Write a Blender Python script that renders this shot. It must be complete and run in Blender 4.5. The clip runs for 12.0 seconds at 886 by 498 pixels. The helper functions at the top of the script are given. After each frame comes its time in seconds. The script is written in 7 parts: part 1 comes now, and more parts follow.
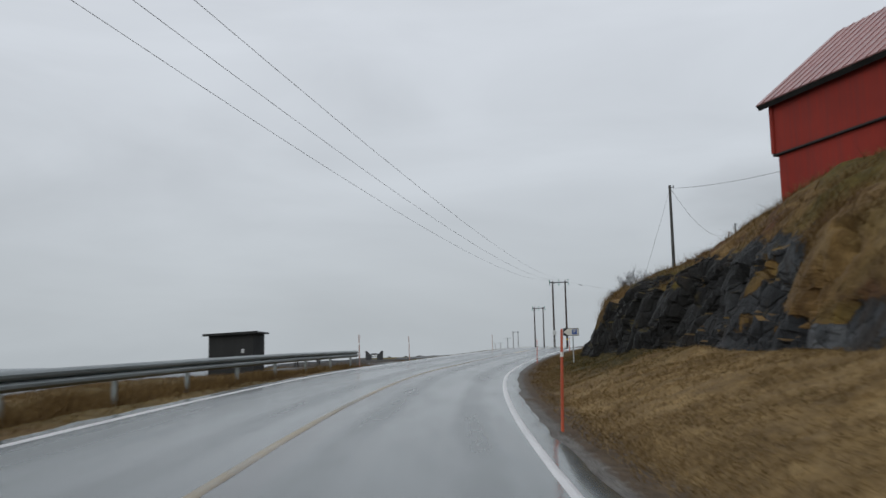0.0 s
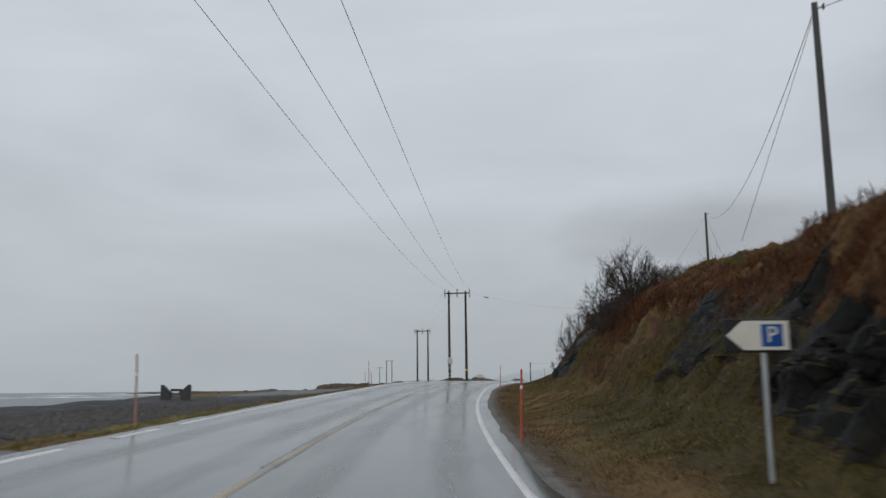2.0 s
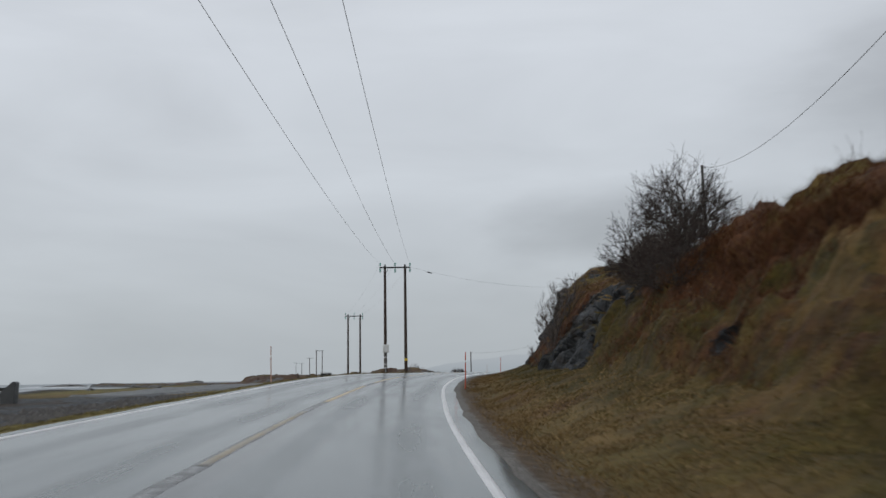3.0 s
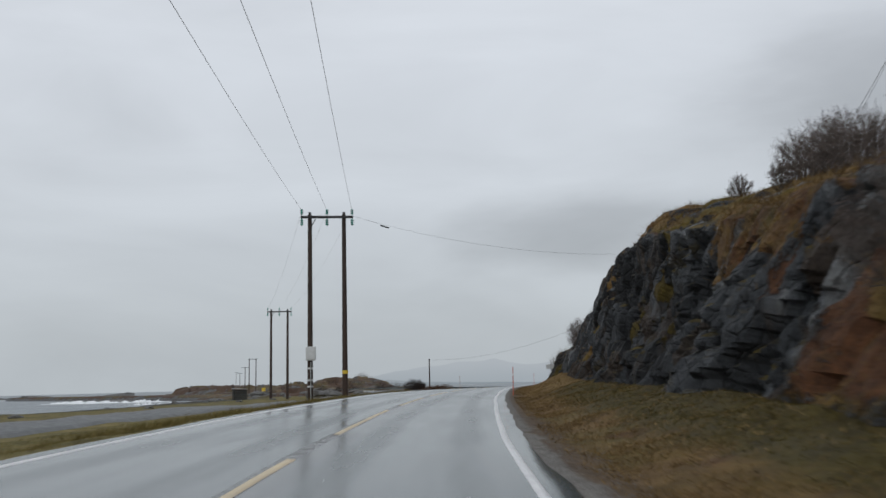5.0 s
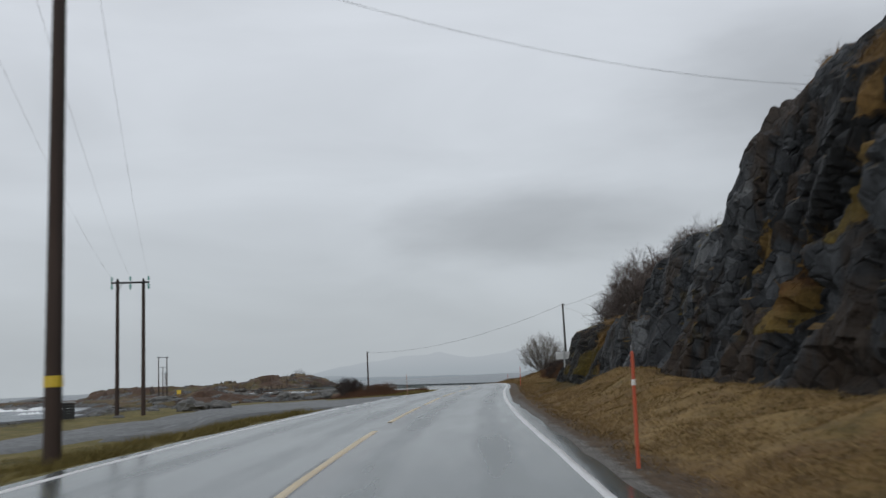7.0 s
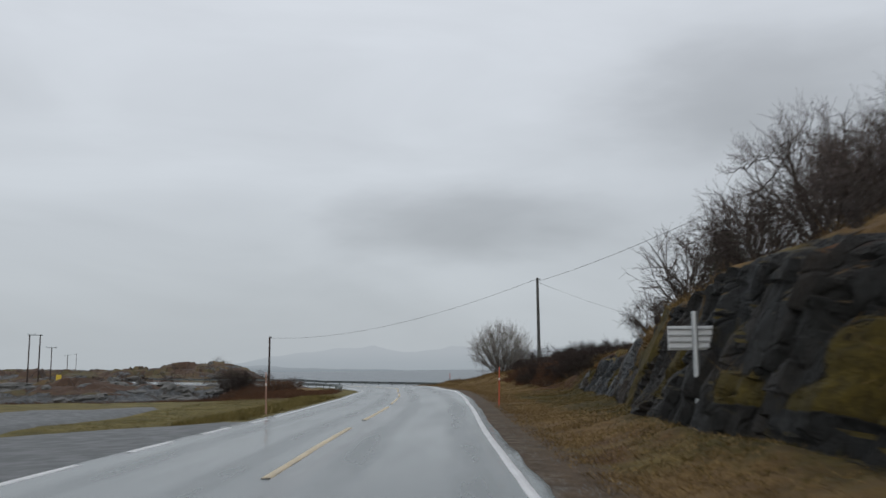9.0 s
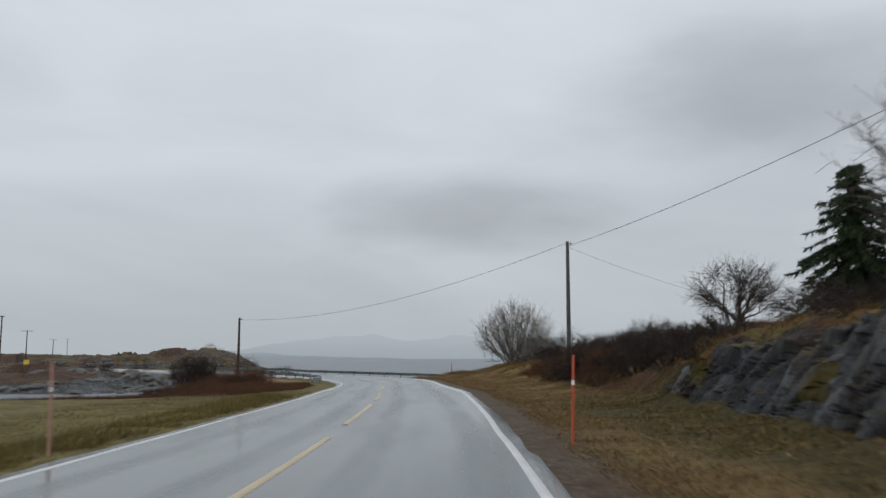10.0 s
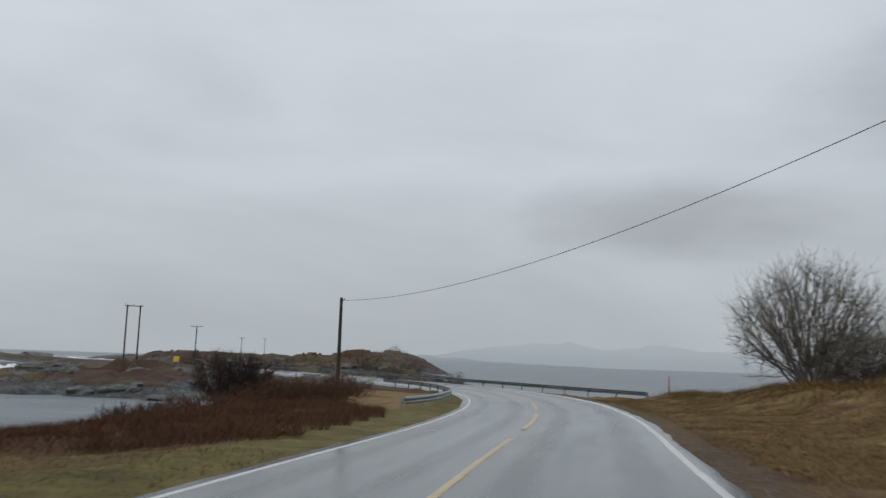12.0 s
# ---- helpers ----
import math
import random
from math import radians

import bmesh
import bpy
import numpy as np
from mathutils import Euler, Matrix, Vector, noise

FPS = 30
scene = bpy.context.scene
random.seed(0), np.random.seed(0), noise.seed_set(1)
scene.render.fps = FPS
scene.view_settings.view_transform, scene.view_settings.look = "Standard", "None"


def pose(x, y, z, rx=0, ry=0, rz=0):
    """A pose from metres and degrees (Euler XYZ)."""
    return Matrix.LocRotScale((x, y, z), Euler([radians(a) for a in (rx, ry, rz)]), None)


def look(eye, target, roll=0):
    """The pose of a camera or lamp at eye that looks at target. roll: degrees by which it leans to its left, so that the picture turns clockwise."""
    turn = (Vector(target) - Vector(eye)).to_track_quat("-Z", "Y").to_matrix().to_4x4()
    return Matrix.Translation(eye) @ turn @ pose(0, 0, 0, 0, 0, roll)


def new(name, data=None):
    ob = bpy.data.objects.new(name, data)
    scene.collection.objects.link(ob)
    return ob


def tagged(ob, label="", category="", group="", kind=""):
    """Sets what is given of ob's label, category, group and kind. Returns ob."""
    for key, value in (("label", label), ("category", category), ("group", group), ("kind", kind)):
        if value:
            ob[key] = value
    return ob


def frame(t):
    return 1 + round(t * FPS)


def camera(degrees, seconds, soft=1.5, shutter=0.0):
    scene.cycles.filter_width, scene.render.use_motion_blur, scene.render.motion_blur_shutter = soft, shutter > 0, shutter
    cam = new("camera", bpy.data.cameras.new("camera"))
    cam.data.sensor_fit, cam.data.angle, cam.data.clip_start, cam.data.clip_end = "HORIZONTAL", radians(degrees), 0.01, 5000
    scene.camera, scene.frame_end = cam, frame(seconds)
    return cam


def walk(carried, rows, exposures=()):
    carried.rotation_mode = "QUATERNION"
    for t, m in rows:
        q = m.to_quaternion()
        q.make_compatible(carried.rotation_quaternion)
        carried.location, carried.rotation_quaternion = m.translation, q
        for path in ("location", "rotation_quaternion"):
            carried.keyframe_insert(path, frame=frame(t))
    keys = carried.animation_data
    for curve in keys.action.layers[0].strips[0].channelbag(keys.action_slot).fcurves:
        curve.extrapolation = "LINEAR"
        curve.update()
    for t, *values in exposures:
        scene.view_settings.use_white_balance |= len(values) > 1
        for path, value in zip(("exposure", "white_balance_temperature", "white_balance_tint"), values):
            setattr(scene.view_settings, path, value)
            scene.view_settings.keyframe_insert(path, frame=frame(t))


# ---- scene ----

import itertools

cam = camera(54.66, 12.0, soft=1.5, shutter=0.3)

# ---------------------------------------------------------------- the drive
PATH = [
    (0, 0.00, -0.00, 1.25, 7.38, -1.11, 6.53),
    (0.3, -0.64, 5.24, 1.36, 7.63, -1.48, 5.03),
    (0.6, -1.24, 10.51, 1.48, 8.04, -1.63, 3.69),
    (1, -1.84, 17.53, 1.67, 8.80, -1.49, 2.13),
    (1.5, -2.36, 26.13, 1.86, 9.39, -1.01, 0.11),
    (2, -2.48, 34.57, 1.99, 9.22, -0.61, -2.07),
    (2.5, -2.46, 42.91, 2.12, 8.79, -0.74, -4.80),
    (2.7, -2.26, 46.22, 2.18, 8.63, -0.87, -5.69),
    (3.1, -1.96, 52.87, 2.33, 8.49, -0.98, -6.75),
    (3.5, -1.73, 59.53, 2.49, 8.51, -1.17, -7.82),
    (3.9, -1.37, 66.18, 2.66, 8.59, -1.51, -8.88),
    (4.3, -0.72, 72.80, 2.85, 8.65, -1.75, -9.94),
    (4.5, -0.29, 76.11, 2.95, 8.65, -1.58, -9.89),
    (5, 0.75, 84.30, 3.22, 8.92, -1.52, -10.03),
    (5.5, 2.02, 92.31, 3.46, 9.04, -1.77, -10.53),
    (6, 3.45, 100.28, 3.61, 8.86, -2.08, -11.65),
    (6.5, 5.04, 108.29, 3.74, 8.54, -2.29, -12.66),
    (7, 6.75, 116.13, 3.76, 8.38, -2.90, -13.87),
    (7.2, 7.52, 119.07, 3.79, 8.31, -3.06, -14.54),
    (7.6, 9.02, 124.95, 3.86, 8.27, -2.45, -15.34),
    (8, 10.60, 130.84, 3.93, 8.26, -1.64, -16.06),
    (8.4, 12.29, 136.78, 3.97, 8.22, -1.06, -16.91),
    (8.8, 14.11, 142.80, 4.00, 8.09, -0.71, -17.71),
    (9, 15.11, 145.86, 4.01, 7.96, -0.51, -17.89),
    (9.5, 17.63, 153.58, 4.02, 7.54, 0.10, -17.95),
    (10, 20.08, 161.47, 4.02, 7.24, 0.10, -17.80),
    (10.3, 21.64, 166.26, 4.02, 6.95, 0.04, -17.39),
    (10.5, 22.68, 169.48, 4.01, 6.90, 0.00, -16.93),
    (11, 25.20, 177.59, 3.99, 7.11, 0.45, -14.17),
    (11.3, 26.61, 182.37, 3.96, 7.31, 0.82, -11.33),
    (11.5, 27.50, 185.50, 3.93, 7.34, 0.96, -9.50),
    (11.6, 27.84, 187.07, 3.93, 7.41, 1.11, -8.44),
    (12, 29.45, 193.33, 3.90, 7.53, 1.85, -4.60),
]


def heading(x, y, z, pitch, roll, yaw):
    """Pose from place, pitch up, roll and yaw to the left."""
    c, s = math.cos(radians(pitch)), math.sin(radians(pitch))
    way = Vector((-math.sin(radians(yaw)) * c, math.cos(radians(yaw)) * c, s))
    return look((x, y, z), Vector((x, y, z)) + 2 * way, roll)


EXPOSURE = [(0, 0.02), (0.6, 0.02), (1.0, -0.04), (1.5, -0.07), (2.0, -0.09), (2.5, -0.05), (4.5, 0.07), (5.5, 0.06), (6.5, 0.03), (7.2, 0.02), (8.8, 0.04), (9.5, 0.05), (10.0, 0.06), (10.5, 0.0), (11.0, 0.03), (11.5, -0.05), (12.0, -0.04)]
walk(cam, [(t, heading(*rest)) for t, *rest in PATH], EXPOSURE)

# ---------------------------------------------------------------- sky and light
SUN_EL, SUN_AZ = 24.0, 205.0
world = bpy.data.worlds.new("overcast_sky")
scene.world = world
world.use_nodes = True


def build_sky():
    nt = world.node_tree
    nt.nodes.clear()
    N, L = nt.nodes.new, nt.links.new
    out = N("ShaderNodeOutputWorld")
    mix = N("ShaderNodeMixShader")
    mix.inputs[0].default_value = 0.93
    blue, grey = N("ShaderNodeBackground"), N("ShaderNodeBackground")
    sky = N("ShaderNodeTexSky")
    sky.sky_type = "NISHITA"
    sky.sun_disc = False
    sky.sun_elevation, sky.sun_rotation = radians(SUN_EL), radians(SUN_AZ)
    sky.dust_density = 4.0
    blue.inputs["Strength"].default_value = 0.06
    L(sky.outputs[0], blue.inputs[0])
    co = N("ShaderNodeTexCoord")
    sep = N("ShaderNodeSeparateXYZ")
    L(co.outputs["Generated"], sep.inputs[0])
    ramp = N("ShaderNodeValToRGB")
    el = ramp.color_ramp.elements
    el[0].position, el[0].color = 0.0, (0.47, 0.512, 0.545, 1)
    el[1].position, el[1].color = 0.55, (0.745, 0.785, 0.845, 1)
    for p, c in ((0.07, (0.50, 0.54, 0.575)), (0.2, (0.575, 0.615, 0.66)), (0.36, (0.65, 0.69, 0.745))):
        e = el.new(p)
        e.color = (*c, 1)
    L(sep.outputs["Z"], ramp.inputs[0])
    # stretched cloud banks, flatter towards the horizon
    flat = N("ShaderNodeMapping")
    flat.inputs["Scale"].default_value = (1.0, 1.0, 3.4)
    L(co.outputs["Generated"], flat.inputs[0])
    n1 = N("ShaderNodeTexNoise")
    n1.inputs["Scale"].default_value, n1.inputs["Detail"].default_value = 2.3, 5.0
    n1.inputs["Roughness"].default_value = 0.5
    n1.inputs["Distortion"].default_value = 0.5
    L(flat.outputs[0], n1.inputs["Vector"])
    m1 = N("ShaderNodeMapRange")
    m1.inputs["From Min"].default_value, m1.inputs["From Max"].default_value = 0.3, 0.72
    m1.inputs["To Min"].default_value, m1.inputs["To Max"].default_value = 0.9, 1.1
    L(n1.outputs["Fac"], m1.inputs["Value"])
    last = m1.outputs[0]
    # two darker cloud bellies hanging over the fjord
    wob = N("ShaderNodeTexNoise")
    wob.inputs["Scale"].default_value, wob.inputs["Detail"].default_value = 7.0, 4.0
    L(flat.outputs[0], wob.inputs["Vector"])
    wm = N("ShaderNodeVectorMath")
    wm.operation = "MULTIPLY_ADD"
    wm.inputs[1].default_value, wm.inputs[2].default_value = (0.16, 0.16, 0.05), (-0.08, -0.08, -0.025)
    L(wob.outputs["Color"], wm.inputs[0])
    for centre, radii, depth in (((0.335, 0.928, 0.168), (0.175, 0.175, 0.046), 0.24), ((0.60, 0.745, 0.285), (0.19, 0.19, 0.075), 0.27)):
        add = N("ShaderNodeVectorMath")
        add.operation = "ADD"
        L(co.outputs["Generated"], add.inputs[0])
        L(wm.outputs[0], add.inputs[1])
        sub = N("ShaderNodeVectorMath")
        sub.operation = "SUBTRACT"
        sub.inputs[1].default_value = centre
        L(add.outputs[0], sub.inputs[0])
        div = N("ShaderNodeVectorMath")
        div.operation = "DIVIDE"
        div.inputs[1].default_value = radii
        L(sub.outputs[0], div.inputs[0])
        ln = N("ShaderNodeVectorMath")
        ln.operation = "LENGTH"
        L(div.outputs[0], ln.inputs[0])
        mr = N("ShaderNodeMapRange")
        mr.interpolation_type = "SMOOTHSTEP"
        mr.inputs["From Min"].default_value, mr.inputs["From Max"].default_value = 0.25, 1.3
        mr.inputs["To Min"].default_value, mr.inputs["To Max"].default_value = 1 - depth, 1.0
        L(ln.outputs["Value"], mr.inputs["Value"])
        mu = N("ShaderNodeMath")
        mu.operation = "MULTIPLY"
        L(last, mu.inputs[0])
        L(mr.outputs[0], mu.inputs[1])
        last = mu.outputs[0]
    L(ramp.outputs[0], grey.inputs[0])
    L(last, grey.inputs["Strength"])
    L(blue.outputs[0], mix.inputs[1])
    L(grey.outputs[0], mix.inputs[2])
    L(mix.outputs[0], out.inputs[0])


build_sky()
sun = new("sun", bpy.data.lights.new("sun", "SUN"))
sun.data.energy, sun.data.angle, sun.data.color = 0.6, radians(40), (1.0, 0.97, 0.93)
sun.matrix_world = look((0, 0, 60), Vector((0, 0, 60)) - Vector((math.sin(radians(SUN_AZ)) * math.cos(radians(SUN_EL)), math.cos(radians(SUN_AZ)) * math.cos(radians(SUN_EL)), math.sin(radians(SUN_EL)))))


# ---------------------------------------------------------------- materials
def shader(name, rough=0.7, metal=0.0, spec=0.5):
    m = bpy.data.materials.new(name)
    m.use_nodes = True
    nt = m.node_tree
    b = nt.nodes["Principled BSDF"]
    b.inputs["Roughness"].default_value = rough
    b.inputs["Metallic"].default_value = metal
    b.inputs["Specular IOR Level"].default_value = spec
    return m, nt, b


def noise_node(nt, scale, detail=4.0, rough=0.6, vec=None, stretch=None, distort=0.0):
    n = nt.nodes.new("ShaderNodeTexNoise")
    n.inputs["Scale"].default_value, n.inputs["Detail"].default_value = scale, detail
    n.inputs["Roughness"].default_value, n.inputs["Distortion"].default_value = rough, distort
    if vec is None:
        co = nt.nodes.new("ShaderNodeTexCoord")
        vec = co.outputs["Object"]
    if stretch:
        mp = nt.nodes.new("ShaderNodeMapping")
        mp.inputs["Scale"].default_value = stretch
        nt.links.new(vec, mp.inputs[0])
        vec = mp.outputs[0]
    nt.links.new(vec, n.inputs["Vector"])
    return n


def ramp_node(nt, fac, stops):
    r = nt.nodes.new("ShaderNodeValToRGB")
    el = r.color_ramp.elements
    el[0].position, el[0].color = stops[0][0], (*stops[0][1], 1)
    el[1].position, el[1].color = stops[-1][0], (*stops[-1][1], 1)
    for p, c in stops[1:-1]:
        e = el.new(p)
        e.color = (*c, 1)
    nt.links.new(fac, r.inputs[0])
    return r


def mix_node(nt, fac, a, b, blend="MIX"):
    m = nt.nodes.new("ShaderNodeMix")
    m.data_type, m.blend_type = "RGBA", blend
    for sock, val in ((m.inputs[0], fac), (m.inputs[6], a), (m.inputs[7], b)):
        if isinstance(val, (int, float)):
            sock.default_value = val
        elif isinstance(val, tuple):
            sock.default_value = (*val, 1)
        else:
            nt.links.new(val, sock)
    return m.outputs[2]


def range_node(nt, val, a, b, c, d, smooth=True):
    m = nt.nodes.new("ShaderNodeMapRange")
    if smooth:
        m.interpolation_type = "SMOOTHSTEP"
    for i, v in zip(("From Min", "From Max", "To Min", "To Max"), (a, b, c, d)):
        m.inputs[i].default_value = v
    nt.links.new(val, m.inputs["Value"])
    return m.outputs[0]


def math_node(nt, op, a, b):
    m = nt.nodes.new("ShaderNodeMath")
    m.operation = op
    for sock, val in zip(m.inputs, (a, b)):
        if isinstance(val, (int, float)):
            sock.default_value = val
        else:
            nt.links.new(val, sock)
    return m.outputs[0]


def bump(nt, b, height, strength, distance=0.02):
    n = nt.nodes.new("ShaderNodeBump")
    n.inputs["Strength"].default_value, n.inputs["Distance"].default_value = strength, distance
    nt.links.new(height, n.inputs["Height"])
    nt.links.new(n.outputs[0], b.inputs["Normal"])
    return n


def plain(name, dark, light, scale=6.0, rough=0.7, metal=0.0, stretch=None, bumpiness=0.25, spec=0.5, coarse=0.7):
    """Two colours mixed by fine and coarse noise, with a little relief."""
    m, nt, b = shader(name, rough, metal, spec)
    fine = noise_node(nt, scale, 6.0, 0.65, stretch=stretch)
    big = noise_node(nt, scale * 0.13, 3.0, 0.5)
    f = math_node(nt, "ADD", math_node(nt, "MULTIPLY", fine.outputs["Fac"], 1 - coarse * 0.5), math_node(nt, "MULTIPLY", big.outputs["Fac"], coarse * 0.5))
    r = ramp_node(nt, f, [(0.32, dark), (0.68, light)])
    nt.links.new(r.outputs[0], b.inputs["Base Color"])
    rr = range_node(nt, fine.outputs["Fac"], 0.3, 0.7, max(rough - 0.12, 0.03), min(rough + 0.12, 1.0))
    nt.links.new(rr, b.inputs["Roughness"])
    if bumpiness:
        bump(nt, b, fine.outputs["Fac"], bumpiness, 0.02)
    return m


def island_plain(name, dark, light, rough=0.8):
    """Stalks and twigs: every loose island takes its own tone."""
    m, nt, b = shader(name, rough, 0.0, 0.2)
    g = nt.nodes.new("ShaderNodeNewGeometry")
    big = noise_node(nt, 0.35, 3.0)
    f = math_node(nt, "ADD", math_node(nt, "MULTIPLY", g.outputs["Random Per Island"], 0.55), math_node(nt, "MULTIPLY", big.outputs["Fac"], 0.45))
    r = ramp_node(nt, f, [(0.15, dark), (0.8, light)])
    nt.links.new(r.outputs[0], b.inputs["Base Color"])
    return m


def asphalt_material():
    """Rain-wet, worn asphalt: pale polished wheel tracks, darker seams, puddled film."""
    m, nt, b = shader("wet_asphalt", 0.3, 0.0, 0.5)
    uv = nt.nodes.new("ShaderNodeUVMap")
    sep = nt.nodes.new("ShaderNodeSeparateXYZ")
    nt.links.new(uv.outputs[0], sep.inputs[0])
    grain = noise_node(nt, 55.0, 3.0, 0.7)
    mid = noise_node(nt, 1.3, 5.0, 0.6, vec=uv.outputs[0], stretch=(1.0, 0.12, 1.0))
    big = noise_node(nt, 0.22, 4.0, 0.55, vec=uv.outputs[0], stretch=(2.0, 0.3, 1.0))
    # wheel tracks: |lat| folded into one lane, tracks at 0.8 and 2.3 m
    lat = math_node(nt, "ABSOLUTE", sep.outputs[0], 0)
    lane = math_node(nt, "ABSOLUTE", math_node(nt, "SUBTRACT", lat, 1.52), 0)
    track = range_node(nt, math_node(nt, "ABSOLUTE", math_node(nt, "SUBTRACT", lane, 0.75), 0), 0.08, 0.42, 1.0, 0.0)
    seam = range_node(nt, math_node(nt, "ABSOLUTE", math_node(nt, "SUBTRACT", sep.outputs[0], 0.22), 0), 0.06, 0.34, 1.0, 0.0)
    f = math_node(nt, "ADD", math_node(nt, "MULTIPLY", mid.outputs["Fac"], 0.5), math_node(nt, "MULTIPLY", big.outputs["Fac"], 0.5))
    base = ramp_node(nt, f, [(0.34, (0.064, 0.079, 0.082)), (0.66, (0.099, 0.118, 0.120))])
    c = mix_node(nt, math_node(nt, "MULTIPLY", track, 0.4), base.outputs[0], (0.112, 0.129, 0.131))
    c = mix_node(nt, math_node(nt, "MULTIPLY", seam, 0.65), c, (0.05, 0.05, 0.053))
    speck = ramp_node(nt, grain.outputs["Fac"], [(0.35, (0.6, 0.6, 0.6)), (0.68, (1.35, 1.35, 1.35))])
    c = mix_node(nt, 1.0, c, speck.outputs[0], "MULTIPLY")
    nt.links.new(c, b.inputs["Base Color"])
    wet = math_node(nt, "ADD", math_node(nt, "MULTIPLY", f, 0.7), math_node(nt, "MULTIPLY", track, 0.12))
    nt.links.new(range_node(nt, wet, 0.25, 0.6, 0.13, 0.32), b.inputs["Roughness"])
    rel = math_node(nt, "ADD", math_node(nt, "MULTIPLY", grain.outputs["Fac"], 0.7), math_node(nt, "MULTIPLY", mid.outputs["Fac"], 0.6))
    bump(nt, b, rel, 0.12, 0.006)
    return m


def hillside_material(name="hillside_ground", greener=0.0, pale_rock=1.0, ledges=True, haze_fade=0.0, grey=0.0):
    """Dead grass, moss and heather over dark wet rock; the 'stone' attribute says where the rock is bare."""
    m, nt, b = shader(name, 0.85, 0.0, 0.3)
    at = nt.nodes.new("ShaderNodeAttribute")
    at.attribute_name = "stone"
    co = nt.nodes.new("ShaderNodeTexCoord")
    v = co.outputs["Object"]
    n_big = noise_node(nt, 0.16, 4.0, 0.6, v)
    n_mid = noise_node(nt, 0.8, 5.0, 0.65, v)
    n_fine = noise_node(nt, 6.0, 5.0, 0.7, v)
    n_hair = noise_node(nt, 24.0, 4.0, 0.7, v, stretch=(1.0, 1.0, 0.35))
    # grasses
    straw = ramp_node(nt, n_mid.outputs["Fac"], [(0.3, (0.07, 0.040, 0.013)), (0.5, (0.13, 0.077, 0.026)), (0.7, (0.195, 0.125, 0.048))])
    olive = ramp_node(nt, n_fine.outputs["Fac"], [(0.3, (0.045, 0.036, 0.007)), (0.7, (0.115, 0.087, 0.017))])
    heath = ramp_node(nt, n_fine.outputs["Fac"], [(0.3, (0.028, 0.013, 0.007)), (0.7, (0.115, 0.048, 0.019))])
    g1 = range_node(nt, n_big.outputs["Fac"], 0.46 - 0.05 * greener, 0.6 - 0.05 * greener, 0.0, 0.9)
    c = mix_node(nt, g1, straw.outputs[0], olive.outputs[0])
    n_h = noise_node(nt, 0.3, 4.0, 0.6, v, stretch=(1.0, 1.0, 1.7))
    hb = nt.nodes.new("ShaderNodeAttribute")
    hb.attribute_name = "brush"
    g2 = range_node(nt, math_node(nt, "ADD", n_h.outputs["Fac"], math_node(nt, "MULTIPLY", hb.outputs["Fac"], 0.35)), 0.55, 0.68, 0.0, 1.0)
    c = mix_node(nt, g2, c, heath.outputs[0])
    for key, low, mid_c, high in (("dry", (0.115, 0.072, 0.026), (0.205, 0.134, 0.052), (0.31, 0.215, 0.095)), ("lawn", (0.070, 0.060, 0.014), (0.125, 0.105, 0.030), (0.20, 0.155, 0.054))):
        da = nt.nodes.new("ShaderNodeAttribute")
        da.attribute_name = key
        tone = ramp_node(nt, n_mid.outputs["Fac"], [(0.3, low), (0.5, mid_c), (0.7, high)])
        dk = range_node(nt, math_node(nt, "ADD", da.outputs["Fac"], math_node(nt, "MULTIPLY", math_node(nt, "SUBTRACT", n_big.outputs["Fac"], 0.5), 1.2)), 0.2, 0.7, 0.0, 0.95)
        c = mix_node(nt, dk, c, tone.outputs[0])
    ms = nt.nodes.new("ShaderNodeAttribute")
    ms.attribute_name = "moss"
    mossy = ramp_node(nt, n_fine.outputs["Fac"], [(0.3, (0.020, 0.016, 0.003)), (0.7, (0.070, 0.053, 0.008))])
    mk = range_node(nt, math_node(nt, "ADD", ms.outputs["Fac"], math_node(nt, "MULTIPLY", math_node(nt, "SUBTRACT", n_mid.outputs["Fac"], 0.5), 1.6)), 0.3, 0.75, 0.0, 0.95)
    c = mix_node(nt, mk, c, mossy.outputs[0])
    sl = nt.nodes.new("ShaderNodeAttribute")
    sl.attribute_name = "soil"
    earth = ramp_node(nt, n_fine.outputs["Fac"], [(0.3, (0.038, 0.026, 0.016)), (0.7, (0.125, 0.085, 0.052))])
    c = mix_node(nt, range_node(nt, math_node(nt, "ADD", sl.outputs["Fac"], math_node(nt, "MULTIPLY", math_node(nt, "SUBTRACT", n_mid.outputs["Fac"], 0.5), 1.4)), 0.3, 0.8, 0.0, 0.9), c, earth.outputs[0])
    gr = nt.nodes.new("ShaderNodeAttribute")
    gr.attribute_name = "grit"
    stones = ramp_node(nt, n_hair.outputs["Fac"], [(0.3, (0.06, 0.056, 0.05)), (0.7, (0.24, 0.235, 0.225))])
    c = mix_node(nt, range_node(nt, math_node(nt, "ADD", gr.outputs["Fac"], math_node(nt, "MULTIPLY", math_node(nt, "SUBTRACT", n_fine.outputs["Fac"], 0.5), 1.4)), 0.35, 0.75, 0.0, 0.85), c, stones.outputs[0])
    n_pat = noise_node(nt, 2.3, 4.0, 0.6, v)
    pat = ramp_node(nt, n_pat.outputs["Fac"], [(0.34, (0.66, 0.62, 0.58)), (0.5, (0.97, 0.97, 0.97)), (0.68, (1.2, 1.18, 1.12))])
    c = mix_node(nt, 0.8, c, pat.outputs[0], "MULTIPLY")
    hair = ramp_node(nt, n_hair.outputs["Fac"], [(0.3, (0.65, 0.65, 0.65)), (0.7, (1.25, 1.25, 1.25))])
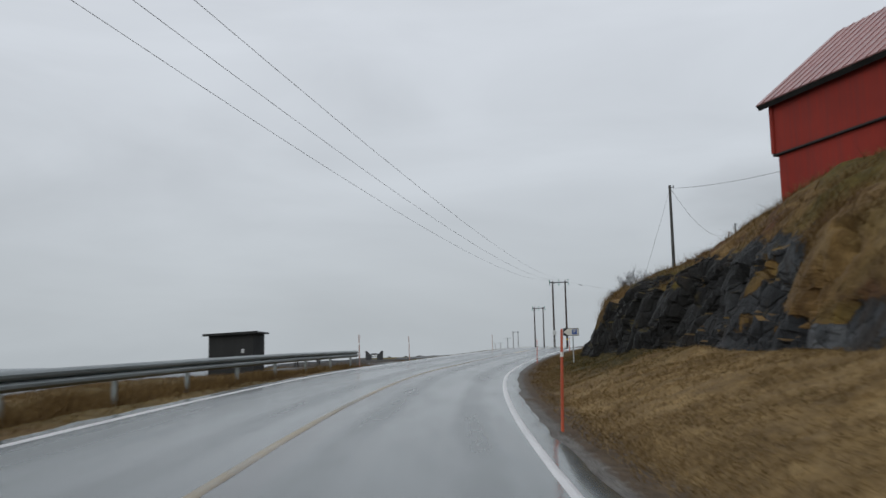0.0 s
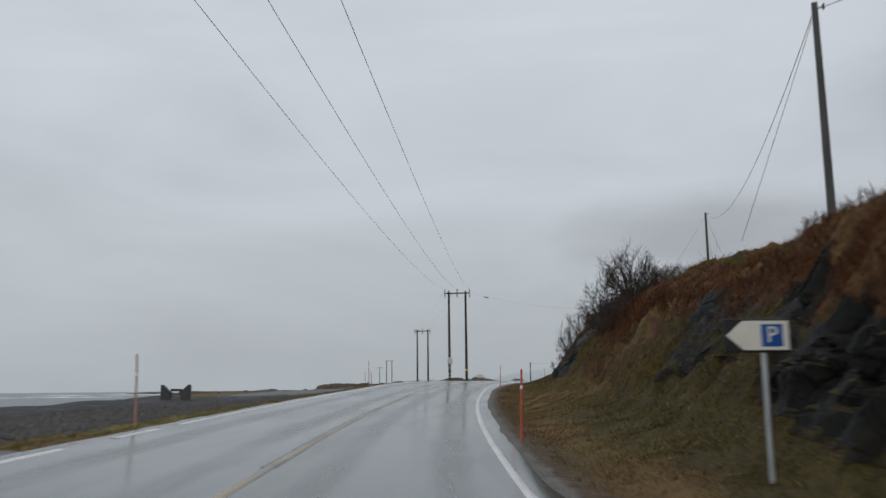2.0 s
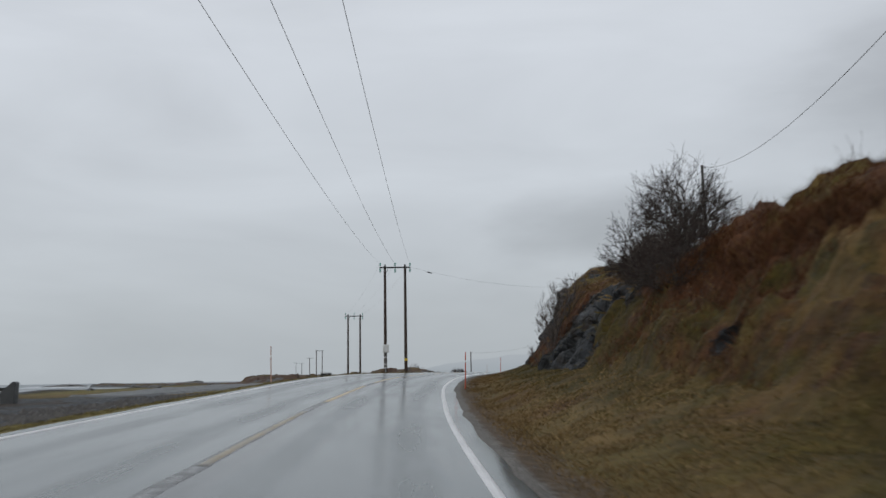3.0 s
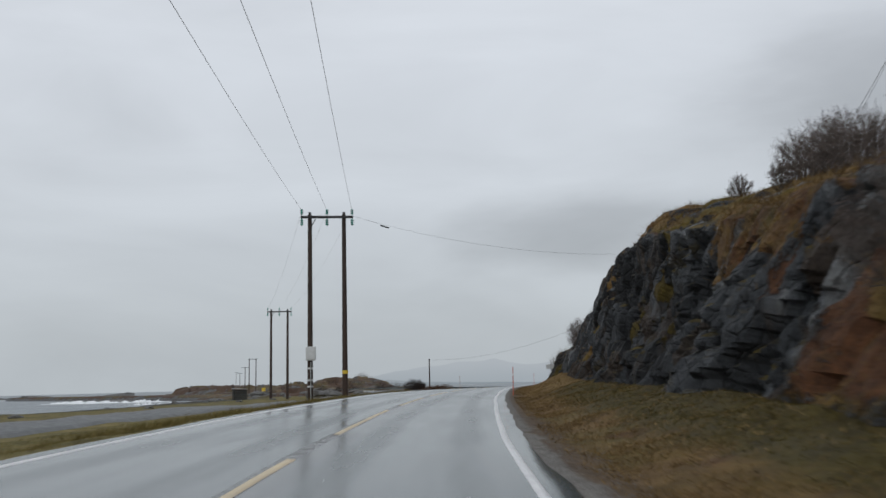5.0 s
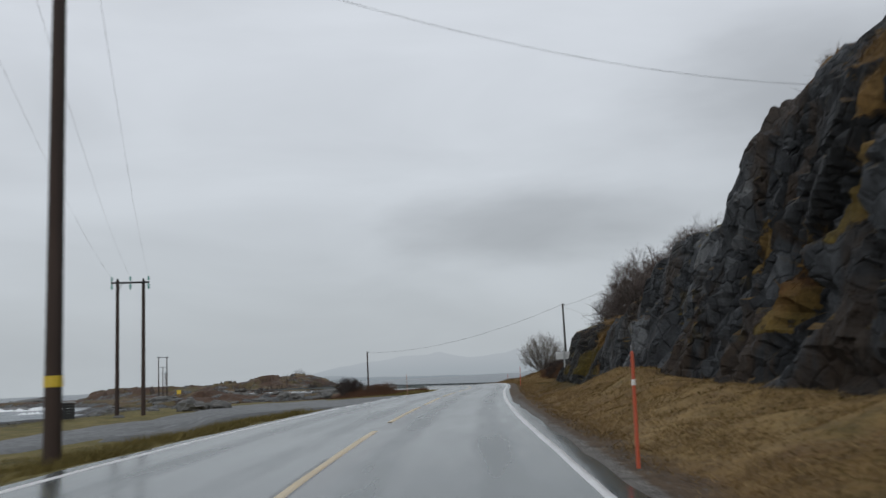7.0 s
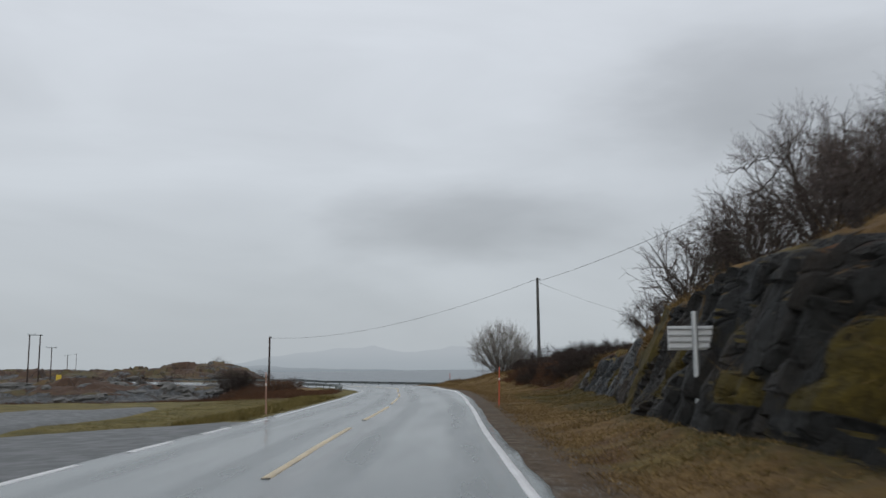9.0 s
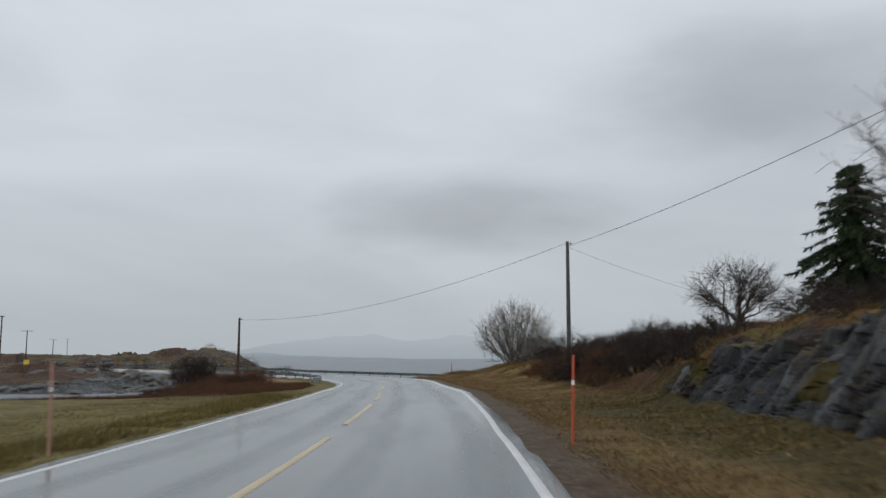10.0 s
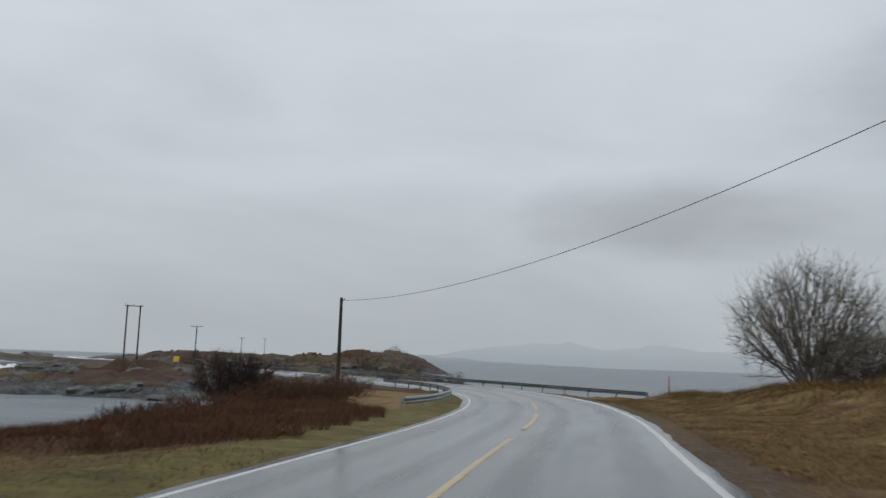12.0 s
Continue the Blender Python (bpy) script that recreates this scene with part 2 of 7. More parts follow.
    c = mix_node(nt, 0.85, c, hair.outputs[0], "MULTIPLY")
    # rock: every block has its own grey; brown seepage, paler lichen-grey stretches, fine grain
    n_r1 = noise_node(nt, 0.55, 6.0, 0.7, v, stretch=(1.0, 1.0, 0.45), distort=0.6)
    n_r2 = noise_node(nt, 4.0, 8.0, 0.75, v, stretch=(1.0, 1.0, 0.6))
    tn, pl = nt.nodes.new("ShaderNodeAttribute"), nt.nodes.new("ShaderNodeAttribute")
    tn.attribute_name, pl.attribute_name = "tone", "pale"
    tf = math_node(nt, "ADD", math_node(nt, "MULTIPLY", tn.outputs["Fac"], 0.5), math_node(nt, "ADD", math_node(nt, "MULTIPLY", n_r1.outputs["Fac"], 0.55), math_node(nt, "ADD", grey, math_node(nt, "MULTIPLY", pl.outputs["Fac"], 0.22))))
    rock = ramp_node(nt, tf, [(a, tuple(k * pale_rock for k in col)) for a, col in ((0.36, (0.013, 0.0145, 0.0165)), (0.52, (0.036, 0.040, 0.045)), (0.66, (0.085, 0.092, 0.10)), (0.82, (0.20, 0.21, 0.215)))])
    bend = nt.nodes.new("ShaderNodeMapping")
    bend.inputs["Rotation"].default_value, bend.inputs["Scale"].default_value = (0.5, 0.3, 0.2), (1.0, 1.0, 0.6)
    mixv = nt.nodes.new("ShaderNodeVectorMath")
    mixv.operation = "MULTIPLY_ADD"
    mixv.inputs[1].default_value = (0.5, 0.5, 0.5)
    nt.links.new(n_r1.outputs["Color"], mixv.inputs[0])
    nt.links.new(v, mixv.inputs[2])
    nt.links.new(mixv.outputs[0], bend.inputs[0])
    chip, crack = nt.nodes.new("ShaderNodeTexVoronoi"), nt.nodes.new("ShaderNodeTexVoronoi")
    crack.feature = "DISTANCE_TO_EDGE"
    for cell in (chip, crack):
        cell.inputs["Scale"].default_value = 2.4
        nt.links.new(bend.outputs[0], cell.inputs["Vector"])
    split = range_node(nt, crack.outputs["Distance"], 0.0, 0.09, 0.0, 1.0)
    chips = nt.nodes.new("ShaderNodeSeparateColor")
    nt.links.new(chip.outputs["Color"], chips.inputs[0])
    cm = ramp_node(nt, chips.outputs[0], [(0.0, (0.45, 0.46, 0.48)), (0.6, (0.95, 0.96, 0.97)), (1.0, (1.55, 1.52, 1.48))])
    rock_c = mix_node(nt, 0.75, rock.outputs[0], cm.outputs[0], "MULTIPLY")
    rv = ramp_node(nt, n_r2.outputs["Fac"], [(0.3, (0.5, 0.5, 0.5)), (0.7, (1.45, 1.45, 1.45))])
    rc = mix_node(nt, 0.9, rock_c, rv.outputs[0], "MULTIPLY")
    n_r3 = noise_node(nt, 0.42, 5.0, 0.62, v, stretch=(1.0, 1.0, 0.5), distort=0.8)
    seep = ramp_node(nt, n_r2.outputs["Fac"], [(0.3, (0.018, 0.012, 0.008)), (0.7, (0.075, 0.05, 0.032))])
    rc = mix_node(nt, range_node(nt, n_r3.outputs["Fac"], 0.50, 0.60, 0.0, 0.8), rc, seep.outputs[0])
    # dark tone of wet rock, with shade of the steep faces painted in
    shade = nt.nodes.new("ShaderNodeAttribute")
    shade.attribute_name = "wet"
    rc = mix_node(nt, math_node(nt, "MULTIPLY", shade.outputs["Fac"], range_node(nt, n_mid.outputs["Fac"], 0.4, 0.65, 1.0, 0.62)), rc, (0.009, 0.009, 0.0075))
    moss = range_node(nt, n_mid.outputs["Fac"], 0.6, 0.7, 0.0, 0.6)
    rc = mix_node(nt, moss, rc, (0.06, 0.045, 0.014))
    edge = math_node(nt, "ADD", at.outputs["Fac"], math_node(nt, "MULTIPLY", math_node(nt, "SUBTRACT", math_node(nt, "ADD", math_node(nt, "MULTIPLY", n_fine.outputs["Fac"], 0.5), math_node(nt, "MULTIPLY", n_mid.outputs["Fac"], 0.5)), 0.5), 1.5))
    k = range_node(nt, edge, 0.42, 0.56, 0.0, 1.0)
    geo = nt.nodes.new("ShaderNodeNewGeometry")
    up = nt.nodes.new("ShaderNodeSeparateXYZ")
    nt.links.new(geo.outputs["Normal"], up.inputs[0])
    ledge = range_node(nt, math_node(nt, "ADD", up.outputs["Z"], math_node(nt, "MULTIPLY", math_node(nt, "SUBTRACT", n_mid.outputs["Fac"], 0.5), 1.2)), 0.78, 1.0, 1.0, 0.0)
    if ledges:
        k = math_node(nt, "MULTIPLY", k, ledge)
    final = mix_node(nt, k, c, rc)
    # greys the whole surface, painting distance haze into its colour
    if haze_fade:
        final = mix_node(nt, haze_fade, final, (0.088, 0.086, 0.078))
    nt.links.new(final, b.inputs["Base Color"])
    nt.links.new(range_node(nt, k, 0.0, 1.0, 0.92, 0.72), b.inputs["Roughness"])
    turf = math_node(nt, "ADD", math_node(nt, "MULTIPLY", n_fine.outputs["Fac"], 0.32), math_node(nt, "MULTIPLY", n_pat.outputs["Fac"], 0.6))
    stony = math_node(nt, "ADD", math_node(nt, "ADD", math_node(nt, "MULTIPLY", split, 0.9), math_node(nt, "MULTIPLY", chips.outputs[1], 0.9)), math_node(nt, "MULTIPLY", n_r2.outputs["Fac"], 1.5))
    rel = math_node(nt, "ADD", math_node(nt, "MULTIPLY", turf, math_node(nt, "SUBTRACT", 1.0, k)), math_node(nt, "MULTIPLY", stony, k))
    bump(nt, b, rel, 1.0, 0.12)
    return m


def sea_material():
    m, nt, b = shader("grey_sea", 0.36, 0.0, 0.32)
    big = noise_node(nt, 0.05, 5.0, 0.6, stretch=(1.0, 2.2, 1.0))
    chop = noise_node(nt, 0.55, 5.0, 0.65, stretch=(1.0, 2.0, 1.0))
    r = ramp_node(nt, big.outputs["Fac"], [(0.35, (0.10, 0.125, 0.14)), (0.65, (0.19, 0.215, 0.23))])
    nt.links.new(r.outputs[0], b.inputs["Base Color"])
    rel = math_node(nt, "ADD", math_node(nt, "MULTIPLY", big.outputs["Fac"], 2.0), chop.outputs["Fac"])
    bump(nt, b, rel, 0.8, 0.5)
    return m


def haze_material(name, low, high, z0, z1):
    """Land far off in drizzle, its haze painted in as a glowing pale tone."""
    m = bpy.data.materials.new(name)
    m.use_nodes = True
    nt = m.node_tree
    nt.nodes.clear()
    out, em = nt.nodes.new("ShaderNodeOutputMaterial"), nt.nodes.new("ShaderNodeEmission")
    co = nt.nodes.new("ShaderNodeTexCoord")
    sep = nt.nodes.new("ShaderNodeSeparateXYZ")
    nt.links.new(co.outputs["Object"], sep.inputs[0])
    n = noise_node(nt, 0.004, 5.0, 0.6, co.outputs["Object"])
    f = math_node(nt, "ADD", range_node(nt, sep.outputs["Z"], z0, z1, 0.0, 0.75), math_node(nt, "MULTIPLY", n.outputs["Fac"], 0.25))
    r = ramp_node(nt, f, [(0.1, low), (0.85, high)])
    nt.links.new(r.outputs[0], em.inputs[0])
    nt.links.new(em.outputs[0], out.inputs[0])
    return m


def board_material(name, dark, light, across=(1.0, 1.0, 0.06)):
    """Painted or tarred boards, weathered along the grain."""
    return plain(name, dark, light, 5.0, 0.75, 0.0, across, 0.3, 0.3)


ASPHALT = asphalt_material()
HILL = hillside_material()
FIELD = hillside_material("field_ground", 1.5, 1.0, False, grey=0.3)
# the 0.3 is the share of painted-in haze on the far shore
SHORE = hillside_material("far_shore_ground", 1.0, 1.1, False, 0.3, grey=0.41)
SEA = sea_material()
GRAVEL = plain("wet_gravel", (0.05, 0.048, 0.045), (0.19, 0.18, 0.165), 14.0, 0.85, 0, None, 0.6)
BEACH = plain("dark_beach_stone", (0.022, 0.020, 0.019), (0.085, 0.078, 0.070), 9.0, 0.7, 0, None, 0.6)
LOT = plain("old_grey_asphalt", (0.035, 0.038, 0.039), (0.075, 0.080, 0.081), 2.5, 0.55, 0, None, 0.1)
WHITE_PAINT = plain("white_road_paint", (0.42, 0.42, 0.42), (0.72, 0.72, 0.72), 9.0, 0.4, 0, None, 0.15)
YELLOW_WORN = plain("worn_yellow_paint", (0.13, 0.125, 0.11), (0.40, 0.32, 0.20), 2.2, 0.42, 0, None, 0.12, 0.5, 1.0)
TAR = plain("wet_tarred_asphalt", (0.034, 0.036, 0.037), (0.066, 0.068, 0.068), 3.0, 0.27, 0, None, 0.2)
YELLOW_PAINT = plain("yellow_road_paint", (0.36, 0.28, 0.17), (0.62, 0.50, 0.31), 7.0, 0.45, 0, None, 0.15)
POLE_WOOD = board_material("tarred_pole_wood", (0.018, 0.012, 0.010), (0.062, 0.042, 0.034))
# paler, pinker orange for the markers on the sea side
PALE_ORANGE = plain("pale_marker_plastic", (0.30, 0.17, 0.13), (0.46, 0.27, 0.20), 8.0, 0.55, 0, (1, 1, 0.2), 0.05)
GREY_POLE = board_material("weathered_pole_wood", (0.035, 0.036, 0.034), (0.10, 0.10, 0.095))
STEEL = plain("galvanised_steel", (0.30, 0.32, 0.33), (0.52, 0.54, 0.55), 3.0, 0.45, 0.7, None, 0.05)
RAIL_STEEL = plain("weathered_guardrail_steel", (0.11, 0.13, 0.132), (0.27, 0.30, 0.302), 2.0, 0.4, 0.6, (0.2, 0.2, 2.0), 0.05)
DARK_IRON = plain("dark_iron", (0.012, 0.012, 0.013), (0.04, 0.04, 0.042), 9.0, 0.5, 0.6)
CABLE = plain("cable_grey", (0.08, 0.083, 0.087), (0.13, 0.134, 0.14), 3.0, 0.5, 0.3, None, 0.0)
GLASS_GREEN = plain("green_insulator_glass", (0.012, 0.15, 0.115), (0.04, 0.30, 0.24), 20.0, 0.1, 0, None, 0.0)
BOX_GREY = plain("pale_grey_enamel", (0.40, 0.42, 0.43), (0.56, 0.58, 0.59), 4.0, 0.45)
BARN_RED = board_material("barn_red_paint", (0.17, 0.018, 0.012), (0.30, 0.034, 0.022))
ROOF_RED = plain("faded_red_sheet_roof", (0.24, 0.12, 0.115), (0.38, 0.21, 0.20), 3.0, 0.4, 0.15, (1, 1, 0.3), 0.1)
DARK_BOARD = board_material("black_stained_board", (0.010, 0.011, 0.011), (0.035, 0.037, 0.037))
TARP = plain("dark_slate_panel", (0.014, 0.016, 0.018), (0.045, 0.05, 0.053), 5.0, 0.5)
ORANGE = plain("orange_marker_plastic", (0.36, 0.06, 0.025), (0.54, 0.10, 0.045), 8.0, 0.5, 0, (1, 1, 0.2), 0.05)
WHITE = plain("white_reflector", (0.60, 0.60, 0.58), (0.80, 0.80, 0.78), 12.0, 0.4)
SIGN_WHITE = plain("sign_cream_white", (0.58, 0.57, 0.50), (0.70, 0.69, 0.62), 3.0, 0.4)
SIGN_BLUE = plain("sign_blue", (0.012, 0.06, 0.25), (0.02, 0.09, 0.33), 3.0, 0.4)
SIGN_BLACK = plain("sign_black", (0.010, 0.010, 0.011), (0.022, 0.022, 0.024), 3.0, 0.4)
SIGN_YELLOW = plain("sign_yellow", (0.45, 0.31, 0.02), (0.62, 0.45, 0.04), 3.0, 0.5)
BARK = plain("dark_wet_bark", (0.022, 0.017, 0.014), (0.075, 0.06, 0.05), 12.0, 0.8, 0, (1, 1, 0.3), 0.4)
TWIG = island_plain("bare_twigs", (0.04, 0.032, 0.030), (0.15, 0.122, 0.112))
GREY_BARK = plain("grey_bark", (0.06, 0.054, 0.048), (0.15, 0.138, 0.125), 12.0, 0.8, 0, (1, 1, 0.3), 0.4)
TWIG_PALE = island_plain("pale_bare_twigs", (0.085, 0.078, 0.068), (0.25, 0.225, 0.195))
NEEDLES = island_plain("spruce_needles", (0.010, 0.022, 0.010), (0.04, 0.065, 0.028))
STRAW = island_plain("dead_grass_blades", (0.05, 0.029, 0.011), (0.21, 0.135, 0.052))
OLIVE = island_plain("olive_grass_blades", (0.022, 0.018, 0.003), (0.095, 0.073, 0.014))
HEATHER = island_plain("red_brown_heather", (0.026, 0.012, 0.007), (0.14, 0.056, 0.022))
PALE_STRAW = island_plain("pale_dead_grass_blades", (0.11, 0.068, 0.026), (0.36, 0.25, 0.115))
LAWN = island_plain("yellow_green_grass_blades", (0.055, 0.046, 0.012), (0.20, 0.158, 0.055))
BRUSH = island_plain("dark_bush_twigs", (0.012, 0.009, 0.008), (0.055, 0.04, 0.034))
RUST = island_plain("rust_brown_twigs", (0.032, 0.016, 0.010), (0.125, 0.062, 0.030))
FOAM = plain("white_surf", (0.62, 0.65, 0.67), (0.86, 0.88, 0.89), 1.2, 0.7)
SHORE_ROCK = plain("wet_shore_rock", (0.03, 0.03, 0.028), (0.125, 0.122, 0.113), 1.4, 0.6, 0, None, 0.8)


# ---------------------------------------------------------------- mesh helpers
def mesh_of(name, verts, faces, mats=(), smooth=False):
    me = bpy.data.meshes.new(name)
    me.from_pydata([tuple(v) for v in verts], [], [tuple(f) for f in faces])
    for m in mats:
        me.materials.append(m)
    if smooth:
        me.polygons.foreach_set("use_smooth", [True] * len(me.polygons))
    me.update()
    return me


def grid_mesh(name, pts, mats, attrs=None, smooth=True, uv=None):
    """A sheet from an array (rows, columns, 3), with float attributes on its points."""
    pts = np.asarray(pts, float)
    a, b = pts.shape[:2]
    me = bpy.data.meshes.new(name)
    i = np.arange(a * b).reshape(a, b)
    quads = np.stack([i[:-1, :-1], i[:-1, 1:], i[1:, 1:], i[1:, :-1]], -1).reshape(-1, 4)
    n = len(quads)
    me.vertices.add(a * b)
    me.vertices.foreach_set("co", pts.reshape(-1))
    me.loops.add(4 * n)
    me.loops.foreach_set("vertex_index", quads.reshape(-1).astype(np.int32))
    me.polygons.add(n)
    me.polygons.foreach_set("loop_start", np.arange(0, 4 * n, 4, dtype=np.int32))
    me.polygons.foreach_set("use_smooth", np.ascontiguousarray(np.broadcast_to(smooth, n)))
    for m in mats:
        me.materials.append(m)
    for key, val in (attrs or {}).items():
        at = me.attributes.new(key, "FLOAT", "POINT")
        at.data.foreach_set("value", np.asarray(val, np.float32).reshape(-1))
    if uv is not None:
        lay = me.uv_layers.new(name="UVMap")
        lay.data.foreach_set("uv", np.asarray(uv, np.float32).reshape(-1, 2)[quads.reshape(-1)].reshape(-1))
    me.validate()
    me.update()
    return me


def join_tubes(segments, sides=4):
    """Tapered tubes for segments (p, q, rp, rq) as one pair of vertex and face lists."""
    if not segments:
        return [], []
    A = np.array([[*p, *q, rp, rq] for p, q, rp, rq in segments], float)
    p, q, rp, rq = A[:, :3], A[:, 3:6], A[:, 6], A[:, 7]
    d = q - p
    d /= np.maximum(np.linalg.norm(d, axis=1), 1e-9)[:, None]
    ref = np.where(np.abs(d[:, 2:3]) > 0.9, np.array([[1.0, 0, 0]]), np.array([[0, 0, 1.0]]))
    u = np.cross(d, ref)
    u /= np.linalg.norm(u, axis=1)[:, None]
    w = np.cross(d, u)
    an = np.arange(sides) * 2 * np.pi / sides
    ring = u[:, None] * np.cos(an)[None, :, None] + w[:, None] * np.sin(an)[None, :, None]
    v = np.concatenate([p[:, None] + ring * rp[:, None, None], q[:, None] + ring * rq[:, None, None]], 1)
    base = np.arange(len(A))[:, None] * 2 * sides
    k = np.arange(sides)
    f = np.stack([base + k, base + (k + 1) % sides, base + sides + (k + 1) % sides, base + sides + k], -1).reshape(-1, 4)
    return v.reshape(-1, 3), f


def bm_box(bm, size, m=None, bevel=0.0):
    """A bevelled box of that size about the origin, moved by m."""
    r = bmesh.ops.create_cube(bm, size=1.0)
    vs = r["verts"]
    bmesh.ops.scale(bm, vec=size, verts=vs)
    if bevel:
        es = list({e for v in vs for e in v.link_edges})
        out = bmesh.ops.bevel(bm, geom=es, offset=bevel, segments=1, affect="EDGES")
        vs = list({v for f in out["faces"] for v in f.verts} | {v for v in vs if v.is_valid})
        seen, todo = set(vs), list(vs)
        while todo:
            for e in todo.pop().link_edges:
                for v in e.verts:
                    if v not in seen:
                        seen.add(v)
                        todo.append(v)
        vs = list(seen)
    if m is not None:
        bmesh.ops.transform(bm, matrix=m, verts=vs)
    return vs


def bm_tube(bm, p, q, r0, r1=None, sides=10):
    """A closed tapered cylinder from p to q."""
    p, q = Vector(p), Vector(q)
    d = q - p
    r = bmesh.ops.create_cone(bm, cap_ends=True, segments=sides, radius1=r0, radius2=r0 if r1 is None else r1, depth=d.length)
    m = Matrix.Translation((p + q) / 2) @ d.to_track_quat("Z", "Y").to_matrix().to_4x4()
    bmesh.ops.transform(bm, matrix=m, verts=r["verts"])
    return r["verts"]


def bm_prism(bm, outline, thickness, m=None):
    """A flat outline in x-z, thickened along y."""
    a = [bm.verts.new((x, -thickness / 2, z)) for x, z in outline]
    b = [bm.verts.new((x, thickness / 2, z)) for x, z in outline]
    bm.faces.new(a)
    bm.faces.new(b[::-1])
    n = len(outline)
    for i in range(n):
        bm.faces.new((a[i], b[i], b[(i + 1) % n], a[(i + 1) % n])[::-1])
    if m is not None:
        bmesh.ops.transform(bm, matrix=m, verts=a + b)
    return a + b


def part(name, bm, material, parent=None, label=""):
    """One mesh object from a bmesh, under a thing or a part."""
    bmesh.ops.recalc_face_normals(bm, faces=bm.faces)
    me = bpy.data.meshes.new(name)
    bm.to_mesh(me)
    bm.free()
    me.materials.append(material)
    ob = new(name, me)
    ob.parent = parent
    return tagged(ob, label)


def part_raw(name, verts, faces, material, parent=None, label="", smooth=False):
    ob = new(name, mesh_of(name, verts, faces, [material], smooth))
    ob.parent = parent
    return tagged(ob, label)


def thing(name, m, label, category, group=""):
    ob = new(name)
    ob.empty_display_size = 0.2
    ob.matrix_basis = m
    return tagged(ob, label, category, group)


# vectorised noise
RNG = np.random.default_rng(7)
PERM = RNG.permutation(512)


def hash3(i, j, k, seed=0):
    return PERM[(PERM[(PERM[(i + seed * 17) % 512] + j) % 512] + k) % 512]


def vnoise(p, seed=0):
    """Smooth value noise in 0..1 for points (n, 3)."""
    p = np.asarray(p, float)
    f = np.floor(p).astype(int)
    t = p - f
    t = t * t * (3 - 2 * t)
    out = np.zeros(len(p))
    for a, b, c in itertools.product((0, 1), repeat=3):
        w = (t[:, 0] if a else 1 - t[:, 0]) * (t[:, 1] if b else 1 - t[:, 1]) * (t[:, 2] if c else 1 - t[:, 2])
        out += w * hash3(f[:, 0] + a, f[:, 1] + b, f[:, 2] + c, seed) / 511.0
    return out


def fbm(p, octaves=4, seed=0):
    p = np.asarray(p, float)
    s, amp, tot = np.zeros(len(p)), 1.0, 0.0
    for o in range(octaves):
        s += amp * vnoise(p * 2.0**o + 3.7 * o, seed + o)
        tot += amp
        amp *= 0.5
    return s / tot


TURN = np.array(Matrix.Rotation(0.7, 3, Vector((0.3, 0.8, 0.52)).normalized()))


def rfbm(p, octaves=4, seed=0):
    """Like fbm, each octave turned against the last, so that no lattice shows."""
    p = np.asarray(p, float) @ TURN
    s, amp, tot = np.zeros(len(p)), 1.0, 0.0
    for o in range(octaves):
        s += amp * vnoise(p + 3.7 * o, seed + o)
        tot += amp
        amp *= 0.5
        p = 2.03 * (p @ TURN)
    return s / tot


def blocks(p, seed=0, tilt=1.0):
    """Fractured rock: each cell of a Voronoi pattern has its own setback and its own tilt."""
    p = np.asarray(p, float)
    f = np.floor(p).astype(int)
    best, val = np.full(len(p), 9e9), np.zeros(len(p))
    for a, b, c in itertools.product((-1, 0, 1), repeat=3):
        i, j, k = f[:, 0] + a, f[:, 1] + b, f[:, 2] + c
        h = [hash3(i, j, k, seed + n) / 511.0 for n in range(6)]
        q = np.stack([i + h[0], j + h[1], k + h[2]], 1)
        d = p - q
        dist = (d * d).sum(1)
        near = dist < best
        best = np.where(near, dist, best)
        val = np.where(near, h[3] + 0.5 * tilt * (d[:, 2] * (h[4] - 0.5) + d[:, 1] * (h[5] - 0.5) * 1.6), val)
    return val


def joints(p, seed=0, tilt=1.0):
    """Jointed rock: setback, distance to the nearest joint and a number of its own for each block."""
    p = np.asarray(p, float)
    f = np.floor(p).astype(int)
    best, second = np.full(len(p), 9e9), np.full(len(p), 9e9)
    val, own = np.zeros(len(p)), np.zeros(len(p))
    for a, b, c in itertools.product((-1, 0, 1), repeat=3):
        i, j, k = f[:, 0] + a, f[:, 1] + b, f[:, 2] + c
        h = [hash3(i, j, k, seed + n) / 511.0 for n in range(7)]
        d = p - np.stack([i + h[0], j + h[1], k + h[2]], 1)
        dist = np.sqrt((d * d).sum(1))
        near = dist < best
        second = np.where(near, best, np.minimum(second, dist))
        best = np.where(near, dist, best)
        val = np.where(near, h[3] - 0.5 + tilt * (d[:, 2] * (h[4] - 0.6) + d[:, 1] * (h[5] - 0.5)), val)
        own = np.where(near, h[6], own)
    return val, second - best, own


def sstep(x, a, b):
    t = np.clip((np.asarray(x, float) - a) / (b - a), 0, 1)
    return t * t * (3 - 2 * t)


